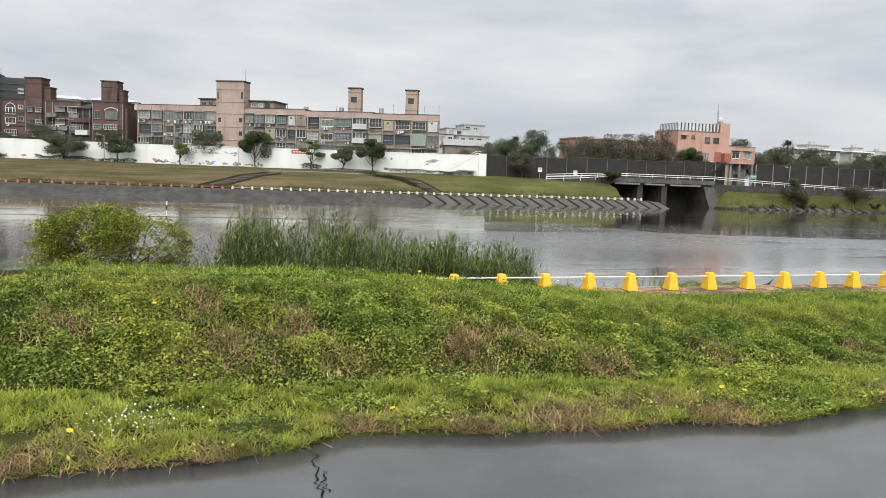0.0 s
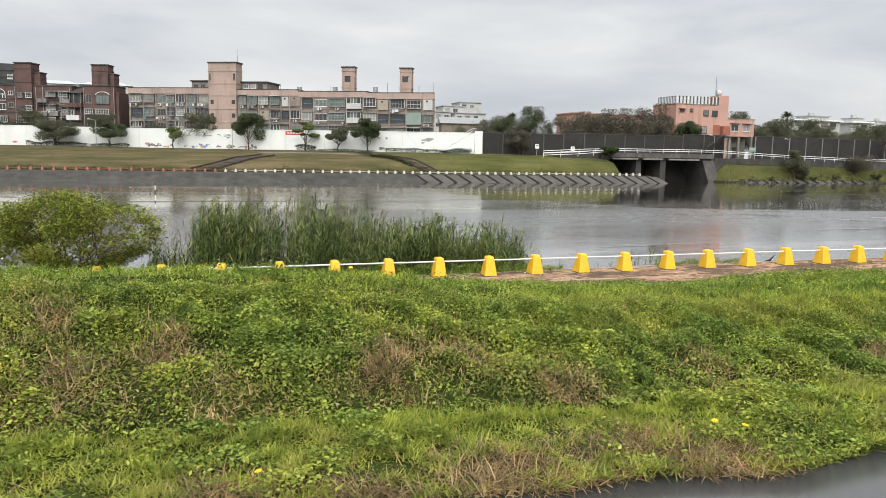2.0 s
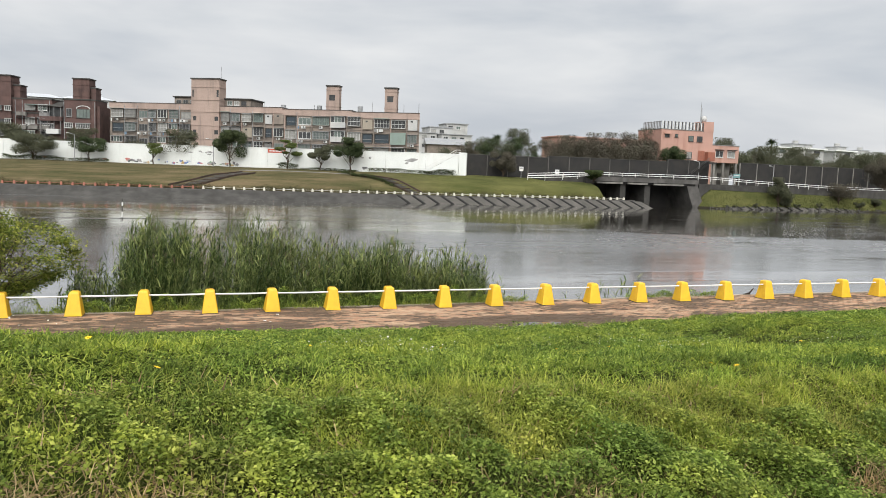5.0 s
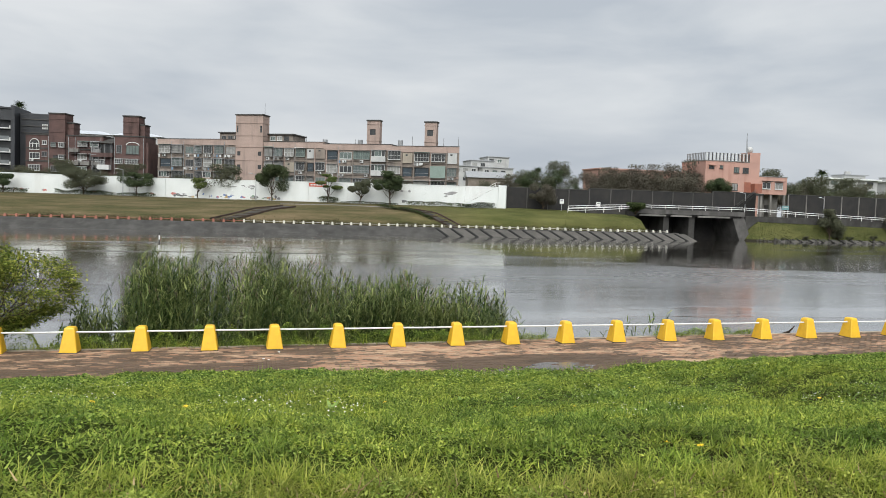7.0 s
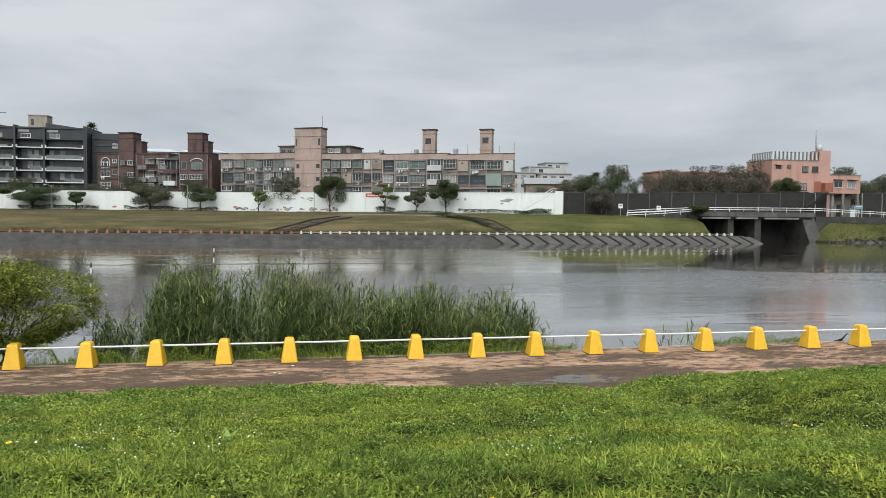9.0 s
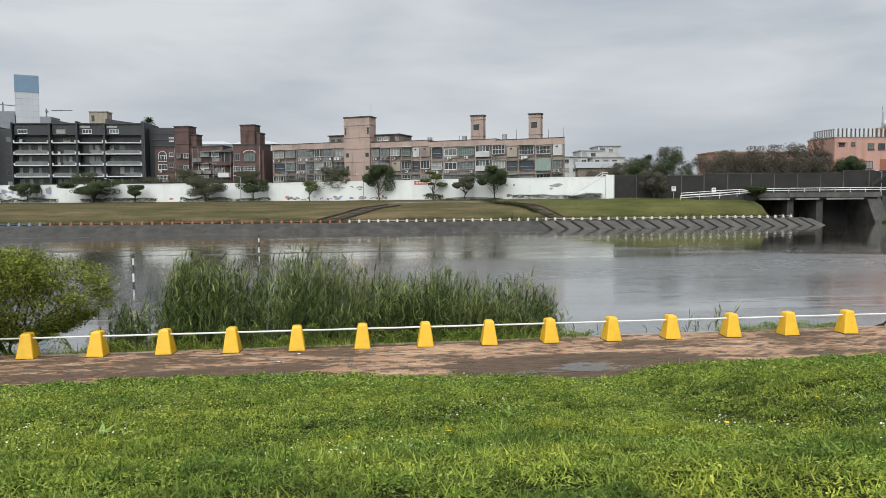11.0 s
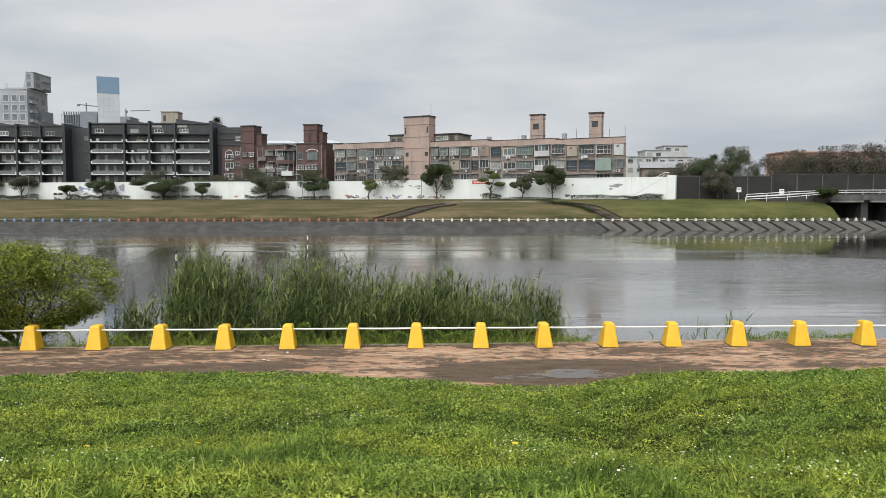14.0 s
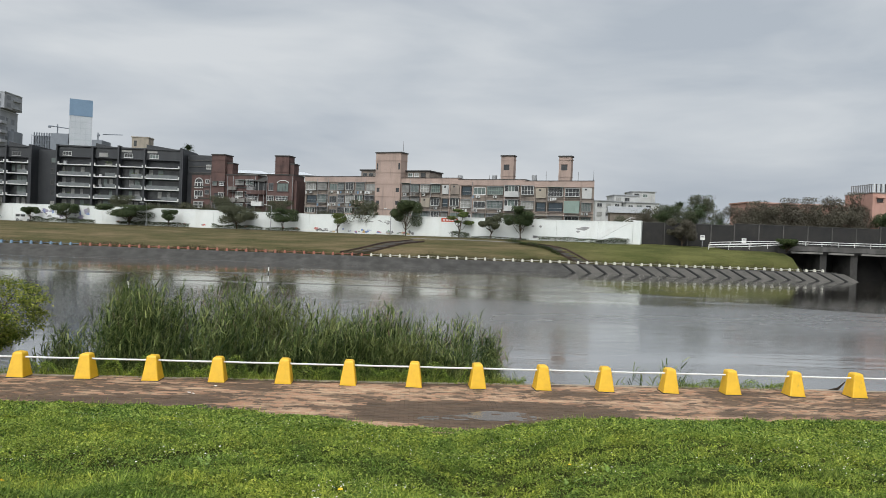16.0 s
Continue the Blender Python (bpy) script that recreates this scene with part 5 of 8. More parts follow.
# ---- stepped ramps on the slope ----
MAT["rust_stone"] = surface("brown_weathered_stone", (0.085, 0.06, 0.048), (0.045, 0.036, 0.03), 0.8, 9, 0.9, 0.3, 0.02)
def stair_ramp(x0, y0, x1, y1, width, steps_n):
    s = thing("stair_ramp", pose(0, 0, 0), "dark stone steps running slantwise up the grassy far bank", "steps", "stone steps on the far bank")
    d = Vector((x1 - x0, y1 - y0, 0)).normalized()
    nrm = Vector((-d.y, d.x, 0))
    for k in range(steps_n):
        q = (k + 0.5) / steps_n
        c = Vector((x0 + (x1 - x0) * q, y0 + (y1 - y0) * q, 0))
        c.z = float(far_many(np.array([c.x]), np.array([c.y]))[0])
        ob = part("step", box(-0.42, 0.42, -width / 2, width / 2, -0.3, 0.14, 0.02), "rust_stone" if k % 3 == 0 else "slab", s)
        ob.matrix_basis = Matrix.Translation(c) @ Matrix.Rotation(math.atan2(d.y, d.x), 4, "Z")
    for side in (-1, 1):
        bm = bmesh.new()
        prev = None
        for k in range(13):
            c = Vector((x0 + (x1 - x0) * k / 12, y0 + (y1 - y0) * k / 12, 0)) + nrm * side * width / 2
            c.z = float(far_many(np.array([c.x]), np.array([c.y]))[0])
            cur = [bm.verts.new(c + nrm * a + Vector((0, 0, h))) for a, h in ((-0.12, -0.2), (-0.11, 0.28), (0.11, 0.28), (0.12, -0.2))]
            if prev:
                for a in range(3):
                    bm.faces.new((prev[a], prev[a + 1], cur[a + 1], cur[a]))
            prev = cur
        part("kerb", bm, "rust_stone", s)


stair_ramp(-14.8, 109.3, -2.6, 123.0, 3.0, 24)
stair_ramp(26.5, 109.6, 17.6, 121.5, 2.2, 18)
hedge(14.6, 122.6, 18.0, 118.2, 0.6, 1.1)
hedge(18.2, 117.9, 22.6, 112.4, 0.6, 0.9)
bm = bmesh.new()
prev = None
for k in range(25):
    x = -4.0 + 21.0 * k / 24
    y = far_path(x) + (wall_y(x) - far_path(x)) * 0.52
    z = float(far_many(np.array([x]), np.array([y]))[0]) + 0.03
    cur = (bm.verts.new((x, y - 0.9, z - 0.06)), bm.verts.new((x, y + 0.9, z + 0.08)))
    if prev:
        bm.faces.new((prev[0], cur[0], cur[1], prev[1]))
    prev = cur
tagged(part("upper_footpath", bm, "concrete"), "pale narrow footpath across the grassy far slope", "path", kind="structure")


# ---- flood walls ----
def local(a, b):
    return Matrix.Translation((a[0], a[1], 0)) @ Matrix.Rotation(math.atan2(b[1] - a[1], b[0] - a[0]), 4, "Z")


def wall_run(name, a, b, z0, z1, material, label, panel, cope, pilaster=None):
    w = thing(name, local(a, b), label, "wall", kind="structure")
    L = math.hypot(b[0] - a[0], b[1] - a[1])
    n = max(1, round(L / panel))
    for k in range(n):
        part("panel", box(L * k / n + 0.015, L * (k + 1) / n - 0.015, 0, 0.5, z0, z1, 0.01), material, w)
        if pilaster:
            part("pilaster", box(L * k / n - 0.1, L * k / n + 0.1, -0.16, 0.1, z0, z1 + 0.05), pilaster, w)
    part("backing", box(0.02, L - 0.02, 0.06, 0.44, z0, z1 - 0.02), "dark_concrete", w)
    part("coping", box(0, L, -0.06, 0.56, z1 + 0.003, z1 + 0.16, 0.02), cope, w)
    return w


white_walls = []
for k in range(1, 7):
    a, b = WALL[k], WALL[k + 1]
    if k >= 2:
        white_walls.append((wall_run(f"wall_white_{k - 1}", a, b, 3.0, 8.1, "white_paint", "white-painted concrete flood wall with faint panel joints", 9.0, "white_paint"), a, b))
wall_run("wall_white_0", WALL[1], WALL[2], 3.0, 8.1, "white_paint", "white-painted concrete flood wall with faint panel joints", 9.0, "white_paint")
for k, (a, b, top) in enumerate(((WALL[7], WALL[8], 8.2), (WALL[8], WALL[9], 8.6), (WALL[9], (101.4, 127.8), 9.1), ((110.2, 128.1), WALL[10], 9.1))):
    wall_run(f"wall_dark_{k}", a, b, 2.0, top, "dark_wall", "dark moss-stained concrete flood wall with pilasters", 5.0, "dark_concrete", "concrete" if k == 3 else "post_grey")
wall_run("wall_dark_4", WALL[10], WALL[11], 2.0, 9.3, "dark_wall", "dark moss-stained concrete flood wall with pilasters", 6.0, "dark_concrete", "concrete")

# end pier, stair and rails of the white wall
pier = thing("stair_ramp", local(WALL[6], WALL[7]), "white-painted outside stair with rails against the flood wall", "stairs")
L = math.hypot(WALL[7][0] - WALL[6][0], WALL[7][1] - WALL[6][1])
bm = bmesh.new()
pts = [(L - 8.5, 3.4), (L - 1.4, 3.4), (L - 1.4, 8.0), (L - 2.0, 8.0), (L - 8.5, 4.1)]
vs = [bm.verts.new((u, -1.9, z)) for u, z in pts]
fc = bm.faces.new(vs)
g = bmesh.ops.extrude_face_region(bm, geom=[fc])
bmesh.ops.translate(bm, vec=(0, 1.8, 0), verts=[e for e in g["geom"] if isinstance(e, bmesh.types.BMVert)])
bmesh.ops.recalc_face_normals(bm, faces=bm.faces)
part("flight", bm, "white_paint", pier)
part("pier", box(L - 1.35, L + 0.2, -2.0, -0.03, 3.0, 8.5, 0.03), "white_paint", pier)
for k in range(16):
    u, z = L - 8.4 + 6.4 * k / 15, 4.12 + 3.85 * k / 15
    part("step", box(u - 0.22, u + 0.22, -1.85, -0.05, z - 0.1, z + 0.06), "concrete", pier)
for off in (0.55, 1.0):
    part("handrail", tube((L - 8.5, -1.85, 4.1 + off), (L - 2.0, -1.85, 8.0 + off), 0.05), "rail_white", pier)
    part("handrail", tube((L - 2.0, -1.85, 8.0 + off), (L - 1.0, -1.85, 8.0 + off), 0.05), "rail_white", pier)
for k in range(7):
    u, z = L - 8.5 + 6.5 * k / 6, 4.1 + 3.9 * k / 6
    part("post", tube((u, -1.85, z), (u, -1.85, z + 1.0), 0.04), "rail_white", pier)

# faded paintings low on the white wall: plain coloured blots, and a band of unreadable signs
PAINTS = {}
for nm, c in (("blue", (0.10, 0.18, 0.42)), ("black", (0.03, 0.03, 0.035)), ("red", (0.45, 0.08, 0.06)), ("ochre", (0.45, 0.30, 0.10)), ("violet", (0.20, 0.17, 0.28)), ("grey", (0.22, 0.22, 0.22)), ("green", (0.12, 0.25, 0.14))):
    MAT["mural_" + nm] = surface("faded_" + nm + "_wall_paint", c, tuple(v * 0.6 + 0.25 for v in c), 1.5, 9, 0.85, 0.05)


def blot(wall, u, z, w, h, material, q):
    bm = bmesh.new()
    vs = []
    for i in range(14):
        a = i / 14 * 2 * math.pi
        rr = q.uniform(0.55, 1.1)
        vs.append(bm.verts.new((u + w / 2 * rr * math.cos(a), -0.008 - q.uniform(0, 0.003), z + h / 2 * rr * math.sin(a))))
    bm.faces.new(vs)
    part("mural_blot", bm, material, wall)


q = random.Random(17)
w3, a3, b3 = white_walls[3]
for k in range(40):
    u = q.uniform(1.0, 30.0)
    c = "blue" if 9 < u < 18 and q.random() < 0.6 else q.choice(["black", "red", "ochre", "grey", "blue", "green"])
    blot(w3, u, 4.5 + q.uniform(-0.35, 0.35), q.uniform(0.4, 1.5), q.uniform(0.25, 0.9), "mural_" + c, q)
for k in range(9):
    blot(w3, 21 + q.uniform(-3, 3), 6.7 + q.uniform(-0.4, 0.4), q.uniform(0.5, 1.6), q.uniform(0.15, 0.5), "mural_grey", q)
w4, a4, b4 = white_walls[4]
for u, z, w, h, c in ((10.5, 6.8, 0.7, 0.6, "grey"), (12.0, 6.8, 0.8, 0.5, "grey"), (13.6, 6.8, 0.7, 0.6, "grey"), (12.6, 4.6, 1.3, 0.7, "black"), (21.5, 6.0, 0.9, 0.5, "grey"), (22.5, 6.6, 3.0, 0.9, "grey")):
    blot(w4, u, z, w, h, "mural_" + c, q)
w2, a2, b2 = white_walls[0]
for k in range(26):
    blot(w2, q.uniform(8, 22), q.uniform(5.2, 7.6), q.uniform(0.5, 2.2), q.uniform(0.3, 1.6), "mural_" + q.choice(["violet", "grey", "violet", "blue"]), q)
for k in range(8):
    blot(white_walls[2][0], q.uniform(3, 23), 4.6, q.uniform(0.5, 1.2), q.uniform(0.3, 0.8), "mural_" + q.choice(["black", "red", "grey"]), q)
    blot(white_walls[1][0], q.uniform(3, 28), 4.6, q.uniform(0.5, 1.2), q.uniform(0.3, 0.8), "mural_" + q.choice(["red", "red", "grey"]), q)
banner = thing("banner", local(a3, b3), "faded red cloth banner with pale bars hung on the wall", "banner")
part("cloth", box(36.5, 40.5, -0.05, -0.02, 7.2, 8.0), "banner_red", banner)
for k in range(5):
    part("bar", box(36.9 + 0.7 * k, 37.4 + 0.7 * k, -0.058, -0.052, 7.45, 7.75), "frame_white", banner)

# ---- lamps, signs ----
def street_lamp(x, y, h):
    z = float(far_many(np.array([x]), np.array([y]))[0])
    p = thing("street_lamp", pose(x, y, z), "slim pale grey street lamp on the far bank", "street lamp", "street lamps on the far bank")
    part("base", box(-0.2, 0.2, -0.2, 0.2, -0.3, 0.25, 0.02), "concrete", p)
    part("pole", tube((0, 0, 0.2), (0, 0, h), 0.10, 0.06), "metal_grey", p)
    part("arm", tube((0, 0, h), (-1.1, -0.2, h + 0.25), 0.05), "metal_grey", p)
    part("lantern", box(-1.6, -1.0, -0.35, -0.05, h + 0.2, h + 0.34, 0.04), "frame_white", p)


for x, y, h in ((-37.6, 160.5, 5.9), (-67.9, 163.5, 5.4), (-8.7, 147.5, 5.6), (-110, 173.0, 6.0), (97, 125.5, 5.6), (118, 125.8, 5.2)):
    street_lamp(x, y, h)


def sign_post(x, y, h, material, label):
    z = float(far_many(np.array([x]), np.array([y]))[0])
    s = thing("sign_post", pose(x, y, z), label, "sign")
    part("pole", tube((0, 0, -0.2), (0, 0, h), 0.06), "metal_grey", s)
    part("plate", box(-0.45, 0.45, -0.1, -0.06, h - 0.9, h, 0.01), material, s)
    part("bar", box(-0.3, 0.3, -0.106, -0.102, h - 0.4, h - 0.2), "frame_grey", s)


sign_post(52.5, 124.0, 2.4, "rail_white", "small white sign on a post on the grass")
sign_post(60.0, 122.5, 2.2, "rail_white", "small white sign on a post on the grass")


notice = thing("notice_board", pose(107.8, 126.0, 3.4), "small teal notice board on two posts by the road", "sign")
for xx in (-0.7, 0.7):
    part("post", tube((xx, 0, -0.2), (xx, 0, 3.1), 0.05), "metal_grey", notice)
part("board", box(-0.95, 0.95, -0.09, -0.052, 2.2, 3.15, 0.01), "teal_board", notice)
part("bar", box(-0.7, 0.7, -0.097, -0.092, 2.75, 2.9), "frame_white", notice)

# ---- trees ----
def tree(name, label, h, w, trunk_h, material, seed, blobs, density=1.0, flat=0.7, category="tree", bare=0.0):
    q = random.Random(seed)
    t = thing(name, pose(0, 0, 0), label, category)
    bm = bmesh.new()
    centres = []
    trunk = grown((0, 0, -0.2), (q.uniform(-0.2, 0.2), 0, trunk_h), 0.07, q, 4)
    limb(bm, trunk, 0.045 * h ** 0.5 + 0.05, 0.09, 7)
    for k in range(blobs):
        a = k / blobs * 6.28 + q.uniform(-0.4, 0.4)
        rad = w / 2 * q.uniform(0.15, 0.85)
        top = trunk_h + (h - trunk_h) * q.uniform(0.25, 1.0) * (1 - 0.3 * (rad / (w / 2)) ** 2)
        end = Vector((rad * math.cos(a), rad * math.sin(a), top))
        limb(bm, grown(trunk[q.choice((2, 3, 4))], end, 0.1, q, 4), 0.07, 0.02, 5)
        centres.append((end, q.uniform(0.13, 0.27) * w))
    part("trunk", bm, "bark", t)
    pts, outward = [], []
    for c, rad in centres:
        n = int(700 * density)
        d = rng.normal(0, 1, (n, 3))
        d /= np.linalg.norm(d, axis=1)[:, None]
        d *= (rng.uniform(0.15, 1, n) ** 0.45)[:, None] * rad
        d[:, 2] *= flat
        pts.append(np.array(c)[None] + d)
        outward.append(d / rad + np.array([0, 0, 0.35]) + rng.normal(0, 0.38, (n, 3)))
    pts, outward = np.concatenate(pts), np.concatenate(outward)
    inside = (pts[:, 2] < h) & (pts[:, 2] > max(trunk_h * 0.9, bare * h))
    pts, outward = pts[inside], outward[inside]
    # leaves face outwards from their clump
    outward /= np.linalg.norm(outward, axis=1)[:, None]
    v, tt = leaves(pts, rng.uniform(0.18, 0.33, len(pts)), 0.8, 0.65, outward)
    tri_mesh("crown", v, tt, material, t)
    return t


def base_at(x, y):
    return float(far_many(np.array([x]), np.array([y]))[0])


def placed(t, x, y, s=1.0, turn=0.0, sx=1.0, z=None, sink=0.0):
    t.matrix_basis = Matrix.Translation((x, y, (base_at(x, y) if z is None else z) - sink)) @ Matrix.Rotation(radians(turn), 4, "Z") @ Matrix.Diagonal((s * sx, s * sx, s, 1))
    return t


placed(tree("tree", "dark green rounded tree before the white wall", 7.8, 7.3, 2.4, "tree_leaf", 1, 12, 1.4, 0.85), -5.3, 147.2, sx=0.88)
placed(tree("tree", "two-stemmed dark green tree before the white wall", 7.0, 6.6, 2.6, "tree_leaf", 2, 11, 1.3, 0.75), 18.4, 134.5)
placed(tree("tree", "slim tree with dull green sparse crown before the wall", 4.9, 4.9, 1.8, "tree_leaf_dull", 3, 9, 0.8, 0.7), 12.6, 137.0)
placed(tree("tree", "tiered light green tree beside the white wall", 6.0, 5.6, 1.9, "tree_leaf_light", 4, 9, 0.8, 0.35), 6.2, 140.6)
placed(tree("tree", "small airy light green tree before the wall", 4.6, 4.4, 1.7, "tree_leaf_light", 5, 7, 0.6, 0.6), -21.3, 156.7)
placed(tree("tree", "dark green tree beside the lamp", 5.4, 6.8, 2.0, "tree_leaf", 6, 10, 1.0, 0.7), -35.0, 161.8)
placed(tree("tree", "wide low tree with several thin trunks and hedge", 5.6, 9.6, 1.2, "tree_leaf_dull", 7, 14, 1.0, 0.6), -46.1, 162.5)
placed(tree("tree", "umbrella-shaped spreading green tree before the wall", 4.9, 10.6, 1.8, "tree_leaf", 8, 15, 1.2, 0.4), -72.8, 166.0, sx=1.4)
placed(tree("tree", "small rounded dark tree before the white wall", 4.1, 5.0, 1.3, "tree_leaf", 9, 8, 1.0, 0.7), -62.9, 164.6)
placed(tree("tree", "broad dark green tree before the white wall", 4.8, 6.8, 1.5, "tree_leaf", 10, 10, 1.0, 0.6), -89.6, 169.4)
placed(tree("tree", "small rounded dark tree before the white wall", 3.7, 4.2, 1.0, "tree_leaf", 11, 7, 1.0, 0.7), -99.2, 171.4)
placed(tree("tree", "tall dark tree with several stems at the wall", 6.0, 8.0, 2.2, "tree_leaf_dull", 12, 12, 0.9, 0.6), -112.0, 173.5)
placed(tree("tree", "tall dark tree with several stems at the wall", 5.6, 7.0, 2.0, "tree_leaf", 13, 10, 0.9, 0.6), -122.0, 175.0)
for hx0, hx1, hh in ((-52, -40, 0.8), (-39, -31, 0.7), (-76, -58, 0.8), (-100, -82, 0.9), (4.5, 8.2, 1.0), (22, 31, 0.7), (31.5, 38.5, 0.8), (-128, -108, 1.0), (9, 20, 0.4)):
    hedge(hx0, wall_y(hx0) - 2.6, hx1, wall_y(hx1) - 2.6, hh * 1.35, 0.9)

# trees behind the walls and along the right bank
stock = [tree("tree", "dull olive tree behind the flood wall", 10.0, 8.5, 3.0, "tree_leaf_dull", 31, 16, 0.55, 0.8, bare=0.33),
         tree("tree", "dark green tree behind the flood wall", 10.0, 8.0, 3.0, "tree_leaf", 32, 16, 0.55, 0.8, bare=0.33),
         tree("tree", "bushy dull green tree behind the flood wall", 9.0, 9.5, 2.4, "tree_leaf_dull", 33, 18, 0.55, 0.75, bare=0.33),
         tree("tree", "brownish half-bare rounded tree behind the flood wall", 9.6, 8.4, 2.6, "tree_leaf_brown", 34, 20, 0.55, 0.85, bare=0.33)]
spots = ((44.5, 134, 0.81, 3), (48, 136, 0.92, 1), (51.5, 138, 1.06, 2), (55, 137, 1.14, 1), (58.5, 140, 1.09, 0), (61.5, 137, 0.70, 1),
         (65.0, 133, 1.24, 3), (68.6, 133.4, 1.29, 3), (72.8, 133, 1.50, 3), (77.0, 133.2, 1.34, 3), (81.2, 133, 1.30, 3), (85.0, 133.4, 1.17, 3), (88.3, 136.4, 1.55, 3),
         (116.5, 141, 0.92, 3), (119.5, 147, 1.05, 0), (124, 146, 1.08, 2), (129, 148, 1.10, 3), (134, 148, 1.05, 0), (138, 141, 0.90, 2), (143, 142, 0.92, 0), (148, 141, 0.91, 3), (153, 143, 0.92, 2), (159, 146, 0.95, 0), (166, 150, 1.01, 3), (174, 154, 1.05, 0), (183, 158, 1.08, 2), (194, 162, 1.12, 0), (206, 168, 1.19, 3),
         (162, 190, 1.44, 1), (172, 196, 1.41, 2), (184, 200, 1.41, 1), (196, 205, 1.41, 0), (208, 210, 1.41, 1), (222, 214, 1.36, 2), (238, 218, 1.44, 1), (254, 222, 1.44, 0), (270, 226, 1.54, 1), (290, 232, 1.54, 2),
         (43, 142, 0.70, 2), (-15.5, 158, 0.85, 0), (-27, 170, 0.72, 2), (-38, 175, 0.90, 0), (-42.5, 174, 0.80, 2), (-54, 176, 0.90, 0), (-60, 176, 0.90, 2), (-48.5, 174, 0.95, 2), (-66, 178, 0.85, 2), (17, 147, 0.72, 0), (23, 143, 0.75, 2), (40, 136, 0.70, 1), (-70, 178, 0.80, 2), (-80, 180, 0.85, 0), (-88, 181, 0.80, 1), (-130, 186, 0.95, 0), (-140, 190, 1.00, 2))
used = set()
q = random.Random(8)
for x, y, s, k in spots:
    mm = Matrix.Translation((x, y, 3.3)) @ Matrix.Rotation(q.uniform(0, 6.28), 4, "Z") @ Matrix.Diagonal((s * q.uniform(0.9, 1.1) * (1.3 if x < 42 else 1), s * q.uniform(0.9, 1.1), s * q.uniform(0.92, 1.08) * (0.8 if x < 42 else 1), 1))
    if k not in used:
        used.add(k)
        stock[k].matrix_basis = mm
        stock[k]["group"] = "trees behind the flood walls"
    else:
        copy_thing(stock[k], mm)
placed(tree("tree", "round dark green tree beside the orange building", 9.4, 7.4, 2.0, "tree_leaf", 41, 14, 1.5, 0.8), 93.4, 131.0, s=0.98, sx=0.98, z=3.3)
placed(tree("tree", "small brownish tree standing before the dark wall", 5.4, 5.6, 1.0, "tree_leaf_brown", 42, 13, 0.8, 0.8), 48.6, 124.6)
placed(tree("tree", "large brownish bushy tree beside the river road", 9.6, 9.5, 1.4, "tree_leaf_brown", 43, 22, 0.9, 0.85), 146.0, 120.5)
placed(tree("tree", "thin olive shrubby tree leaning over the spit", 6.4, 5.4, 1.0, "tree_leaf_dull", 44, 12, 0.7, 0.8), 112.4, 117.2)
placed(tree("tree", "low brownish shrubby tree by the guard rail", 5.2, 7.6, 0.8, "tree_leaf_brown", 45, 13, 0.6, 0.7), 130.5, 118.2)


def palm(x, y, z, h, label):
    """A fan palm: ringed trunk and a head of drooping split fronds."""
    t = thing("palm_tree", pose(x, y, z), label, "palm")
    bm = bmesh.new()
    limb(bm, [Vector((0.12 * math.sin(k * 0.9), 0, h * k / 6)) for k in range(7)], 0.26, 0.16, 8)
    part("trunk", bm, "bark", t)
    qq = random.Random(int(x * 10))
    n, ox, oy, hd, le = 150, [], [], [], []
    for k in range(n):
        hd.append(qq.uniform(0, 6.28))
        le.append(qq.uniform(0.3, 1.7))
    hd, le = np.array(hd), np.array(le)
    zero = np.zeros(n)
    v, tt = blades(zero, zero, zero + h, np.full(n, 2.3), np.full(n, 0.22), le, heading=hd, droop=0.8)
    tri_mesh("crown", v, tt, "tree_leaf", t)


palm(57.0, 150, 3.3, 9.2, "fan palm rising over the trees behind the wall")
palm(146.5, 160, 3.3, 13.0, "dark fan palm among the trees behind the wall")
palm(-69.5, 200, 3.3, 23.0, "slim palm showing its head over the charcoal roof")
# a palm and the bushes on the spit
bush_a = placed(tree("bush", "rounded green bush on the grassy spit", 3.4, 4.6, 0.5, "tree_leaf_dull", 51, 10, 1.0, 0.8, "bush"), 114.5, 117.0, s=0.6)
for x, y, s in ((106.0, 116.6, 0.45), (117.5, 116.9, 0.5), (124, 117.2, 0.55), (136, 117.5, 0.8), (141, 118, 1.0), (100, 116.2, 0.32)):
    copy_thing(bush_a, Matrix.Translation((x, y, base_at(x, y))) @ Matrix.Rotation(x, 4, "Z") @ Matrix.Diagonal((s, s, s, 1)))
placed(tree("bush", "dark green bush beside the bridge rail", 2.3, 4.0, 0.3, "hedge_leaf", 52, 9, 1.0, 0.8, "bush"), 66.2, 118.3, z=3.6)
x = rng.uniform(93, 200, 60000)
y = 115.8 + 0.02 * (x - 90) + rng.uniform(0, 1, len(x)) * 4.2
k = far_many(x, y) > -1.1 + 0.5 * patchy(x, y, 0.8, 92)
x, y = x[k], y[k]
stuff("spit_grass", blades(x, y, far_many(x, y), rng.uniform(0.08, 0.22, len(x)), rng.uniform(0.12, 0.22, len(x)), np.abs(rng.normal(0.9, 0.4, len(x))), simple=True), "spit_turf", "rank green grass on the low spit by the creek", "grass")


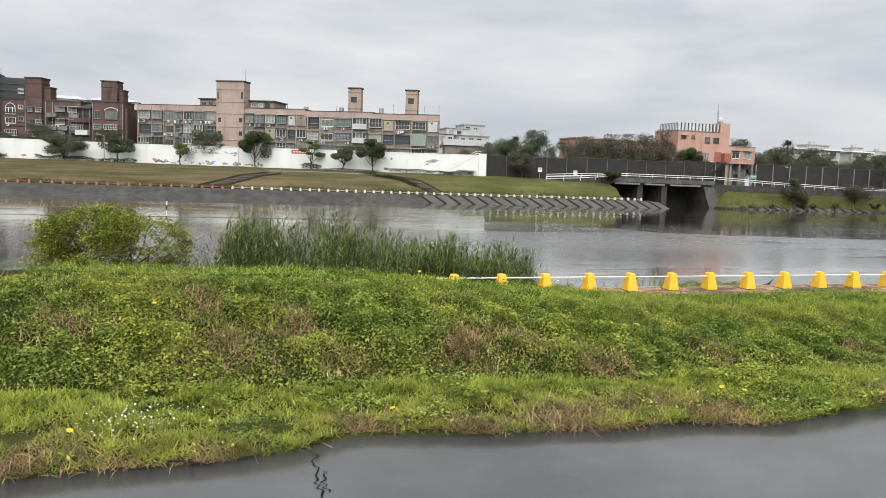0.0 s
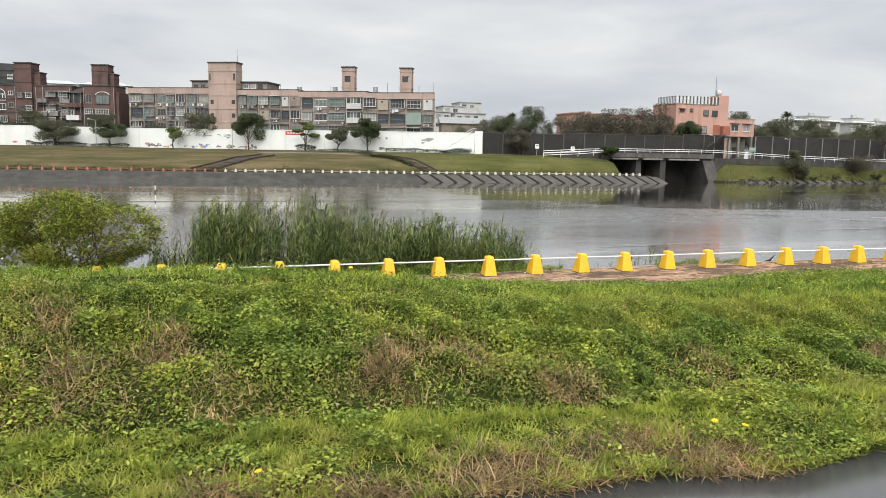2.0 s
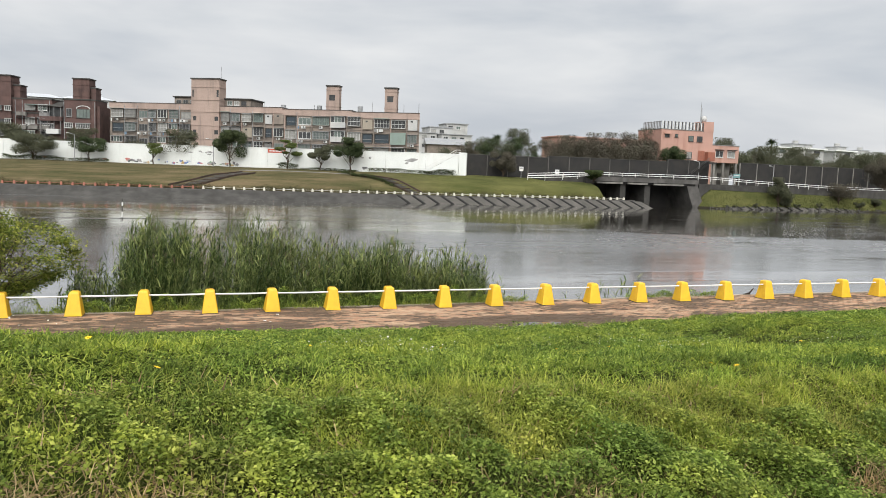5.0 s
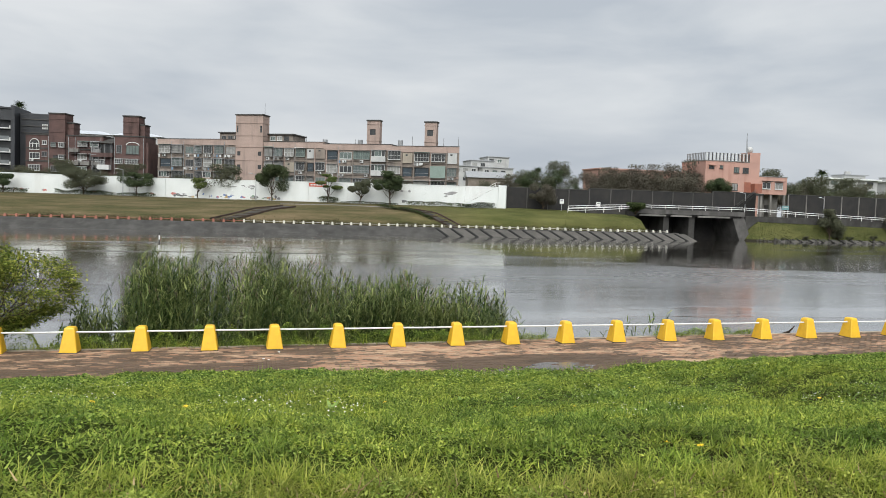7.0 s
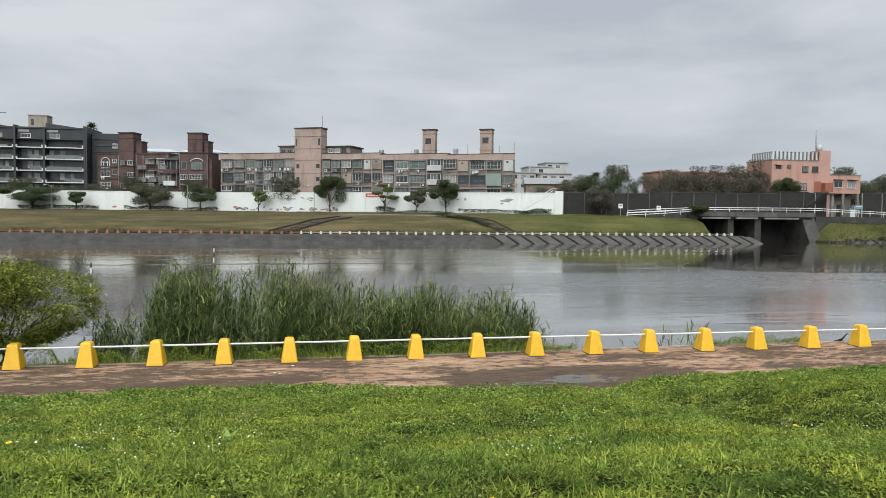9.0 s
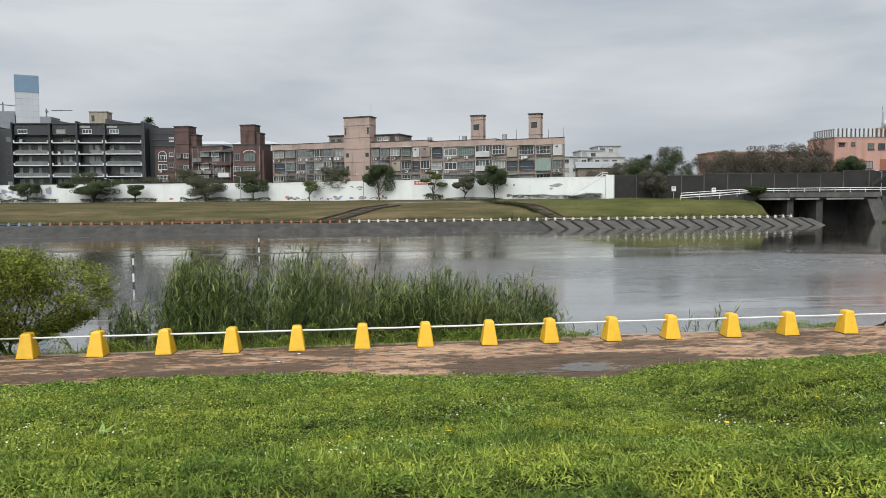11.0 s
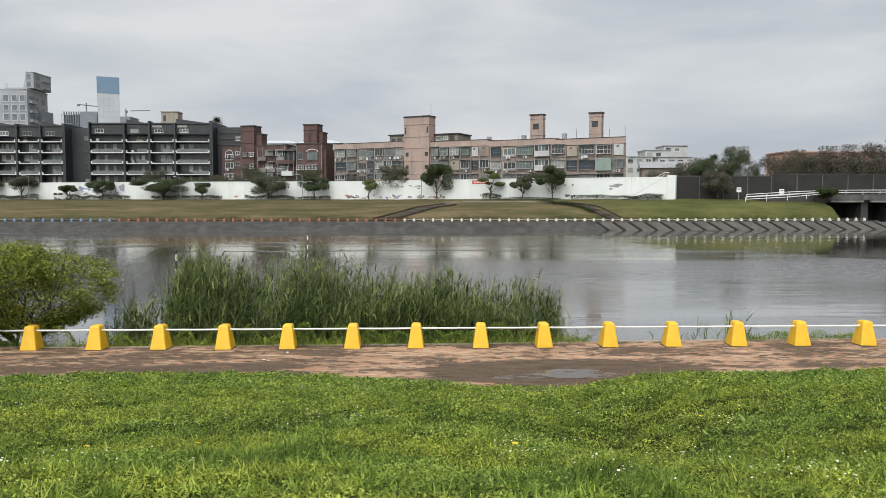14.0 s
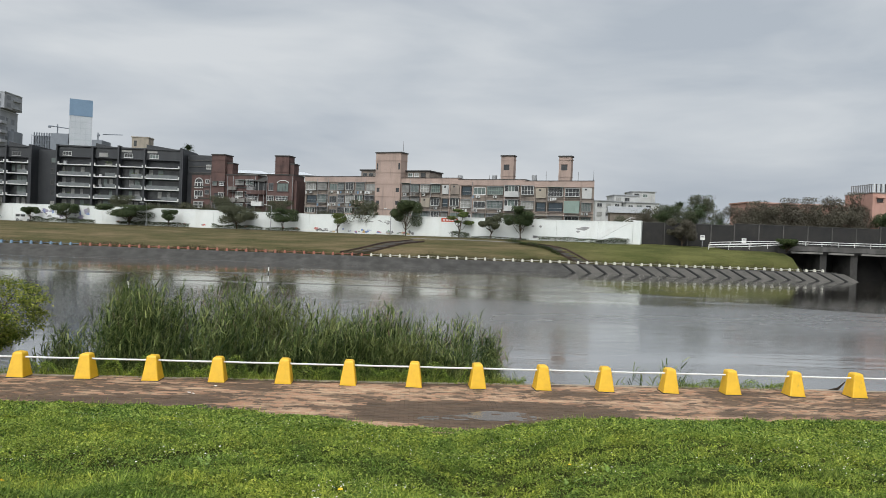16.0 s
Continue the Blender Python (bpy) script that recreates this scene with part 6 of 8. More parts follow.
# slabs and ribs at the foot of the spit
MAT["wet_rib"] = surface("black_rib_concrete", (0.016, 0.016, 0.016), (0.024, 0.024, 0.023), 0.8, 9, 0.8, 0.2, 0.02)
foot = thing("spit_revetment", pose(0, 0, 0), "pale concrete slabs with dark slanting ribs at the spit's foot", "embankment", kind="structure")
for k in range(13):
    x = 98.0 + 2.75 * k
    for nm, dx, w, lift, mt in (("slab", 0.3, 2.0, 0.05, "slab"), ("rib", -0.05, 0.34, 0.14, "wet_rib")):
        bm = bmesh.new()
        vs = []
        for xx, dy, z in ((x + dx, 1.0, -0.62), (x + dx + w, 1.0, -0.62), (x + dx + w + 1.2, -0.2, WATER - 0.25), (x + dx + 1.2, -0.2, WATER - 0.25)):
            vs.append(bm.verts.new((xx, 115.6 + 0.02 * (xx - 90) + dy, z + lift)))
        g = bmesh.ops.extrude_face_region(bm, geom=[bm.faces.new(vs)])
        bmesh.ops.translate(bm, vec=(0, 0, -0.2), verts=[e for e in g["geom"] if isinstance(e, bmesh.types.BMVert)])
        bmesh.ops.recalc_face_normals(bm, faces=bm.faces)
        part(nm, bm, mt, foot)

# stones along the foot of the spit
q = random.Random(61)
sv, sf = [], []
for k in range(260):
    x = q.uniform(92.5, 170)
    y = 115.7 + 0.02 * (x - 90) + q.uniform(-0.1, 0.9)
    z = base_at(x, y)
    if z < WATER - 0.25:
        continue
    s = q.uniform(0.12, 0.32)
    kk = len(sv)
    for a, b, c in ((-1, -1, -1), (1, -1, -1), (1, 1, -1), (-1, 1, -1), (-0.7, -0.7, 0.6), (0.7, -0.6, 0.7), (0.6, 0.7, 0.6), (-0.6, 0.6, 0.8)):
        sv.append((x + s * a * q.uniform(0.7, 1.2), y + s * b * q.uniform(0.6, 1.1), z + s * c * q.uniform(0.5, 0.9)))
    sf += [tuple(kk + i for i in f) for f in ((4, 5, 6, 7), (0, 1, 5, 4), (1, 2, 6, 5), (2, 3, 7, 6), (3, 0, 4, 7))]
tagged(from_data("bank_stones", sv, sf, "dark_concrete"), "dark wet stones along the foot of the spit", "stones", kind="stuff")


# ---- windows and buildings ----
def building(name, a, b, label, category="building"):
    t = thing(name, local(a, b), label, category)
    return t, math.hypot(b[0] - a[0], b[1] - a[1])


def ring(u0, u1, y0, y1, z0, z1, t):
    """A plain rectangular frame as one closed piece."""
    bm = bmesh.new()
    vs = [bm.verts.new(p) for y in (y0, y1) for p in ((u0, y, z0), (u1, y, z0), (u1, y, z1), (u0, y, z1), (u0 + t, y, z0 + t), (u1 - t, y, z0 + t), (u1 - t, y, z1 - t), (u0 + t, y, z1 - t))]
    for i in range(4):
        j = (i + 1) % 4
        bm.faces.new((vs[i], vs[j], vs[4 + j], vs[4 + i]))
        bm.faces.new((vs[8 + j], vs[8 + i], vs[12 + i], vs[12 + j]))
        bm.faces.new((vs[j], vs[i], vs[8 + i], vs[8 + j]))
        bm.faces.new((vs[4 + i], vs[4 + j], vs[12 + j], vs[12 + i]))
    return bm


def window(parent, u, z, w, h, style, q, y=0.0):
    """A window seen from the front: surround, frame with bars, and panes behind it; caged ones stand out from the wall."""
    out = {"cage": 0.55, "bay": 0.75}.get(style, 0.10)
    fm = q.choice(["frame_white", "frame_white", "frame_grey", "frame_grey", "frame_dark"]) if style != "dark" else "frame_dark"
    t = 0.09
    y0, y1 = y - out, y - out + 0.09
    win = part("window", ring(u, u + w, y0, y1, z, z + h, t), fm, parent)
    nb = max(2, round(w / (0.45 if style == "cage" else 0.9)))
    for k in range(1, nb):
        xx = u + (w - t) * k / nb
        part("bar", box(xx, xx + t * 0.6, y0 + 0.01, y1 - 0.01, z + t, z + h - t), fm, win)
    if style in ("cage", "bay"):
        part("sill", box(u, u + w, y0, y + 0.02, z - 0.08, z - 0.003), fm, win)
        part("hood", box(u - 0.08, u + w + 0.08, y0 - 0.15, y + 0.02, z + h + 0.003, z + h + 0.07), fm, win)
        part("crossbar", box(u + t, u + w - t, y0 + 0.005, y1 - 0.005, z + h * 0.45, z + h * 0.45 + 0.05), fm, win)
    else:
        part("sill", box(u - 0.06, u + w + 0.06, y - 0.2, y + 0.02, z - 0.1, z - 0.003), fm, win)
    gm = q.choice(["window_dark"] * 4 + ["teal_glass", "teal_glass", "curtain", "curtain"])
    part("pane", box(u + 0.05, u + w - 0.05, y1 + 0.004 if out > 0.2 else y - 0.04, y1 + 0.03 if out > 0.2 else y - 0.01, z + 0.05, z + h - 0.05), gm, win)
    return win


def air_conditioner(parent, u, z, y):
    ac = part("air_conditioner", box(u, u + 0.8, y - 0.42, y - 0.02, z, z + 0.58, 0.03), "frame_white", parent, "off-white boxed air conditioner")
    part("grille", tube((u + 0.3, y - 0.45, z + 0.29), (u + 0.3, y - 0.41, z + 0.29), 0.22, sides=12), "frame_dark", ac)


# the long pink-and-grey apartment block
pink, L = building("apartment_building", (-33, 181.3), (35.8, 145), "long grimy pink-tiled apartment block with caged windows and stair towers")


def skewed(u0, u1, y0, y1, z0, z1, shift):
    """A box whose right end runs back at a slant."""
    bm = box(u0, u1, y0, y1, z0, z1)
    for v in bm.verts:
        if v.co.x > (u0 + u1) / 2 and v.co.y > (y0 + y1) / 2:
            v.co.x -= shift
    return bm


def caged(parent, u, z, w, h, out, frame_mat, pane_mat, rows=2, pitch=0.42):
    """A window cage or glazed balcony standing out from the wall: corner posts, bars, cross rails, floor, hood and the dark glass behind."""
    cage = part("window", ring(u, u + w, -out, -out + 0.07, z, z + h, 0.08), frame_mat, parent)
    nb = max(2, round(w / pitch))
    for k in range(1, nb):
        xx = u + w * k / nb
        part("bar", box(xx - 0.025, xx + 0.025, -out + 0.01, -out + 0.06, z + 0.08, z + h - 0.08), frame_mat, cage)
    for k in range(1, rows):
        zz = z + h * k / rows
        part("crossbar", box(u + 0.08, u + w - 0.08, -out + 0.005, -out + 0.065, zz - 0.03, zz + 0.03), frame_mat, cage)
    part("sill", box(u, u + w, -out, 0.02, z - 0.12, z - 0.003), "concrete", cage)
    part("hood", box(u - 0.08, u + w + 0.08, -out - 0.2, 0.02, z + h + 0.003, z + h + 0.07), "metal_grey", cage)
    part("pane", box(u + 0.06, u + w - 0.06, -out + 0.12, -out + 0.16, z + 0.05, z + h - 0.05), pane_mat, cage)
    return cage


def enclosed(parent, u, z, w, h, out, panel, glass):
    """A balcony boxed in: a parapet of sheet or tile below and a run of sliding panes above."""
    low = h * 0.38
    b = part("balcony", box(u, u + w, -out, 0.02, z - 0.25, z + low, 0.02), panel, parent)
    part("window", ring(u + 0.02, u + w - 0.02, -out + 0.02, -out + 0.1, z + low + 0.003, z + h, 0.09), "frame_white", b)
    nb = max(2, round(w / 0.85))
    for k in range(nb):
        xa, xb = u + 0.1 + (w - 0.2) * k / nb, u + 0.1 + (w - 0.2) * (k + 1) / nb
        part("pane", box(xa + 0.04, xb - 0.04, -out + 0.13, -out + 0.17, z + low + 0.06, z + h - 0.06), glass if k % 3 else "window_dark", b)
        if k:
            part("bar", box(xa - 0.04, xa + 0.04, -out + 0.03, -out + 0.09, z + low + 0.06, z + h - 0.06), "frame_white", b)
    part("hood", box(u - 0.1, u + w + 0.1, -out - 0.15, 0.02, z + h + 0.003, z + h + 0.08), "metal_grey", b)


q = random.Random(44)
# bays from end to end, and what fills them on the top, middle and lower floor:
# w white window, c grey cage, g green glass, b enclosed balcony, p plain panel, d deep dark opening, f flat window, s green sheet
BAYS = [0.7, 4.4, 7.8, 10.6, 13.1, 16.0, 19.0, 22.1, 29.6, 32.2, 34.9, 37.8, 40.6, 42.8, 45.7, 48.8, 52.4, 56.9, 60.9, 64.4, 67.3, 71.3, 75.1, 77.8]
FLOORS = ("wcfcwcf-ccwgppdfgbwpwwp", "dcfcwbc-ccpwdwwfcbwdds" "c", "bcfcbcf-cfcwcffccbwfcwc")
for u0, u1, dz in ((0.2, 22.2, 0.55), (22.2, 45.0, 0.15), (45.0, 62.0, -0.2), (62.0, 78.0, -0.5)):
    top, slant = 18.05 + dz, 6.4 if u1 > 70 else 0.0
    part("wall", skewed(u0, u1, 0, 12, 3.2, top - 1.5, slant), "grey_tile", pink)
    part("parapet", skewed(u0 - 0.02, u1 + 0.02, -0.18, 12.1, top - 1.497, top - 0.12, slant), "pink_tile", pink, "dusty pink parapet band")
    part("coping", skewed(u0 - 0.05, u1 + 0.05, -0.26, 12.2, top - 0.117, top, slant), "dark_concrete", pink)
    for fz in (13.9, 10.65, 7.4):
        part("floor_band", box(u0 + 0.01, u1 - 0.01, -0.16, 0.05, fz + dz, fz + dz + 0.42), "grey_tile" if q.random() < 0.6 else "pink_tile", pink)
for k, (u0, u1) in enumerate(zip(BAYS, BAYS[1:])):
    dz = 0.55 if u0 < 22 else 0.15 if u0 < 45 else -0.2 if u0 < 62 else -0.5
    part("pier", box(u0 - 0.13, u0 + 0.13, -0.22, 0.1, 3.2, 16.5 + dz), q.choice(["pink_tile", "grey_tile", "grey_tile"]), pink)
    for fl, zc in enumerate((14.45, 11.2, 7.95)):
        kind_ = FLOORS[fl][k]
        u, w, z, h = u0 + 0.26, u1 - u0 - 0.52, zc + dz, q.uniform(1.75, 2.05)
        out = q.uniform(0.45, 0.8)
        if kind_ == "w":
            caged(pink, u, z, w, h, out, "frame_white", q.choice(["window_dark", "window_dark", "curtain"]), q.choice([1, 2, 2]), 0.75)
        elif kind_ == "c":
            caged(pink, u, z, w, h, out, q.choice(["frame_grey", "metal_grey"]), q.choice(["window_dark", "teal_glass", "curtain"]), q.choice([2, 3]), 0.35)
        elif kind_ == "g":
            caged(pink, u, z, w, h, out, "green_panel", "teal_glass", 2, 0.6)
        elif kind_ == "b":
            enclosed(pink, u, z - 0.3, w, h + 0.4, 1.0, q.choice(["grey_tile", "pink_tile", "white_render"]), "teal_glass")
        elif kind_ == "p":
            pl = part("infill", box(u, u + w, -0.35, 0.02, z - 0.4, z + h, 0.02), q.choice(["beige", "white_render", "grey_tile"]), pink)
            part("vent", box(u + w * 0.3, u + w * 0.3 + 0.5, -0.38, -0.352, z + h - 0.6, z + h - 0.25), "window_dark", pl)
        elif kind_ == "d":
            dk = part("loggia", ring(u, u + w, -0.3, 0.05, z - 0.35, z + h + 0.1, 0.16), "dark_concrete", pink)
            part("pane", box(u + 0.18, u + w - 0.18, -0.12, -0.05, z - 0.15, z + h - 0.08), "blue_glass", dk)
            part("rail", box(u + 0.18, u + w - 0.18, -0.28, -0.22, z + 0.55, z + 0.62), "metal_grey", dk)
        elif kind_ == "s":
            sheet = part("green_shutter", box(u - 0.15, u + w + 0.15, -0.8, -0.62, z - 0.5, z + h + 0.3, 0.02), "green_panel", pink, "pale green corrugated enclosure")
            for j in range(12):
                xx = u + (w - 0.1) * j / 11
                part("rib", box(xx, xx + 0.09, -0.84, -0.798, z - 0.45, z + h + 0.25), "green_panel", sheet)
        elif kind_ == "f":
            window(pink, u, z, w, h * 0.85, "flat", q)
        if kind_ in "wcfg" and w > 1.3:
            if q.random() < 0.5:
                air_conditioner(pink, u + q.uniform(0.1, w - 0.95), z - 0.85, -0.03)
            if q.random() < 0.35:
                part("awning", box(u - 0.1, u + w + 0.1, -1.25, -0.1, z + h + 0.12, z + h + 0.19), q.choice(["metal_grey", "green_panel", "frame_white", "dark_concrete"]), pink)
            if q.random() < 0.5:
                # washing hung out under the window
                rack = part("laundry_rack", box(u + 0.1, u + w - 0.1, -1.05, -1.0, z - 0.32, z - 0.27), "frame_grey", pink)
                xx = u + 0.15
                while xx < u + w - 0.6 and q.random() < 0.7:
                    ww = q.uniform(0.3, 0.55)
                    part("washing", box(xx, xx + ww, -1.04, -1.01, z - q.uniform(0.8, 1.1), z - 0.325), q.choice(["frame_white", "curtain", "blue_paint", "frame_grey"]), rack)
                    xx += ww + q.uniform(0.05, 0.5)
    if q.random() < 0.3:
        part("drainpipe", tube((u1 - 0.1, -0.28, 3.3), (u1 - 0.1, -0.28, 17.4 + dz), 0.06, sides=6), "metal_grey", pink)


def tower(parent, u0, u1, y0, y1, z0, z1, wall, bands, q, openings=()):
    t = part("stair_tower", box(u0, u1, y0, y1, z0, z1 - 0.3), wall, parent)
    part("cap", box(u0 - 0.18, u1 + 0.18, y0 - 0.18, y1 + 0.18, z1 - 0.297, z1, 0.03), "dark_concrete", t)
    for z in bands:
        part("ledge", box(u0 - 0.09, u1 + 0.09, y0 - 0.09, y1 + 0.09, z, z + 0.16), wall, t)
    for u, z, w, h in openings:
        part("opening", box(u, u + w, y0 - 0.03, y0 + 0.1, z, z + h), "window_dark", t)
        part("lintel", box(u - 0.1, u + w + 0.1, y0 - 0.14, y0 - 0.002, z + h, z + h + 0.12), wall, t)
    return t


tower(pink, 22.2, 29.4, -0.7, 2.6, 3.2, 24.6, "pink_tile", (22.4, 19.4, 16.6, 13.4, 10.2), q, [(22.7, z, 0.8, 1.0) for z in (14.6, 11.4)] + [(28.2, z, 0.9, 1.0) for z in (14.6, 11.4)] + [(22.5, 20.2, 0.3, 1.6), (28.7, 20.2, 0.5, 1.6)])
tower(pink, 55.6, 58.7, 0.3, 1.9, 17.6, 23.5, "pink_tile", (22.4, 18.6), q, [(56.3, 20.0, 1.4, 1.3)])
tower(pink, 69.6, 72.4, 0.3, 1.9, 17.3, 23.2, "pink_tile", (22.2, 18.4), q, [(70.2, 19.9, 1.4, 1.3)])
for u0, u1, z1 in ((16.3, 22.1, 20.5), (29.6, 36.1, 20.2)):
    pent = part("penthouse", box(u0, u1, 2.0, 9.0, 18.0, z1 - 0.3), "grey_tile", pink)
    part("cap", box(u0 - 0.3, u1 + 0.3, 1.6, 9.3, z1 - 0.297, z1, 0.03), "dark_concrete", pent)
    for k in range(3):
        window(pink, u0 + 0.5 + 1.8 * k, 18.6, 1.3, 1.0, "flat", q, y=2.0)
for u, h in ((29.0, 2.9), (40.0, 1.6), (52.5, 1.0), (66.5, 1.8), (74.0, 1.5), (77.5, 1.9), (8.0, 0.9)):
    part("aerial", tube((u, 1.0, 17.3), (u, 1.0, (24.6 if 22 < u < 30 else 18.0) + h), 0.05, 0.03, 6), "frame_dark", pink)
for u in (53.0, 63.0, 44.0):
    part("roof_tank", tube((u, 3, 17.6), (u, 3, 19.0), 0.6, sides=12), "metal_grey", pink, "small steel roof tank")

# the dark red apartment blocks
q = random.Random(45)
red, L = building("apartment_building", (-65.6, 191.0), (-49.0, 186.3), "dark red tiled apartment block with white-framed arched window")
part("wall", box(0, 20.0, 0, 12, 3.2, 18.5), "red_tile", red)
part("coping", box(-0.1, 20.1, -0.15, 12.1, 18.503, 18.8), "dark_concrete", red)
tower(red, 6.3, 10.4, -0.5, 3.5, 3.2, 24.2, "red_tile", (22.6, 19.3), q, [(7.4, 12.3, 1.6, 1.2)])
tower(red, 10.45, 12.1, 0.5, 3.5, 18.5, 22.0, "red_tile", (20.5,), q)
for fz in (15.4, 12.2, 9.0):
    part("floor_band", box(0, 20, -0.14, 0.05, fz - 0.35, fz), "dark_concrete", red)
for u, z, w, h, st in ((13.6, 15.9, 2.6, 1.4, "cage"), (16.9, 15.9, 2.2, 1.4, "bay"), (13.4, 12.7, 2.4, 1.5, "flat"), (16.6, 12.6, 2.6, 1.6, "cage"), (1.0, 12.6, 2.6, 1.5, "flat"), (4.3, 16.2, 1.2, 1.0, "flat"), (4.2, 13.2, 1.4, 1.2, "flat"), (1.0, 9.5, 3.0, 1.5, "cage"), (13.4, 9.4, 2.6, 1.5, "cage"), (17.0, 9.4, 2.2, 1.5, "flat")):
    window(red, u, z, w, h, st, q)
    if q.random() < 0.4:
        air_conditioner(red, u + 0.3, z - 0.75, -0.03)
arch = part("arched_window", box(1.0, 1.18, -0.1, 0.0, 14.9, 16.4), "frame_white", red, "white arched window surround")
bm = bmesh.new()
for k in range(12):
    a0, a1 = math.pi * k / 12, math.pi * (k + 1) / 12
    put_tube(bm, (2.3 - 1.2 * math.cos(a0), -0.08, 16.4 + 1.2 * math.sin(a0)), (2.3 - 1.2 * math.cos(a1), -0.08, 16.4 + 1.2 * math.sin(a1)), 0.1, sides=6)
for xx in (1.75, 2.8, 3.42):
    put_box(bm, xx, xx + 0.16, -0.1, 0, 14.9, 16.6)
put_box(bm, 1.0, 3.58, -0.1, 0, 14.8, 14.95)
put_box(bm, 1.0, 3.58, -0.1, 0, 16.3, 16.45)
part("tracery", bm, "frame_white", arch)
part("pane", box(1.2, 3.4, -0.02, 0.01, 14.95, 17.2), "window_dark", arch)

for u in (11.7, 14.5, 17.3):
    for z in (14.7, 11.5, 8.4):
        if q.random() < 0.75:
            bal = part("balcony", box(u, u + 2.3, -0.95, -0.15, z - 0.25, z + 0.65, 0.02), q.choice(["frame_grey", "red_tile", "concrete", "metal_grey"]), red)
            part("rail", box(u, u + 2.3, -0.98, -0.9, z + 0.75, z + 0.82), q.choice(["frame_white", "frame_grey"]), bal)
        if q.random() < 0.5:
            part("awning", box(u - 0.1, u + 2.4, -1.2, -0.15, z + 2.45, z + 2.53), q.choice(["metal_grey", "dark_concrete", "green_panel"]), red)
for u in (6.3, 11.4, 13.1, 19.7):
    part("drainpipe", tube((u, -0.62, 3.3), (u, -0.62, 18.3), 0.07, sides=6), "metal_grey", red)
for u, z, w, h in ((7.0, 15.6, 1.3, 1.1), (9.0, 15.6, 1.5, 1.1), (7.0, 9.4, 3.4, 1.4), (9.0, 12.4, 1.5, 1.2)):
    window(red, u, z, w, h, "cage", q, y=-0.5)

red2, L = building("apartment_building", (-48.8, 186.3), (-35.2, 182.4), "dark red tiled block with a large arched bay window")
part("wall", box(0, 14.1, 0, 12, 3.2, 17.4), "red_tile", red2)
part("wall", box(5.6, 13.4, -0.6, 6, 3.2, 18.7), "red_tile", red2)
part("coping", box(5.5, 13.5, -0.75, 6.1, 18.703, 19.0), "dark_concrete", red2)
tower(red2, 7.7, 11.7, -0.2, 3.2, 18.7, 24.1, "red_tile", (22.4, 19.6), q, [])
tower(red2, 11.75, 12.9, 0.5, 3.5, 18.7, 22.0, "red_tile", (20.6,), q)
# a sloping metal roof over the lower link, and the loggia under it
bm = bmesh.new()
vs = [bm.verts.new(pp) for pp in ((0.0, -1.4, 17.1), (5.4, -1.4, 16.9), (5.4, 3.0, 18.3), (0.0, 3.0, 18.5), (0.0, -1.4, 17.0), (5.4, -1.4, 16.8))]
bm.faces.new((vs[0], vs[1], vs[2], vs[3]))
bm.faces.new((vs[4], vs[5], vs[1], vs[0]))
part("porch_roof", bm, "dark_concrete", red2, "dark sheet-metal porch roof")
part("loggia", box(0.3, 5.2, -0.3, 0.02, 14.6, 16.7), "window_dark", red2)
for uu in (0.3, 1.9, 3.5, 5.1):
    part("post", box(uu - 0.06, uu + 0.06, -1.2, -1.08, 10.2, 16.9), "frame_grey", red2)
part("balcony", box(0.0, 5.3, -1.25, -0.02, 13.4, 14.5, 0.02), "red_tile", red2)
part("balcony", box(1.5, 4.6, -1.3, -0.02, 10.3, 11.5, 0.02), "frame_white", red2, "white barred balcony")
for u, z, w, h, st, yy in ((8.7, 14.4, 3.3, 2.2, "flat", -0.6), (6.2, 14.6, 1.4, 2.0, "flat", -0.6), (6.0, 11.9, 2.0, 1.2, "cage", -0.6), (8.6, 11.9, 3.4, 1.2, "cage", -0.6), (0.4, 10.8, 2.6, 2.0, "cage", 0.0), (6.3, 8.3, 4.2, 1.4, "flat", -0.6)):
    window(red2, u, z, w, h, st, q, y=yy)
bm = bmesh.new()
prev = None
for k in range(17):
    a = math.pi * k / 16
    cur = [bm.verts.new((10.35 - (1.65 + dr) * math.cos(a), yy, 16.6 + (0.75 + dr) * math.sin(a))) for dr, yy in ((-0.09, -0.62), (-0.09, -0.72), (0.09, -0.72), (0.09, -0.62))]
    if prev:
        for e in range(4):
            bm.faces.new((prev[e], prev[(e + 1) % 4], cur[(e + 1) % 4], cur[e]))
    prev = cur
part("arch_head", bm, "frame_white", red2)
for u in (5.75, 13.2):
    part("drainpipe", tube((u, -0.75, 3.3), (u, -0.75, 18.4), 0.07, sides=6), "metal_grey", red2)

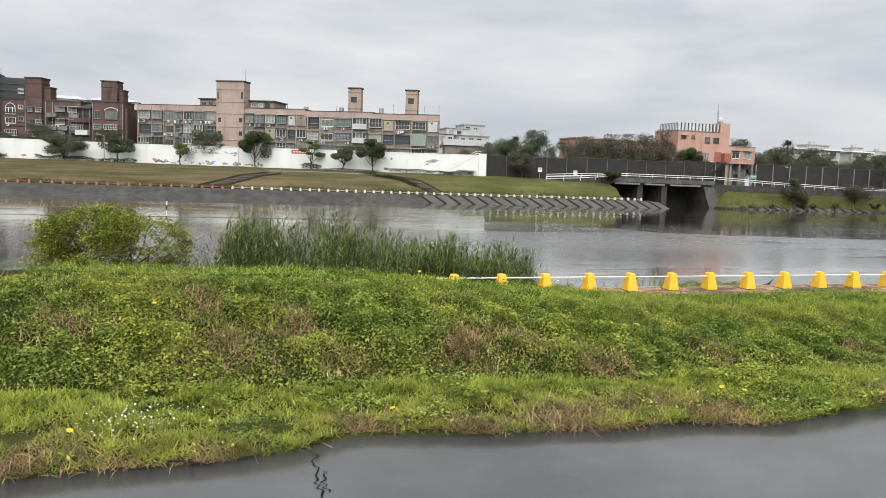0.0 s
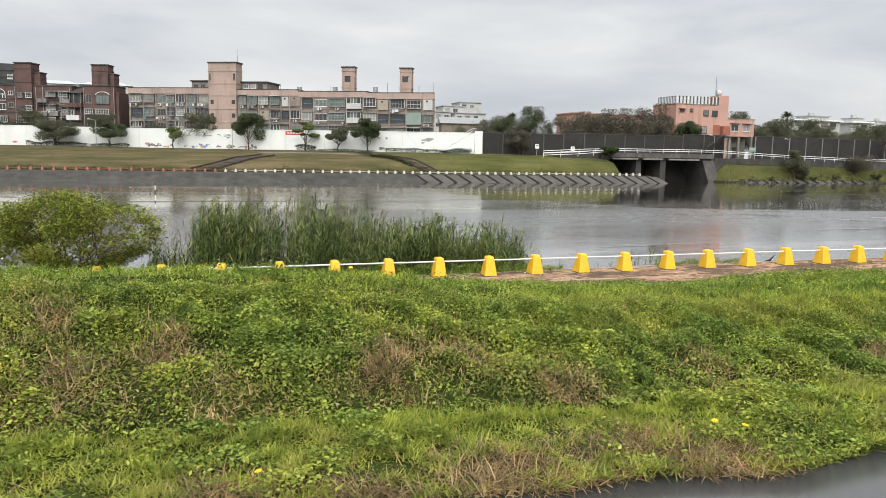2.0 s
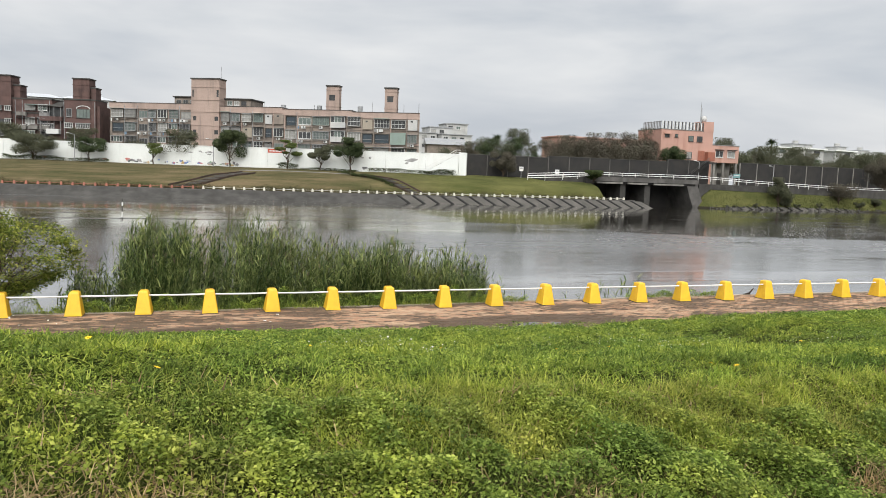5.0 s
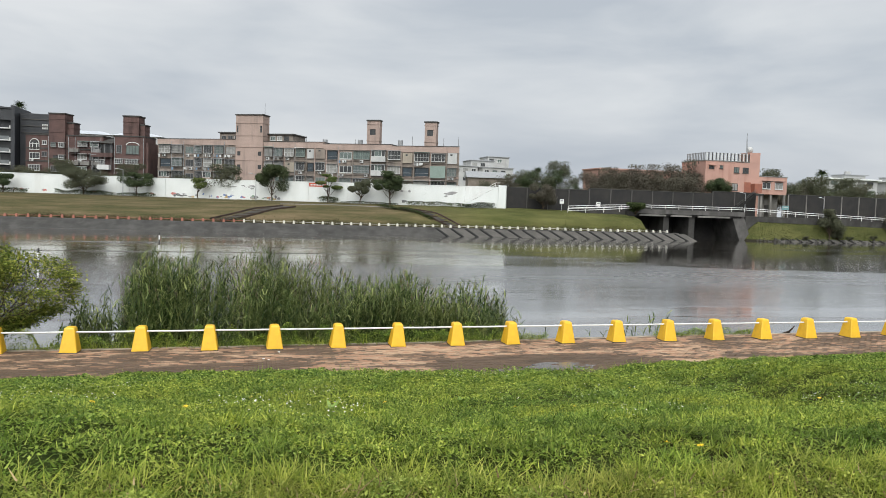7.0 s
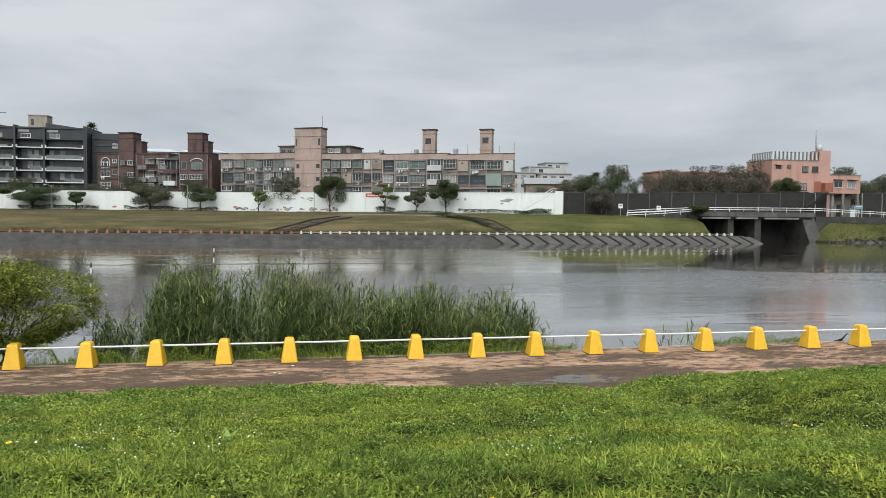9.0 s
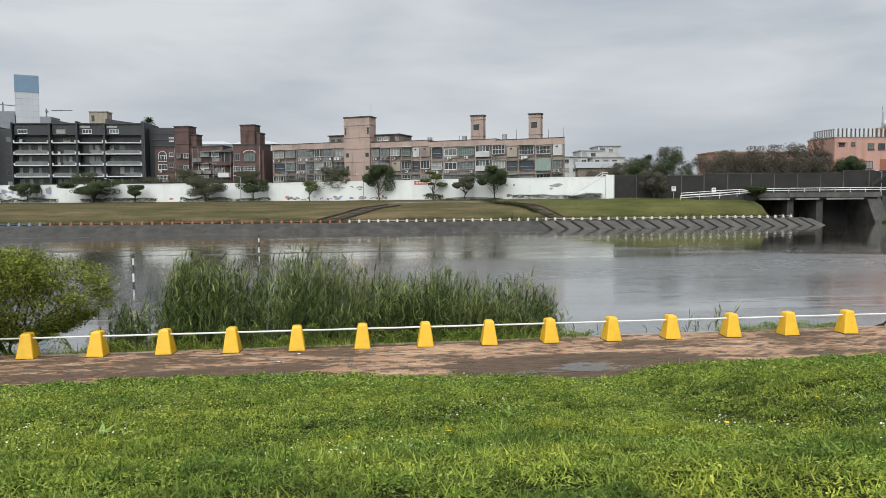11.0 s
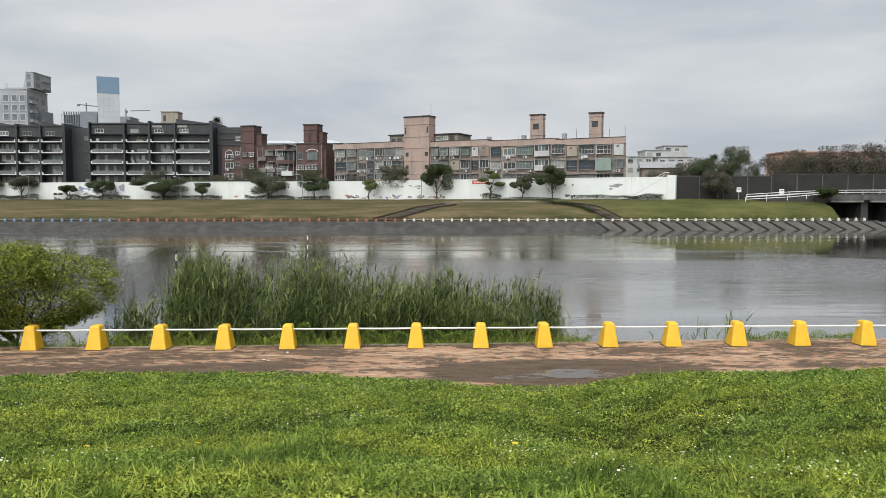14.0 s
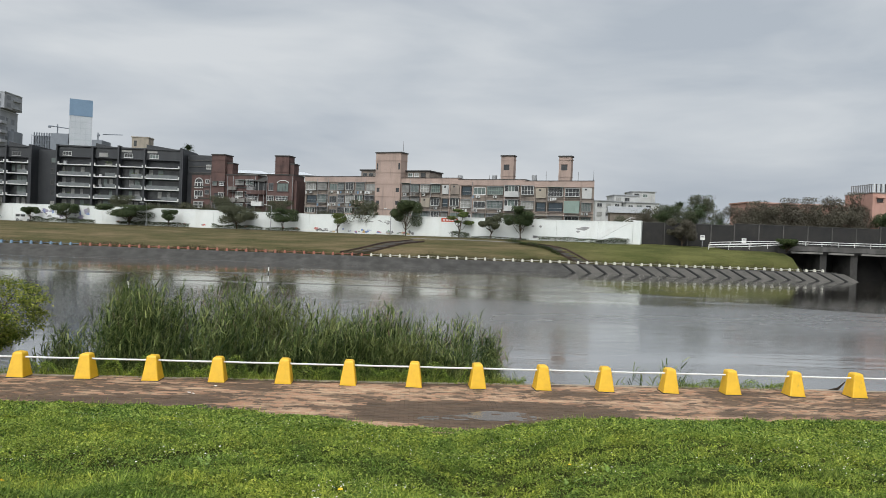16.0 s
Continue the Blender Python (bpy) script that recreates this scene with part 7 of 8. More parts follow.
# charcoal apartment blocks with white balcony slabs
def charcoal(a, b, bays, top, label, seed):
    q = random.Random(seed)
    t, L = building("apartment_building", a, b, label)
    part("wall", box(0, L, 2.4, 14, 3.2, top - 0.8), "black_tile", t)
    part("roof", box(-0.2, L + 0.2, 0.6, 14.2, top - 0.797, top - 0.4, 0.03), "black_tile", t)
    part("end_wall", box(-0.35, 0.0, 0.0, 14, 3.2, top - 0.3), "black_tile", t)
    part("end_wall", box(L, L + 0.35, 0.0, 14, 3.2, top - 0.1), "black_tile", t)
    for k, (u0, u1) in enumerate(bays):
        part("fin", box(u1 + 0.05, u1 + 0.55, 0.0, 2.5, 3.2, top - 0.5 + 0.5 * (k % 2)), "black_tile", t)
        rise = (0.2, 1.5, 0.5, 1.7)[k % 4]
        bm = box(u0, u1, 0.9, 5.2, top - 3.6, top - 1.0)
        for v in bm.verts:
            if v.co.z > top - 2:
                v.co.z += rise * (1.0 - 0.75 * (v.co.x - u0) / (u1 - u0))
        part("attic", bm, "black_tile", t)
        part("skylight", box(u0 + 0.3, u0 + min(3.0, (u1 - u0) * 0.5), 0.84, 0.895, top - 1.7, top - 1.15), q.choice(["curtain", "window_dark", "window_dark"]), t)
        window(t, u0 + 1.0, top - 3.2, min(2.4, u1 - u0 - 1.5), 1.1, "flat", q, y=0.9)
        for z in (20.0, 17.0, 14.0, 10.95):
            slab = part("balcony", box(u0, u1, 0.05, 2.5, z - 0.24, z), "frame_white", t, "white-edged balcony slab")
            part("upstand", box(u0, u0 + 0.3, 0.0, 0.4, z - 0.05, z + 0.55), "frame_white", slab)
            part("upstand", box(u1 - 0.3, u1, 0.0, 0.4, z - 0.05, z + 0.55), "frame_white", slab)
            if z < 19:
                g0 = u0 + q.choice([0.35, (u1 - u0) * 0.5])
                part("glass_rail", box(g0, u1 - 0.35, 0.12, 0.16, z + 0.004, z + 0.95), "rail_glass", slab, "smoky glass balustrade")
            if q.random() < 0.5:
                # a planter with greenery behind the rail
                ww, x0 = q.uniform(0.8, 2.0), q.uniform(u0 + 0.4, u1 - 2.5)
                pl = part("planter", box(x0, x0 + ww, 0.45, 0.85, z + 0.004, z + 0.5, 0.02), "concrete", slab)
                n = 60
                cc = np.stack([rng.uniform(x0, x0 + ww, n), rng.uniform(0.4, 0.9, n), z + 0.5 + rng.uniform(0, 0.7, n)], 1)
                tri_mesh("foliage", *leaves(cc, rng.uniform(0.2, 0.35, n), 0.8), "tree_leaf_light", pl)
            if q.random() < 0.4:
                part("furniture", box(u0 + 1.0, u0 + q.uniform(1.5, 2.4), 1.3, 1.9, z + 0.004, z + q.uniform(0.5, 1.1), 0.03), q.choice(["frame_white", "metal_grey", "beige"]), slab)
            zz = z - 2.55
            part("glazing", box(u0 + 0.2, u1 - 0.2, 2.3, 2.42, zz, z - 0.5), "window_dark", t)
            for m_ in range(3):
                if q.random() < 0.75:
                    x0 = u0 + 0.4 + (u1 - u0 - 1.6) * m_ / 3
                    part("curtain", box(x0, x0 + q.uniform(0.7, 1.4), 2.22, 2.28, zz + 0.1, z - 0.6), q.choice(["curtain", "frame_grey", "teal_glass"]), t)
    return t


charcoal((-122 + 20.0, 190), (-68.2, 190), ((0.2, 9.2), (10.0, 16.2), (16.8, 23.3), (23.8, 33.2)), 25.6, "charcoal apartment block with white-edged balconies in rows", 61)
side = thing("apartment_building", pose(-67.6, 189.6, 0), "charcoal side wing with small recessed windows", "building")
part("wall", box(0, 7.5, 4.0, 18, 3.2, 24.2), "black_tile", side)
for k in range(3):
    part("ledge", box(0.5, 7.6, 3.8, 4.1, 22.6 - 1.7 * k, 22.8 - 1.7 * k), "frame_dark", side)
    window(side, 5.2, 20.4 - 3.2 * k, 1.3, 1.2, "flat", q, y=4.0)
charcoal((-134.5, 190), (-109.2, 190), ((0.2, 5.6), (6.2, 11.8), (12.6, 18.4), (19.0, 24.8)), 24.9, "charcoal apartment block with white-edged balconies and bare gable", 62)
gap = thing("apartment_building", pose(-109.0, 192, 0), "recessed dark link between two charcoal blocks", "building")
part("wall", box(0, 7.0, 2, 12, 3.2, 24.0), "black_tile", gap)
for k in range(5):
    window(gap, 3.6, 8.4 + 3.0 * k, 2.4, 1.4, "dark", q, y=2.0)
stairhouse = thing("roof_house", pose(-84.2, 196, 0), "small beige stair house on the charcoal roof", "building")
part("wall", box(0, 4.7, 0, 4, 24.8, 28.7), "beige", stairhouse)
part("cap", box(-0.15, 4.85, -0.15, 4.15, 28.703, 28.95), "beige", stairhouse)
part("opening", box(0.6, 1.4, -0.04, 0.1, 26.2, 27.8), "window_dark", stairhouse)

# pale apartment tower, skyscraper, building site and cranes far off
q = random.Random(46)
apt, L = building("apartment_tower", (-255, 410), (-240, 410), "pale grey apartment tower with deep windows and an open roof block")
part("wall", box(0, 15, 0, 22, 3, 66.4), "tower_grey", apt)
part("annex", box(-9, -0.02, 4, 20, 3, 60.5), "tower_grey", apt)
part("annex", box(15.02, 18.2, 12, 22, 3, 55.5), "haze_grey", apt)
part("coping", box(-0.3, 15.3, -0.3, 22.3, 66.403, 66.9), "pale_grey", apt)
part("roof_slab", box(2.0, 15.2, 1.0, 20, 66.905, 67.6), "haze_grey", apt)


def deep_window(u0, u1, y0, y1, z0, z1):
    """A window set in a raised surround; faces the front where y0 is y1, else the side."""
    if y0 == y1:
        w_ = part("window", ring(u0, u1, y0 - 0.35, y0 + 0.02, z0, z1, 0.3), "pale_grey", apt)
        part("pane", box(u0 + 0.3, u1 - 0.3, y0 - 0.12, y0 - 0.05, z0 + 0.3, z1 - 0.3), "window_haze", w_)
        part("mullion", box((u0 + u1) / 2 - 0.1, (u0 + u1) / 2 + 0.1, y0 - 0.2, y0 - 0.121, z0 + 0.3, z1 - 0.3), "haze_grey", w_)
        part("railing", box(u0 + 0.3, u1 - 0.3, y0 - 0.3, y0 - 0.22, z0 + 0.3, z0 + 1.2), "haze_grey", w_)
    else:
        w_ = part("window", box(u0, u0 + 0.12, y0, y1, z0, z1), "haze_grey", apt)
        part("pane", box(u0 + 0.121, u0 + 0.18, y0 + 0.3, y1 - 0.3, z0 + 0.3, z1 - 0.3), "window_haze", w_)


for k in range(8):
    zt = 63.5 - 5.35 * k
    for u in (1.3, 6.1, 10.7):
        deep_window(u, u + 3.4, 0.0, 0.0, zt - 4.0, zt)
    deep_window(15.0, 15.0, 9.5, 11.8, zt - 4.2, zt - 0.5)
    deep_window(15.0, 15.0, 15.5, 18.5, zt - 4.0, zt - 0.8)
    bal = part("balcony", box(15.0, 16.6, 2.0, 8.4, zt - 4.6, zt - 2.9, 0.05), "tower_grey", apt)
    part("opening", box(15.0, 15.1, 2.2, 8.2, zt - 2.8, zt - 0.4), "window_haze", bal)
block = part("roof_block", box(12.8, 17.4, 3, 22, 67.6, 76.5), "tower_grey", apt, "pale open-sided roof block")
for z0 in (68.4, 72.6):
    part("opening", box(13.5, 15.6, 2.9, 3.05, z0, z0 + 2.9), "window_haze", block)
    part("opening", box(17.35, 17.5, 5.5, 9.5, z0 + 0.3, z0 + 2.6), "window_haze", block)
    part("ledge", box(17.4, 18.3, 11.5, 19.5, z0, z0 + 1.0), "tower_grey", block)
part("ledge", box(12.6, 17.7, 2.8, 22.1, 76.503, 76.9), "pale_grey", block)
for k in range(4):
    part("stay", tube((10.6 - 0.5 * k, 4 + 1.2 * k, 67.5), (12.6, 4 + 1.2 * k, 75.6 - 0.4 * k), 0.14, sides=6), "pale_grey", apt)
for k in range(3):
    part("stay", tube((0.4 + 0.5 * k, 2, 66.9), (1.6 + 0.9 * k, 2, 70.2), 0.12, sides=6), "pale_grey", apt)
sky, L = building("skyscraper", (-287.0, 600), (-271.7, 606.8), "slim pale skyscraper with a blue netted top")
MAT["glass_line"] = surface("pale_mullion", (0.40, 0.44, 0.48), (0.36, 0.40, 0.44), 0.1, 2, 0.6, 0.05)
part("shaft", box(0, 16.7, 0, 4, 3, 91.5), "pale_grey", sky)
part("net", box(-0.2, 16.9, -0.2, 4.2, 91.503, 105.0), "blue_net", sky, "blue scaffold netting")
for k in range(14):
    part("floor_line", box(-0.06, 16.76, -0.08, 0.02, 24 + 4.8 * k, 24.25 + 4.8 * k), "glass_line", sky)
for k in range(5):
    part("mullion", box(0.3 + 3.9 * k, 0.5 + 3.9 * k, -0.06, 0.02, 20, 91.4), "glass_line", sky)
site, L = building("building_site", (-316, 600), (-287.5, 600), "grey concrete building shell under construction")
part("frame", box(0, 28, 2, 20, 3, 74.0), "haze_grey", site)
for k in range(9):
    part("column", box(0.3 + 2.0 * k, 0.9 + 2.0 * k, 1, 2, 60, 76.5), "haze_grey", site)
part("frame", box(14, 28, 0.5, 1.9, 3, 76.4), "haze_grey", site)
part("frame", box(46.5, 54.5, 2, 20, 3, 72.5), "haze_grey", site)
for k in range(4):
    part("scaffold", tube((-1.0, 0.6, 63 + 3.6 * k), (14.5, 0.6, 63 + 3.6 * k), 0.16, sides=5), "haze_grey", site)
for k in range(9):
    part("scaffold", tube((-1.0 + 1.9 * k, 0.6, 60), (-1.0 + 1.9 * k, 0.6, 74.8 + (k % 3) * 0.7), 0.14, sides=5), "haze_grey", site)
for x0, z, l in ((-301, 83.3, -7), (-268.0, 78.0, 4)):
    c = thing("tower_crane", pose(x0, 610, 0), "thin grey tower crane over the building site", "crane", "tower cranes")
    part("mast", tube((0, 0, 3), (0, 0, z + 1.5), 0.55, sides=4), "haze_grey", c)
    part("jib", tube((l, 0, z + 0.2), (16 if l < 0 else 20, 0, z - 2.2 if l < 0 else z + 0.4), 0.5, 0.3, sides=4), "haze_grey", c)
    part("counterweight", box(min(l, 0) - 0.6, min(l, 0) + 1.4, -0.6, 0.6, z - 1.4, z), "haze_grey", c)

# low pale houses behind the end of the white wall
q = random.Random(47)
for x0, x1, y0, z1, dp in ((57.5, 66.5, 232, 18.4, 10), (65.0, 73.5, 236, 20.8, 10), (72.5, 80.5, 240, 22.6, 10), (67.0, 78.0, 228, 18.0, 9)):
    h_, L = building("house", (x0, y0), (x1, y0), "off-white low house with flat roof and terraces")
    part("wall", box(0, L, 0, dp, 3, z1 - 0.3), "white_render", h_)
    part("roof", box(-0.3, L + 0.3, -0.4, dp + 0.3, z1 - 0.297, z1, 0.03), "metal_grey", h_)
    for k in range(int(L / 3)):
        for z in (z1 - 2.2, z1 - 5.2, z1 - 8.2):
            window(h_, 0.6 + 3 * k, z, 1.7, 1.2, "flat", q)
for x0, x1, y0, z1 in ((-65.5, -52.0, 230, 23.6), (-53.0, -38.0, 236, 24.2)):
    h_, L = building("house", (x0, y0), (x1, y0), "pale roofed house behind the dark red blocks")
    part("wall", box(0, L, 0, 10, 3, z1 - 1.2), "white_render", h_)
    part("roof", frustum(L + 1.0, 11.0, L * 0.5, 4.0, 1.2, 0.05), "pale_grey", h_).location = (L / 2, 5.0, z1 - 1.2)
shed, L = building("house", (58.0, 214), (70.0, 212), "low house with dark sloping metal roof")
part("wall", box(0, L, 0, 8, 3, 13.6), "grey_tile", shed)
bm = bmesh.new()
vs = [bm.verts.new(p) for p in ((-0.6, -0.8, 13.6), (L + 0.6, -0.8, 13.6), (L + 0.6, 4, 15.8), (-0.6, 4, 15.8), (-0.6, 8.8, 13.6), (L + 0.6, 8.8, 13.6))]
for ids in ((0, 1, 2, 3), (3, 2, 5, 4), (0, 3, 4), (1, 5, 2), (0, 4, 5, 1)):
    bm.faces.new([vs[i] for i in ids])
part("roof", bm, "metal_grey", shed)
def hill_house(x0, x1, y0, z1, q):
    """A white house with a dark window band, a deep flat eave, and a smaller storey and tank on its roof."""
    h_, L = building("house", (x0, y0), (x1, y0), "distant white flat-roofed house above the trees")
    part("wall", box(0, L, 0, 12, 3, z1 - 0.5), "white_render", h_)
    part("roof", box(-0.9, L + 0.9, -1.2, 12.5, z1 - 0.497, z1, 0.04), "white_paint", h_)
    part("upper_storey", box(L * 0.42, L * 0.86, 3, 10, z1 + 0.003, z1 + 1.6), "white_render", h_)
    part("upper_roof", box(L * 0.40, L * 0.90, 2.4, 10.6, z1 + 1.603, z1 + 1.9), "metal_grey", h_)
    part("roof_tank", tube((L * 0.55, 5, z1 + 1.9), (L * 0.55, 5, z1 + 3.2), 1.2, sides=14), "white_render", h_)
    for k in range(int(L / 4.4)):
        window(h_, 0.8 + 4.4 * k, z1 - 2.6, 3.0, 1.5, "dark", q)
        window(h_, 0.8 + 4.4 * k, z1 - 6.0, 2.4, 1.5, "flat", q)


hill_house(215, 238.5, 235, 20.6, q)
hill_house(249.5, 260, 240, 20.8, q)
hill_house(272, 284, 250, 20.4, q)

# ---- bridge over the creek ----
bridge = thing("bridge", pose(0, 0, 0), "low grey concrete road bridge with white rails", "bridge")
part("deck", box(66.0, 92.0, 118.6, 126.6, 4.15, 4.75, 0.03), "dark_concrete", bridge)
part("girder", box(66.5, 91.5, 118.9, 119.4, 3.35, 4.147), "dark_wall", bridge)
part("fascia", box(66.0, 92.0, 118.45, 118.597, 3.75, 4.62, 0.02), "post_grey", bridge, "weathered concrete edge beam")
for x0, x1 in ((67.4, 73.4), (74.6, 79.4), (80.9, 88.4)):
    part("beam", box(x0, x1, 118.5, 118.88, 3.28, 3.62, 0.02), "concrete", bridge, "pale concrete cap beam")
for x0, x1 in ((73.5, 74.8), (79.4, 80.8)):
    part("pier", box(x0, x1, 119.6, 125.5, -4.0, 3.347 if x0 < 0 else 4.148, 0.05), "dark_concrete", bridge)
bm = bmesh.new()
vs = [bm.verts.new(p) for p in ((89.2, 119.0, 4.1), (92.0, 119.0, 4.1), (94.5, 118.6, -3.0), (91.7, 118.6, -3.0))]
f = bm.faces.new(vs)
g = bmesh.ops.extrude_face_region(bm, geom=[f])
bmesh.ops.translate(bm, vec=(0, 8.5, 0), verts=[e for e in g["geom"] if isinstance(e, bmesh.types.BMVert)])
bmesh.ops.recalc_face_normals(bm, faces=bm.faces)
part("abutment", bm, "post_grey", bridge)
part("abutment", box(64.8, 66.6, 118.7, 126.5, -3.0, 4.1), "dark_wall", bridge)
# added dark backing that stands in for the shade under the deck
part("opening_backing", box(66, 92, 126.9, 127.3, -4.5, 4.2), "dark_wall", bridge)


def rail_line(parent, pts, levels, post_every):
    for a, b in zip(pts, pts[1:]):
        for lv in levels:
            part("rail", tube((a[0], a[1], a[2] + lv), (b[0], b[1], b[2] + lv), 0.06, sides=6), "rail_white", parent)
        L = math.hypot(b[0] - a[0], b[1] - a[1])
        n = max(1, round(L / post_every))
        for k in range(n):
            s = k / n
            c = [a[i] + (b[i] - a[i]) * s for i in range(3)]
            part("post", tube((c[0], c[1], c[2] - 0.25), (c[0], c[1], c[2] + levels[-1]), 0.045, sides=6), "rail_white", parent)


rails = thing("guard_rail", pose(0, 0, 0), "long white double guard rail along the road and bridge", "railing")
rail_line(rails, [(53.0, 121.5, 4.0), (60.0, 119.4, 4.45), (67.0, 118.7, 4.75), (92.0, 118.7, 4.85), (108.0, 118.9, 4.2), (128.0, 119.2, 3.7), (160.0, 121.0, 3.5)], (0.35, 0.75), 3.0)
rails2 = thing("guard_rail", pose(0, 0, 0), "white double guard rail on the grassy approach", "railing")
rail_line(rails2, [(52.0, 119.5, 3.5), (59.0, 117.9, 3.9), (66.0, 118.0, 4.5)], (0.35, 0.75), 3.0)
part("approach", box(93.0, 190.0, 119.6, 126.8, 1.0, 3.9, 0.05), "dark_concrete", bridge)
part("approach", box(56.0, 66.0, 119.9, 126.6, 2.5, 4.5, 0.05), "dark_concrete", bridge)

# ---- orange pumping station ----
q = random.Random(48)
orange, L = building("pumping_station", (92.1, 133.9), (106.0, 133.9), "salmon-orange pumping station with roof fence, mast and annex on pillars")
part("wall", box(0, 13.9, 0, 10, 3.2, 16.0), "orange_wall", orange)
part("stair_head", box(11.2, 13.9, -0.02, 4, 15.9, 18.3), "orange_wall", orange)
part("coping", box(-0.1, 11.2, -0.1, 10.1, 16.003, 16.2), "concrete", orange)
fence = part("roof_fence", box(0, 11.2, 0.08, 0.16, 17.7, 17.8), "metal_grey", orange)
part("fence_rail", box(0, 11.2, 0.08, 0.16, 16.5, 16.58), "metal_grey", fence)
part("fence_rail", box(0.0, 0.08, 0.16, 8, 17.7, 17.8), "metal_grey", fence)
# every second slat is dark, drawn in place of a shaded gap
for k in range(24):
    part("slat", box(0.1 + 0.47 * k, 0.34 + 0.47 * k, 0.0, 0.07, 16.2, 17.9), "frame_dark" if k % 2 else "frame_white", fence)
for k in range(12):
    part("slat", box(-0.02, 0.05, 0.4 + 0.65 * k, 0.7 + 0.65 * k, 16.2, 17.9), "frame_grey", fence)
for u, z, w, h in ((7.2, 13.6, 1.4, 1.25), (9.5, 13.6, 1.5, 1.25), (3.6, 14.4, 0.8, 0.7), (0.9, 14.3, 1.2, 0.6), (6.9, 9.6, 1.5, 1.6)):
    window(orange, u, z, w, h, "dark", q)
part("door", box(10.1, 11.8, -0.06, 0.05, 8.9, 11.6), "red_paint", orange, "rust-red metal door")
part("awning", box(11.9, 13.8, -1.4, -0.005, 9.3, 11.3, 0.03), "red_paint", orange, "rust-red panel beside the door")
part("canopy", box(0.7, 2.4, -0.7, 0.0, 15.0, 15.15), "orange_wall", orange)
orange.matrix_world = Matrix.Translation((0, 0, -0.14)) @ local((92.1, 133.9), (106.0, 133.9)) @ Matrix.Diagonal((1.037, 1, 1.037, 1))
part("annex", box(13.9, 21.6, 0.3, 7, 9.05, 13.0, 0.03), "orange_wall", orange)
part("annex_roof", box(13.8, 21.7, 0.2, 7.1, 13.003, 13.2), "concrete", orange)
for u in (15.1, 18.4):
    window(orange, u, 10.3, 2.1, 1.5, "flat", q, y=0.3)
    part("sunshade", box(u - 0.2, u + 2.3, -0.5, 0.3, 12.0, 12.1, 0.01), "dark_concrete", orange)
for u in (14.0, 17.4, 21.0):
    part("pillar", box(u, u + 0.5, 0.4, 0.9, 2.8, 9.047, 0.03), "concrete", orange)
part("under_wall", box(14.4, 21.4, 3.0, 3.3, 2.8, 9.04), "concrete", orange)
part("under_door", box(17.9, 19.3, 2.94, 2.998, 3.0, 6.6), "frame_dark", orange)
flight = thing("outside_stair", pose(0, 0, 0), "dark concrete outside stair against the flood wall", "stairs")
for k in range(15):
    part("step", box(99.0 - 0.31 * k, 99.5 - 0.31 * k, 125.2, 126.9, 8.5 - 0.24 * k, 8.95 - 0.24 * k), "dark_wall", flight)
part("landing", box(99.3, 101.4, 125.1, 126.9, 8.6, 8.95), "dark_concrete", flight)
part("prop", box(100.7, 101.2, 125.3, 125.8, 2.8, 8.597), "concrete", flight)
for k in range(2):
    part("handrail", tube((99.4, 125.2, 9.5 + 0.4 * k), (94.6, 125.2, 5.9 + 0.4 * k), 0.05), "frame_dark", flight)
part("mast", tube((10.9, 1.0, 16.2), (10.9, 1.0, 22.7), 0.12, 0.06), "metal_grey", orange)
part("mast", tube((11.25, 1.0, 16.2), (11.1, 1.0, 21.4), 0.07, 0.05), "metal_grey", orange)
bm = bmesh.new()
bmesh.ops.create_uvsphere(bm, u_segments=18, v_segments=12, radius=0.75)
bmesh.ops.translate(bm, vec=(11.9, 1.2, 18.95), verts=bm.verts)
part("water_tank", bm, "white_render", orange, "round pale water tank", smooth=True)
low, L = building("pumping_station", (67.8, 138.5), (92.0, 138.5), "long low salmon-orange wing behind the trees")
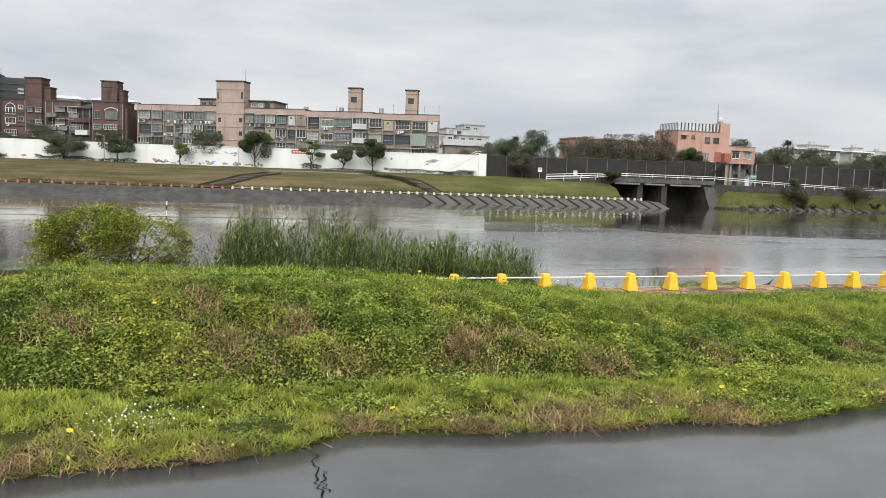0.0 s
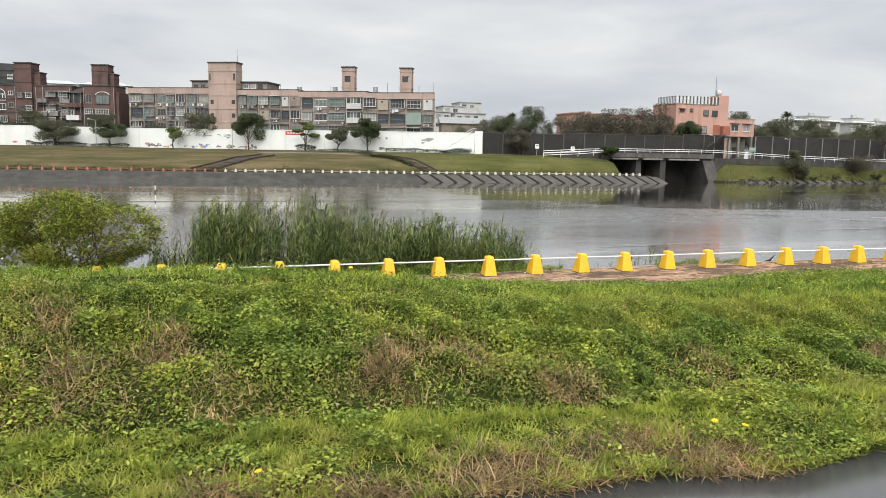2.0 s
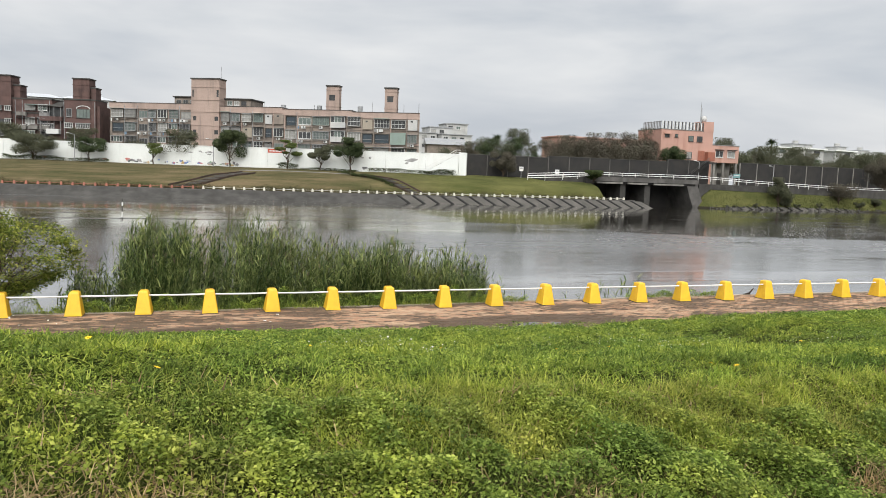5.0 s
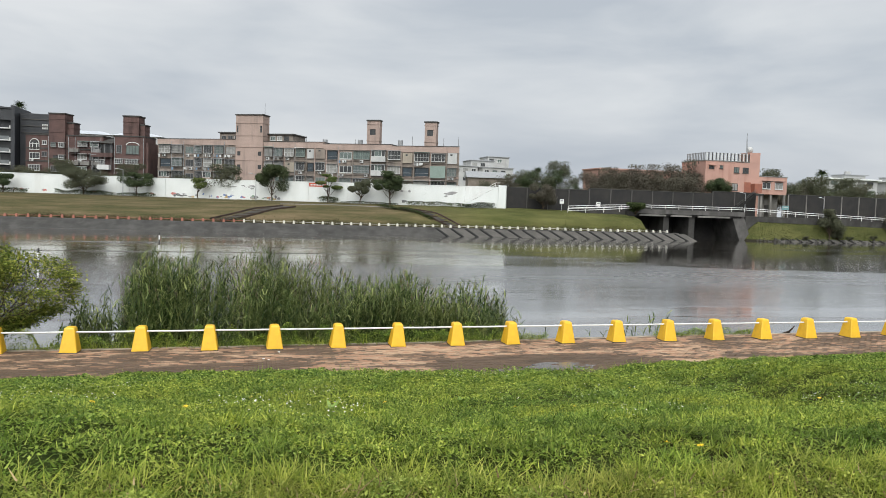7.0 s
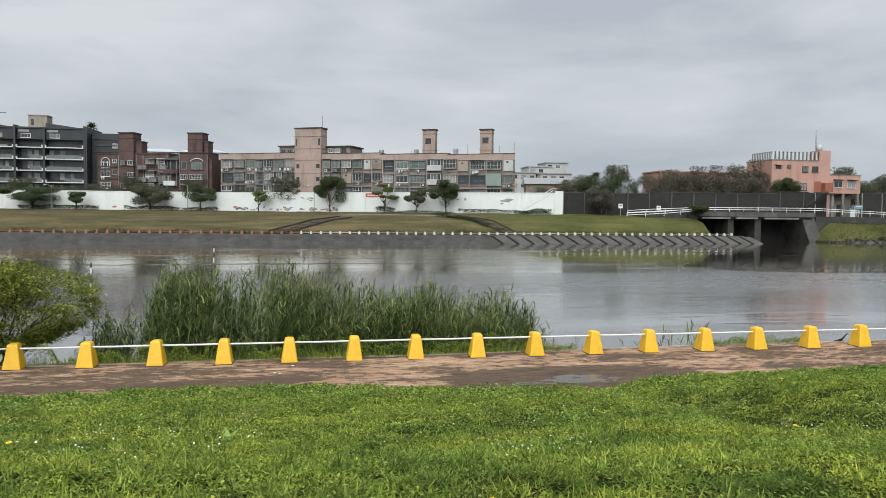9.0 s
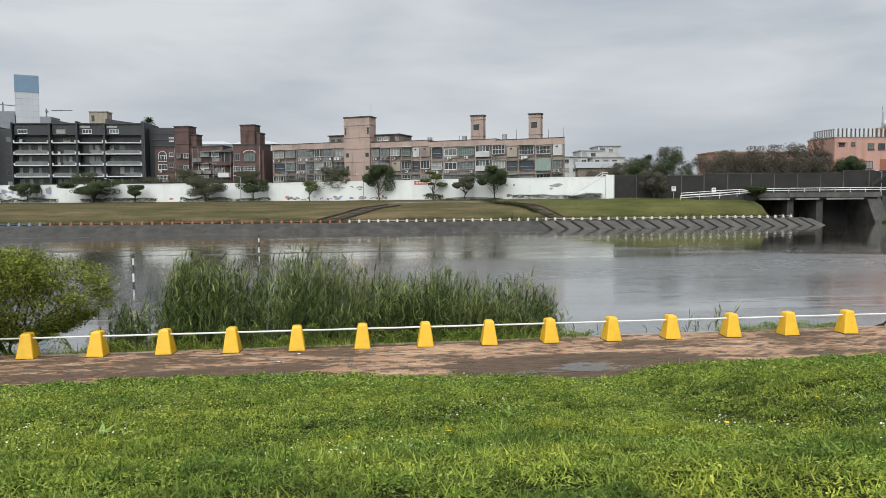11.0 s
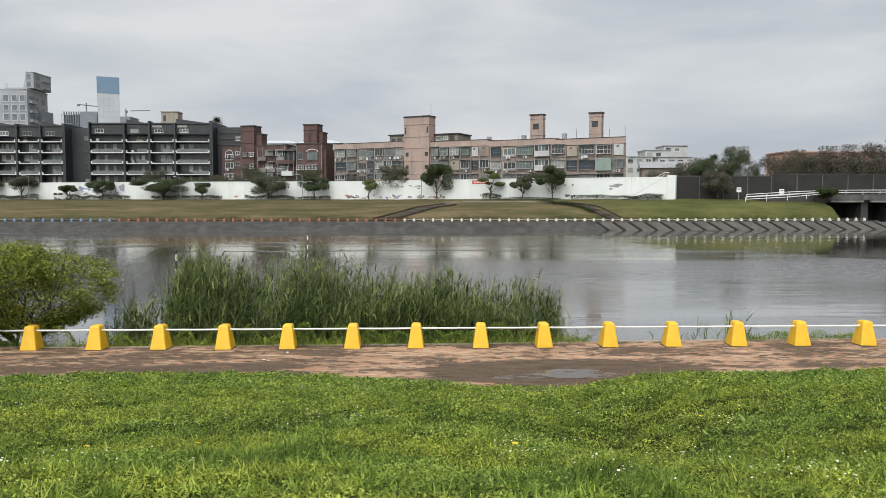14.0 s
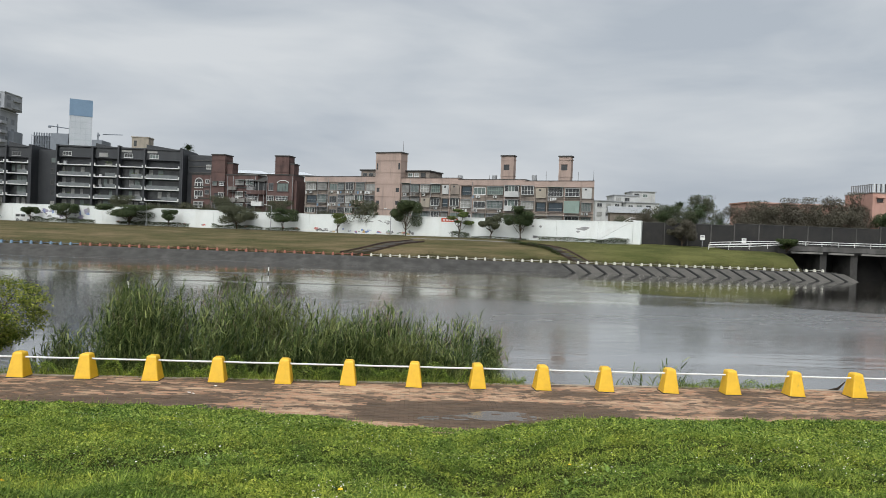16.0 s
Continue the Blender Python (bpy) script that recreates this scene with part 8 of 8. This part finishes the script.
part("wall", box(0, L, 0, 9, 3.2, 13.6), "orange_wall", low)
part("roof", box(-0.3, L + 0.3, -0.4, 9.3, 13.603, 13.9, 0.03), "orange_wall", low)
for k in range(7):
    window(low, 1.0 + 3.1 * k, 10.5, 2.2, 1.2, "dark", q)
for k in range(6):
    part("balustrade", box(18.6 + 0.62 * k, 18.9 + 0.62 * k, -0.5, -0.42, 10.4, 11.4), "frame_white", low)

# ---- van parked before the wall ----
van = thing("van", pose(-101.0, 172.2, base_at(-101.0, 172.2)), "white parked van before the flood wall", "van")
bm = bmesh.new()
vs = [bm.verts.new((x, y, z)) for y in (-0.85, 0.85) for x, z in ((-2.1, 0.35), (2.1, 0.35), (2.15, 0.95), (1.35, 1.15), (0.8, 1.85), (-1.95, 1.9), (-2.1, 1.0))]
bm.faces.new(vs[:7])
bm.faces.new(vs[13:6:-1])
for i in range(7):
    bm.faces.new((vs[i], vs[7 + i], vs[7 + (i + 1) % 7], vs[(i + 1) % 7]))
bmesh.ops.recalc_face_normals(bm, faces=bm.faces)
bmesh.ops.bevel(bm, geom=list(bm.edges), offset=0.07, segments=2, affect="EDGES")
part("body", bm, "frame_white", van)
for x0, x1 in ((-1.8, -0.8), (-0.6, 0.5)):
    part("window", box(x0, x1, -0.87, -0.84, 1.15, 1.7, 0.01), "window_dark", van)
for x0 in (-1.35, 1.35):
    for y0 in (-0.85, 0.85):
        w_ = part("wheel", tube((x0, y0 - 0.1, 0.33), (x0, y0 + 0.1, 0.33), 0.33, sides=18), "black_paint", van)
        part("rim", tube((x0, y0 - 0.11, 0.33), (x0, y0 + 0.11, 0.33), 0.17, sides=12), "metal_grey", w_)

# ---- single bricks of the path ----
brick_mesh = bpy.data.meshes.new("brick")
brick_mesh.from_pydata(v0, [], f0)
brick_mesh.materials.append(MAT["paver_loose"])
for x, y, z, rz, rx in loose:
    ob = new("brick", brick_mesh)
    ob.parent = path
    ob.matrix_basis = Matrix.Translation((x, y, z)) @ Euler((rx, 0, rz)).to_matrix().to_4x4()
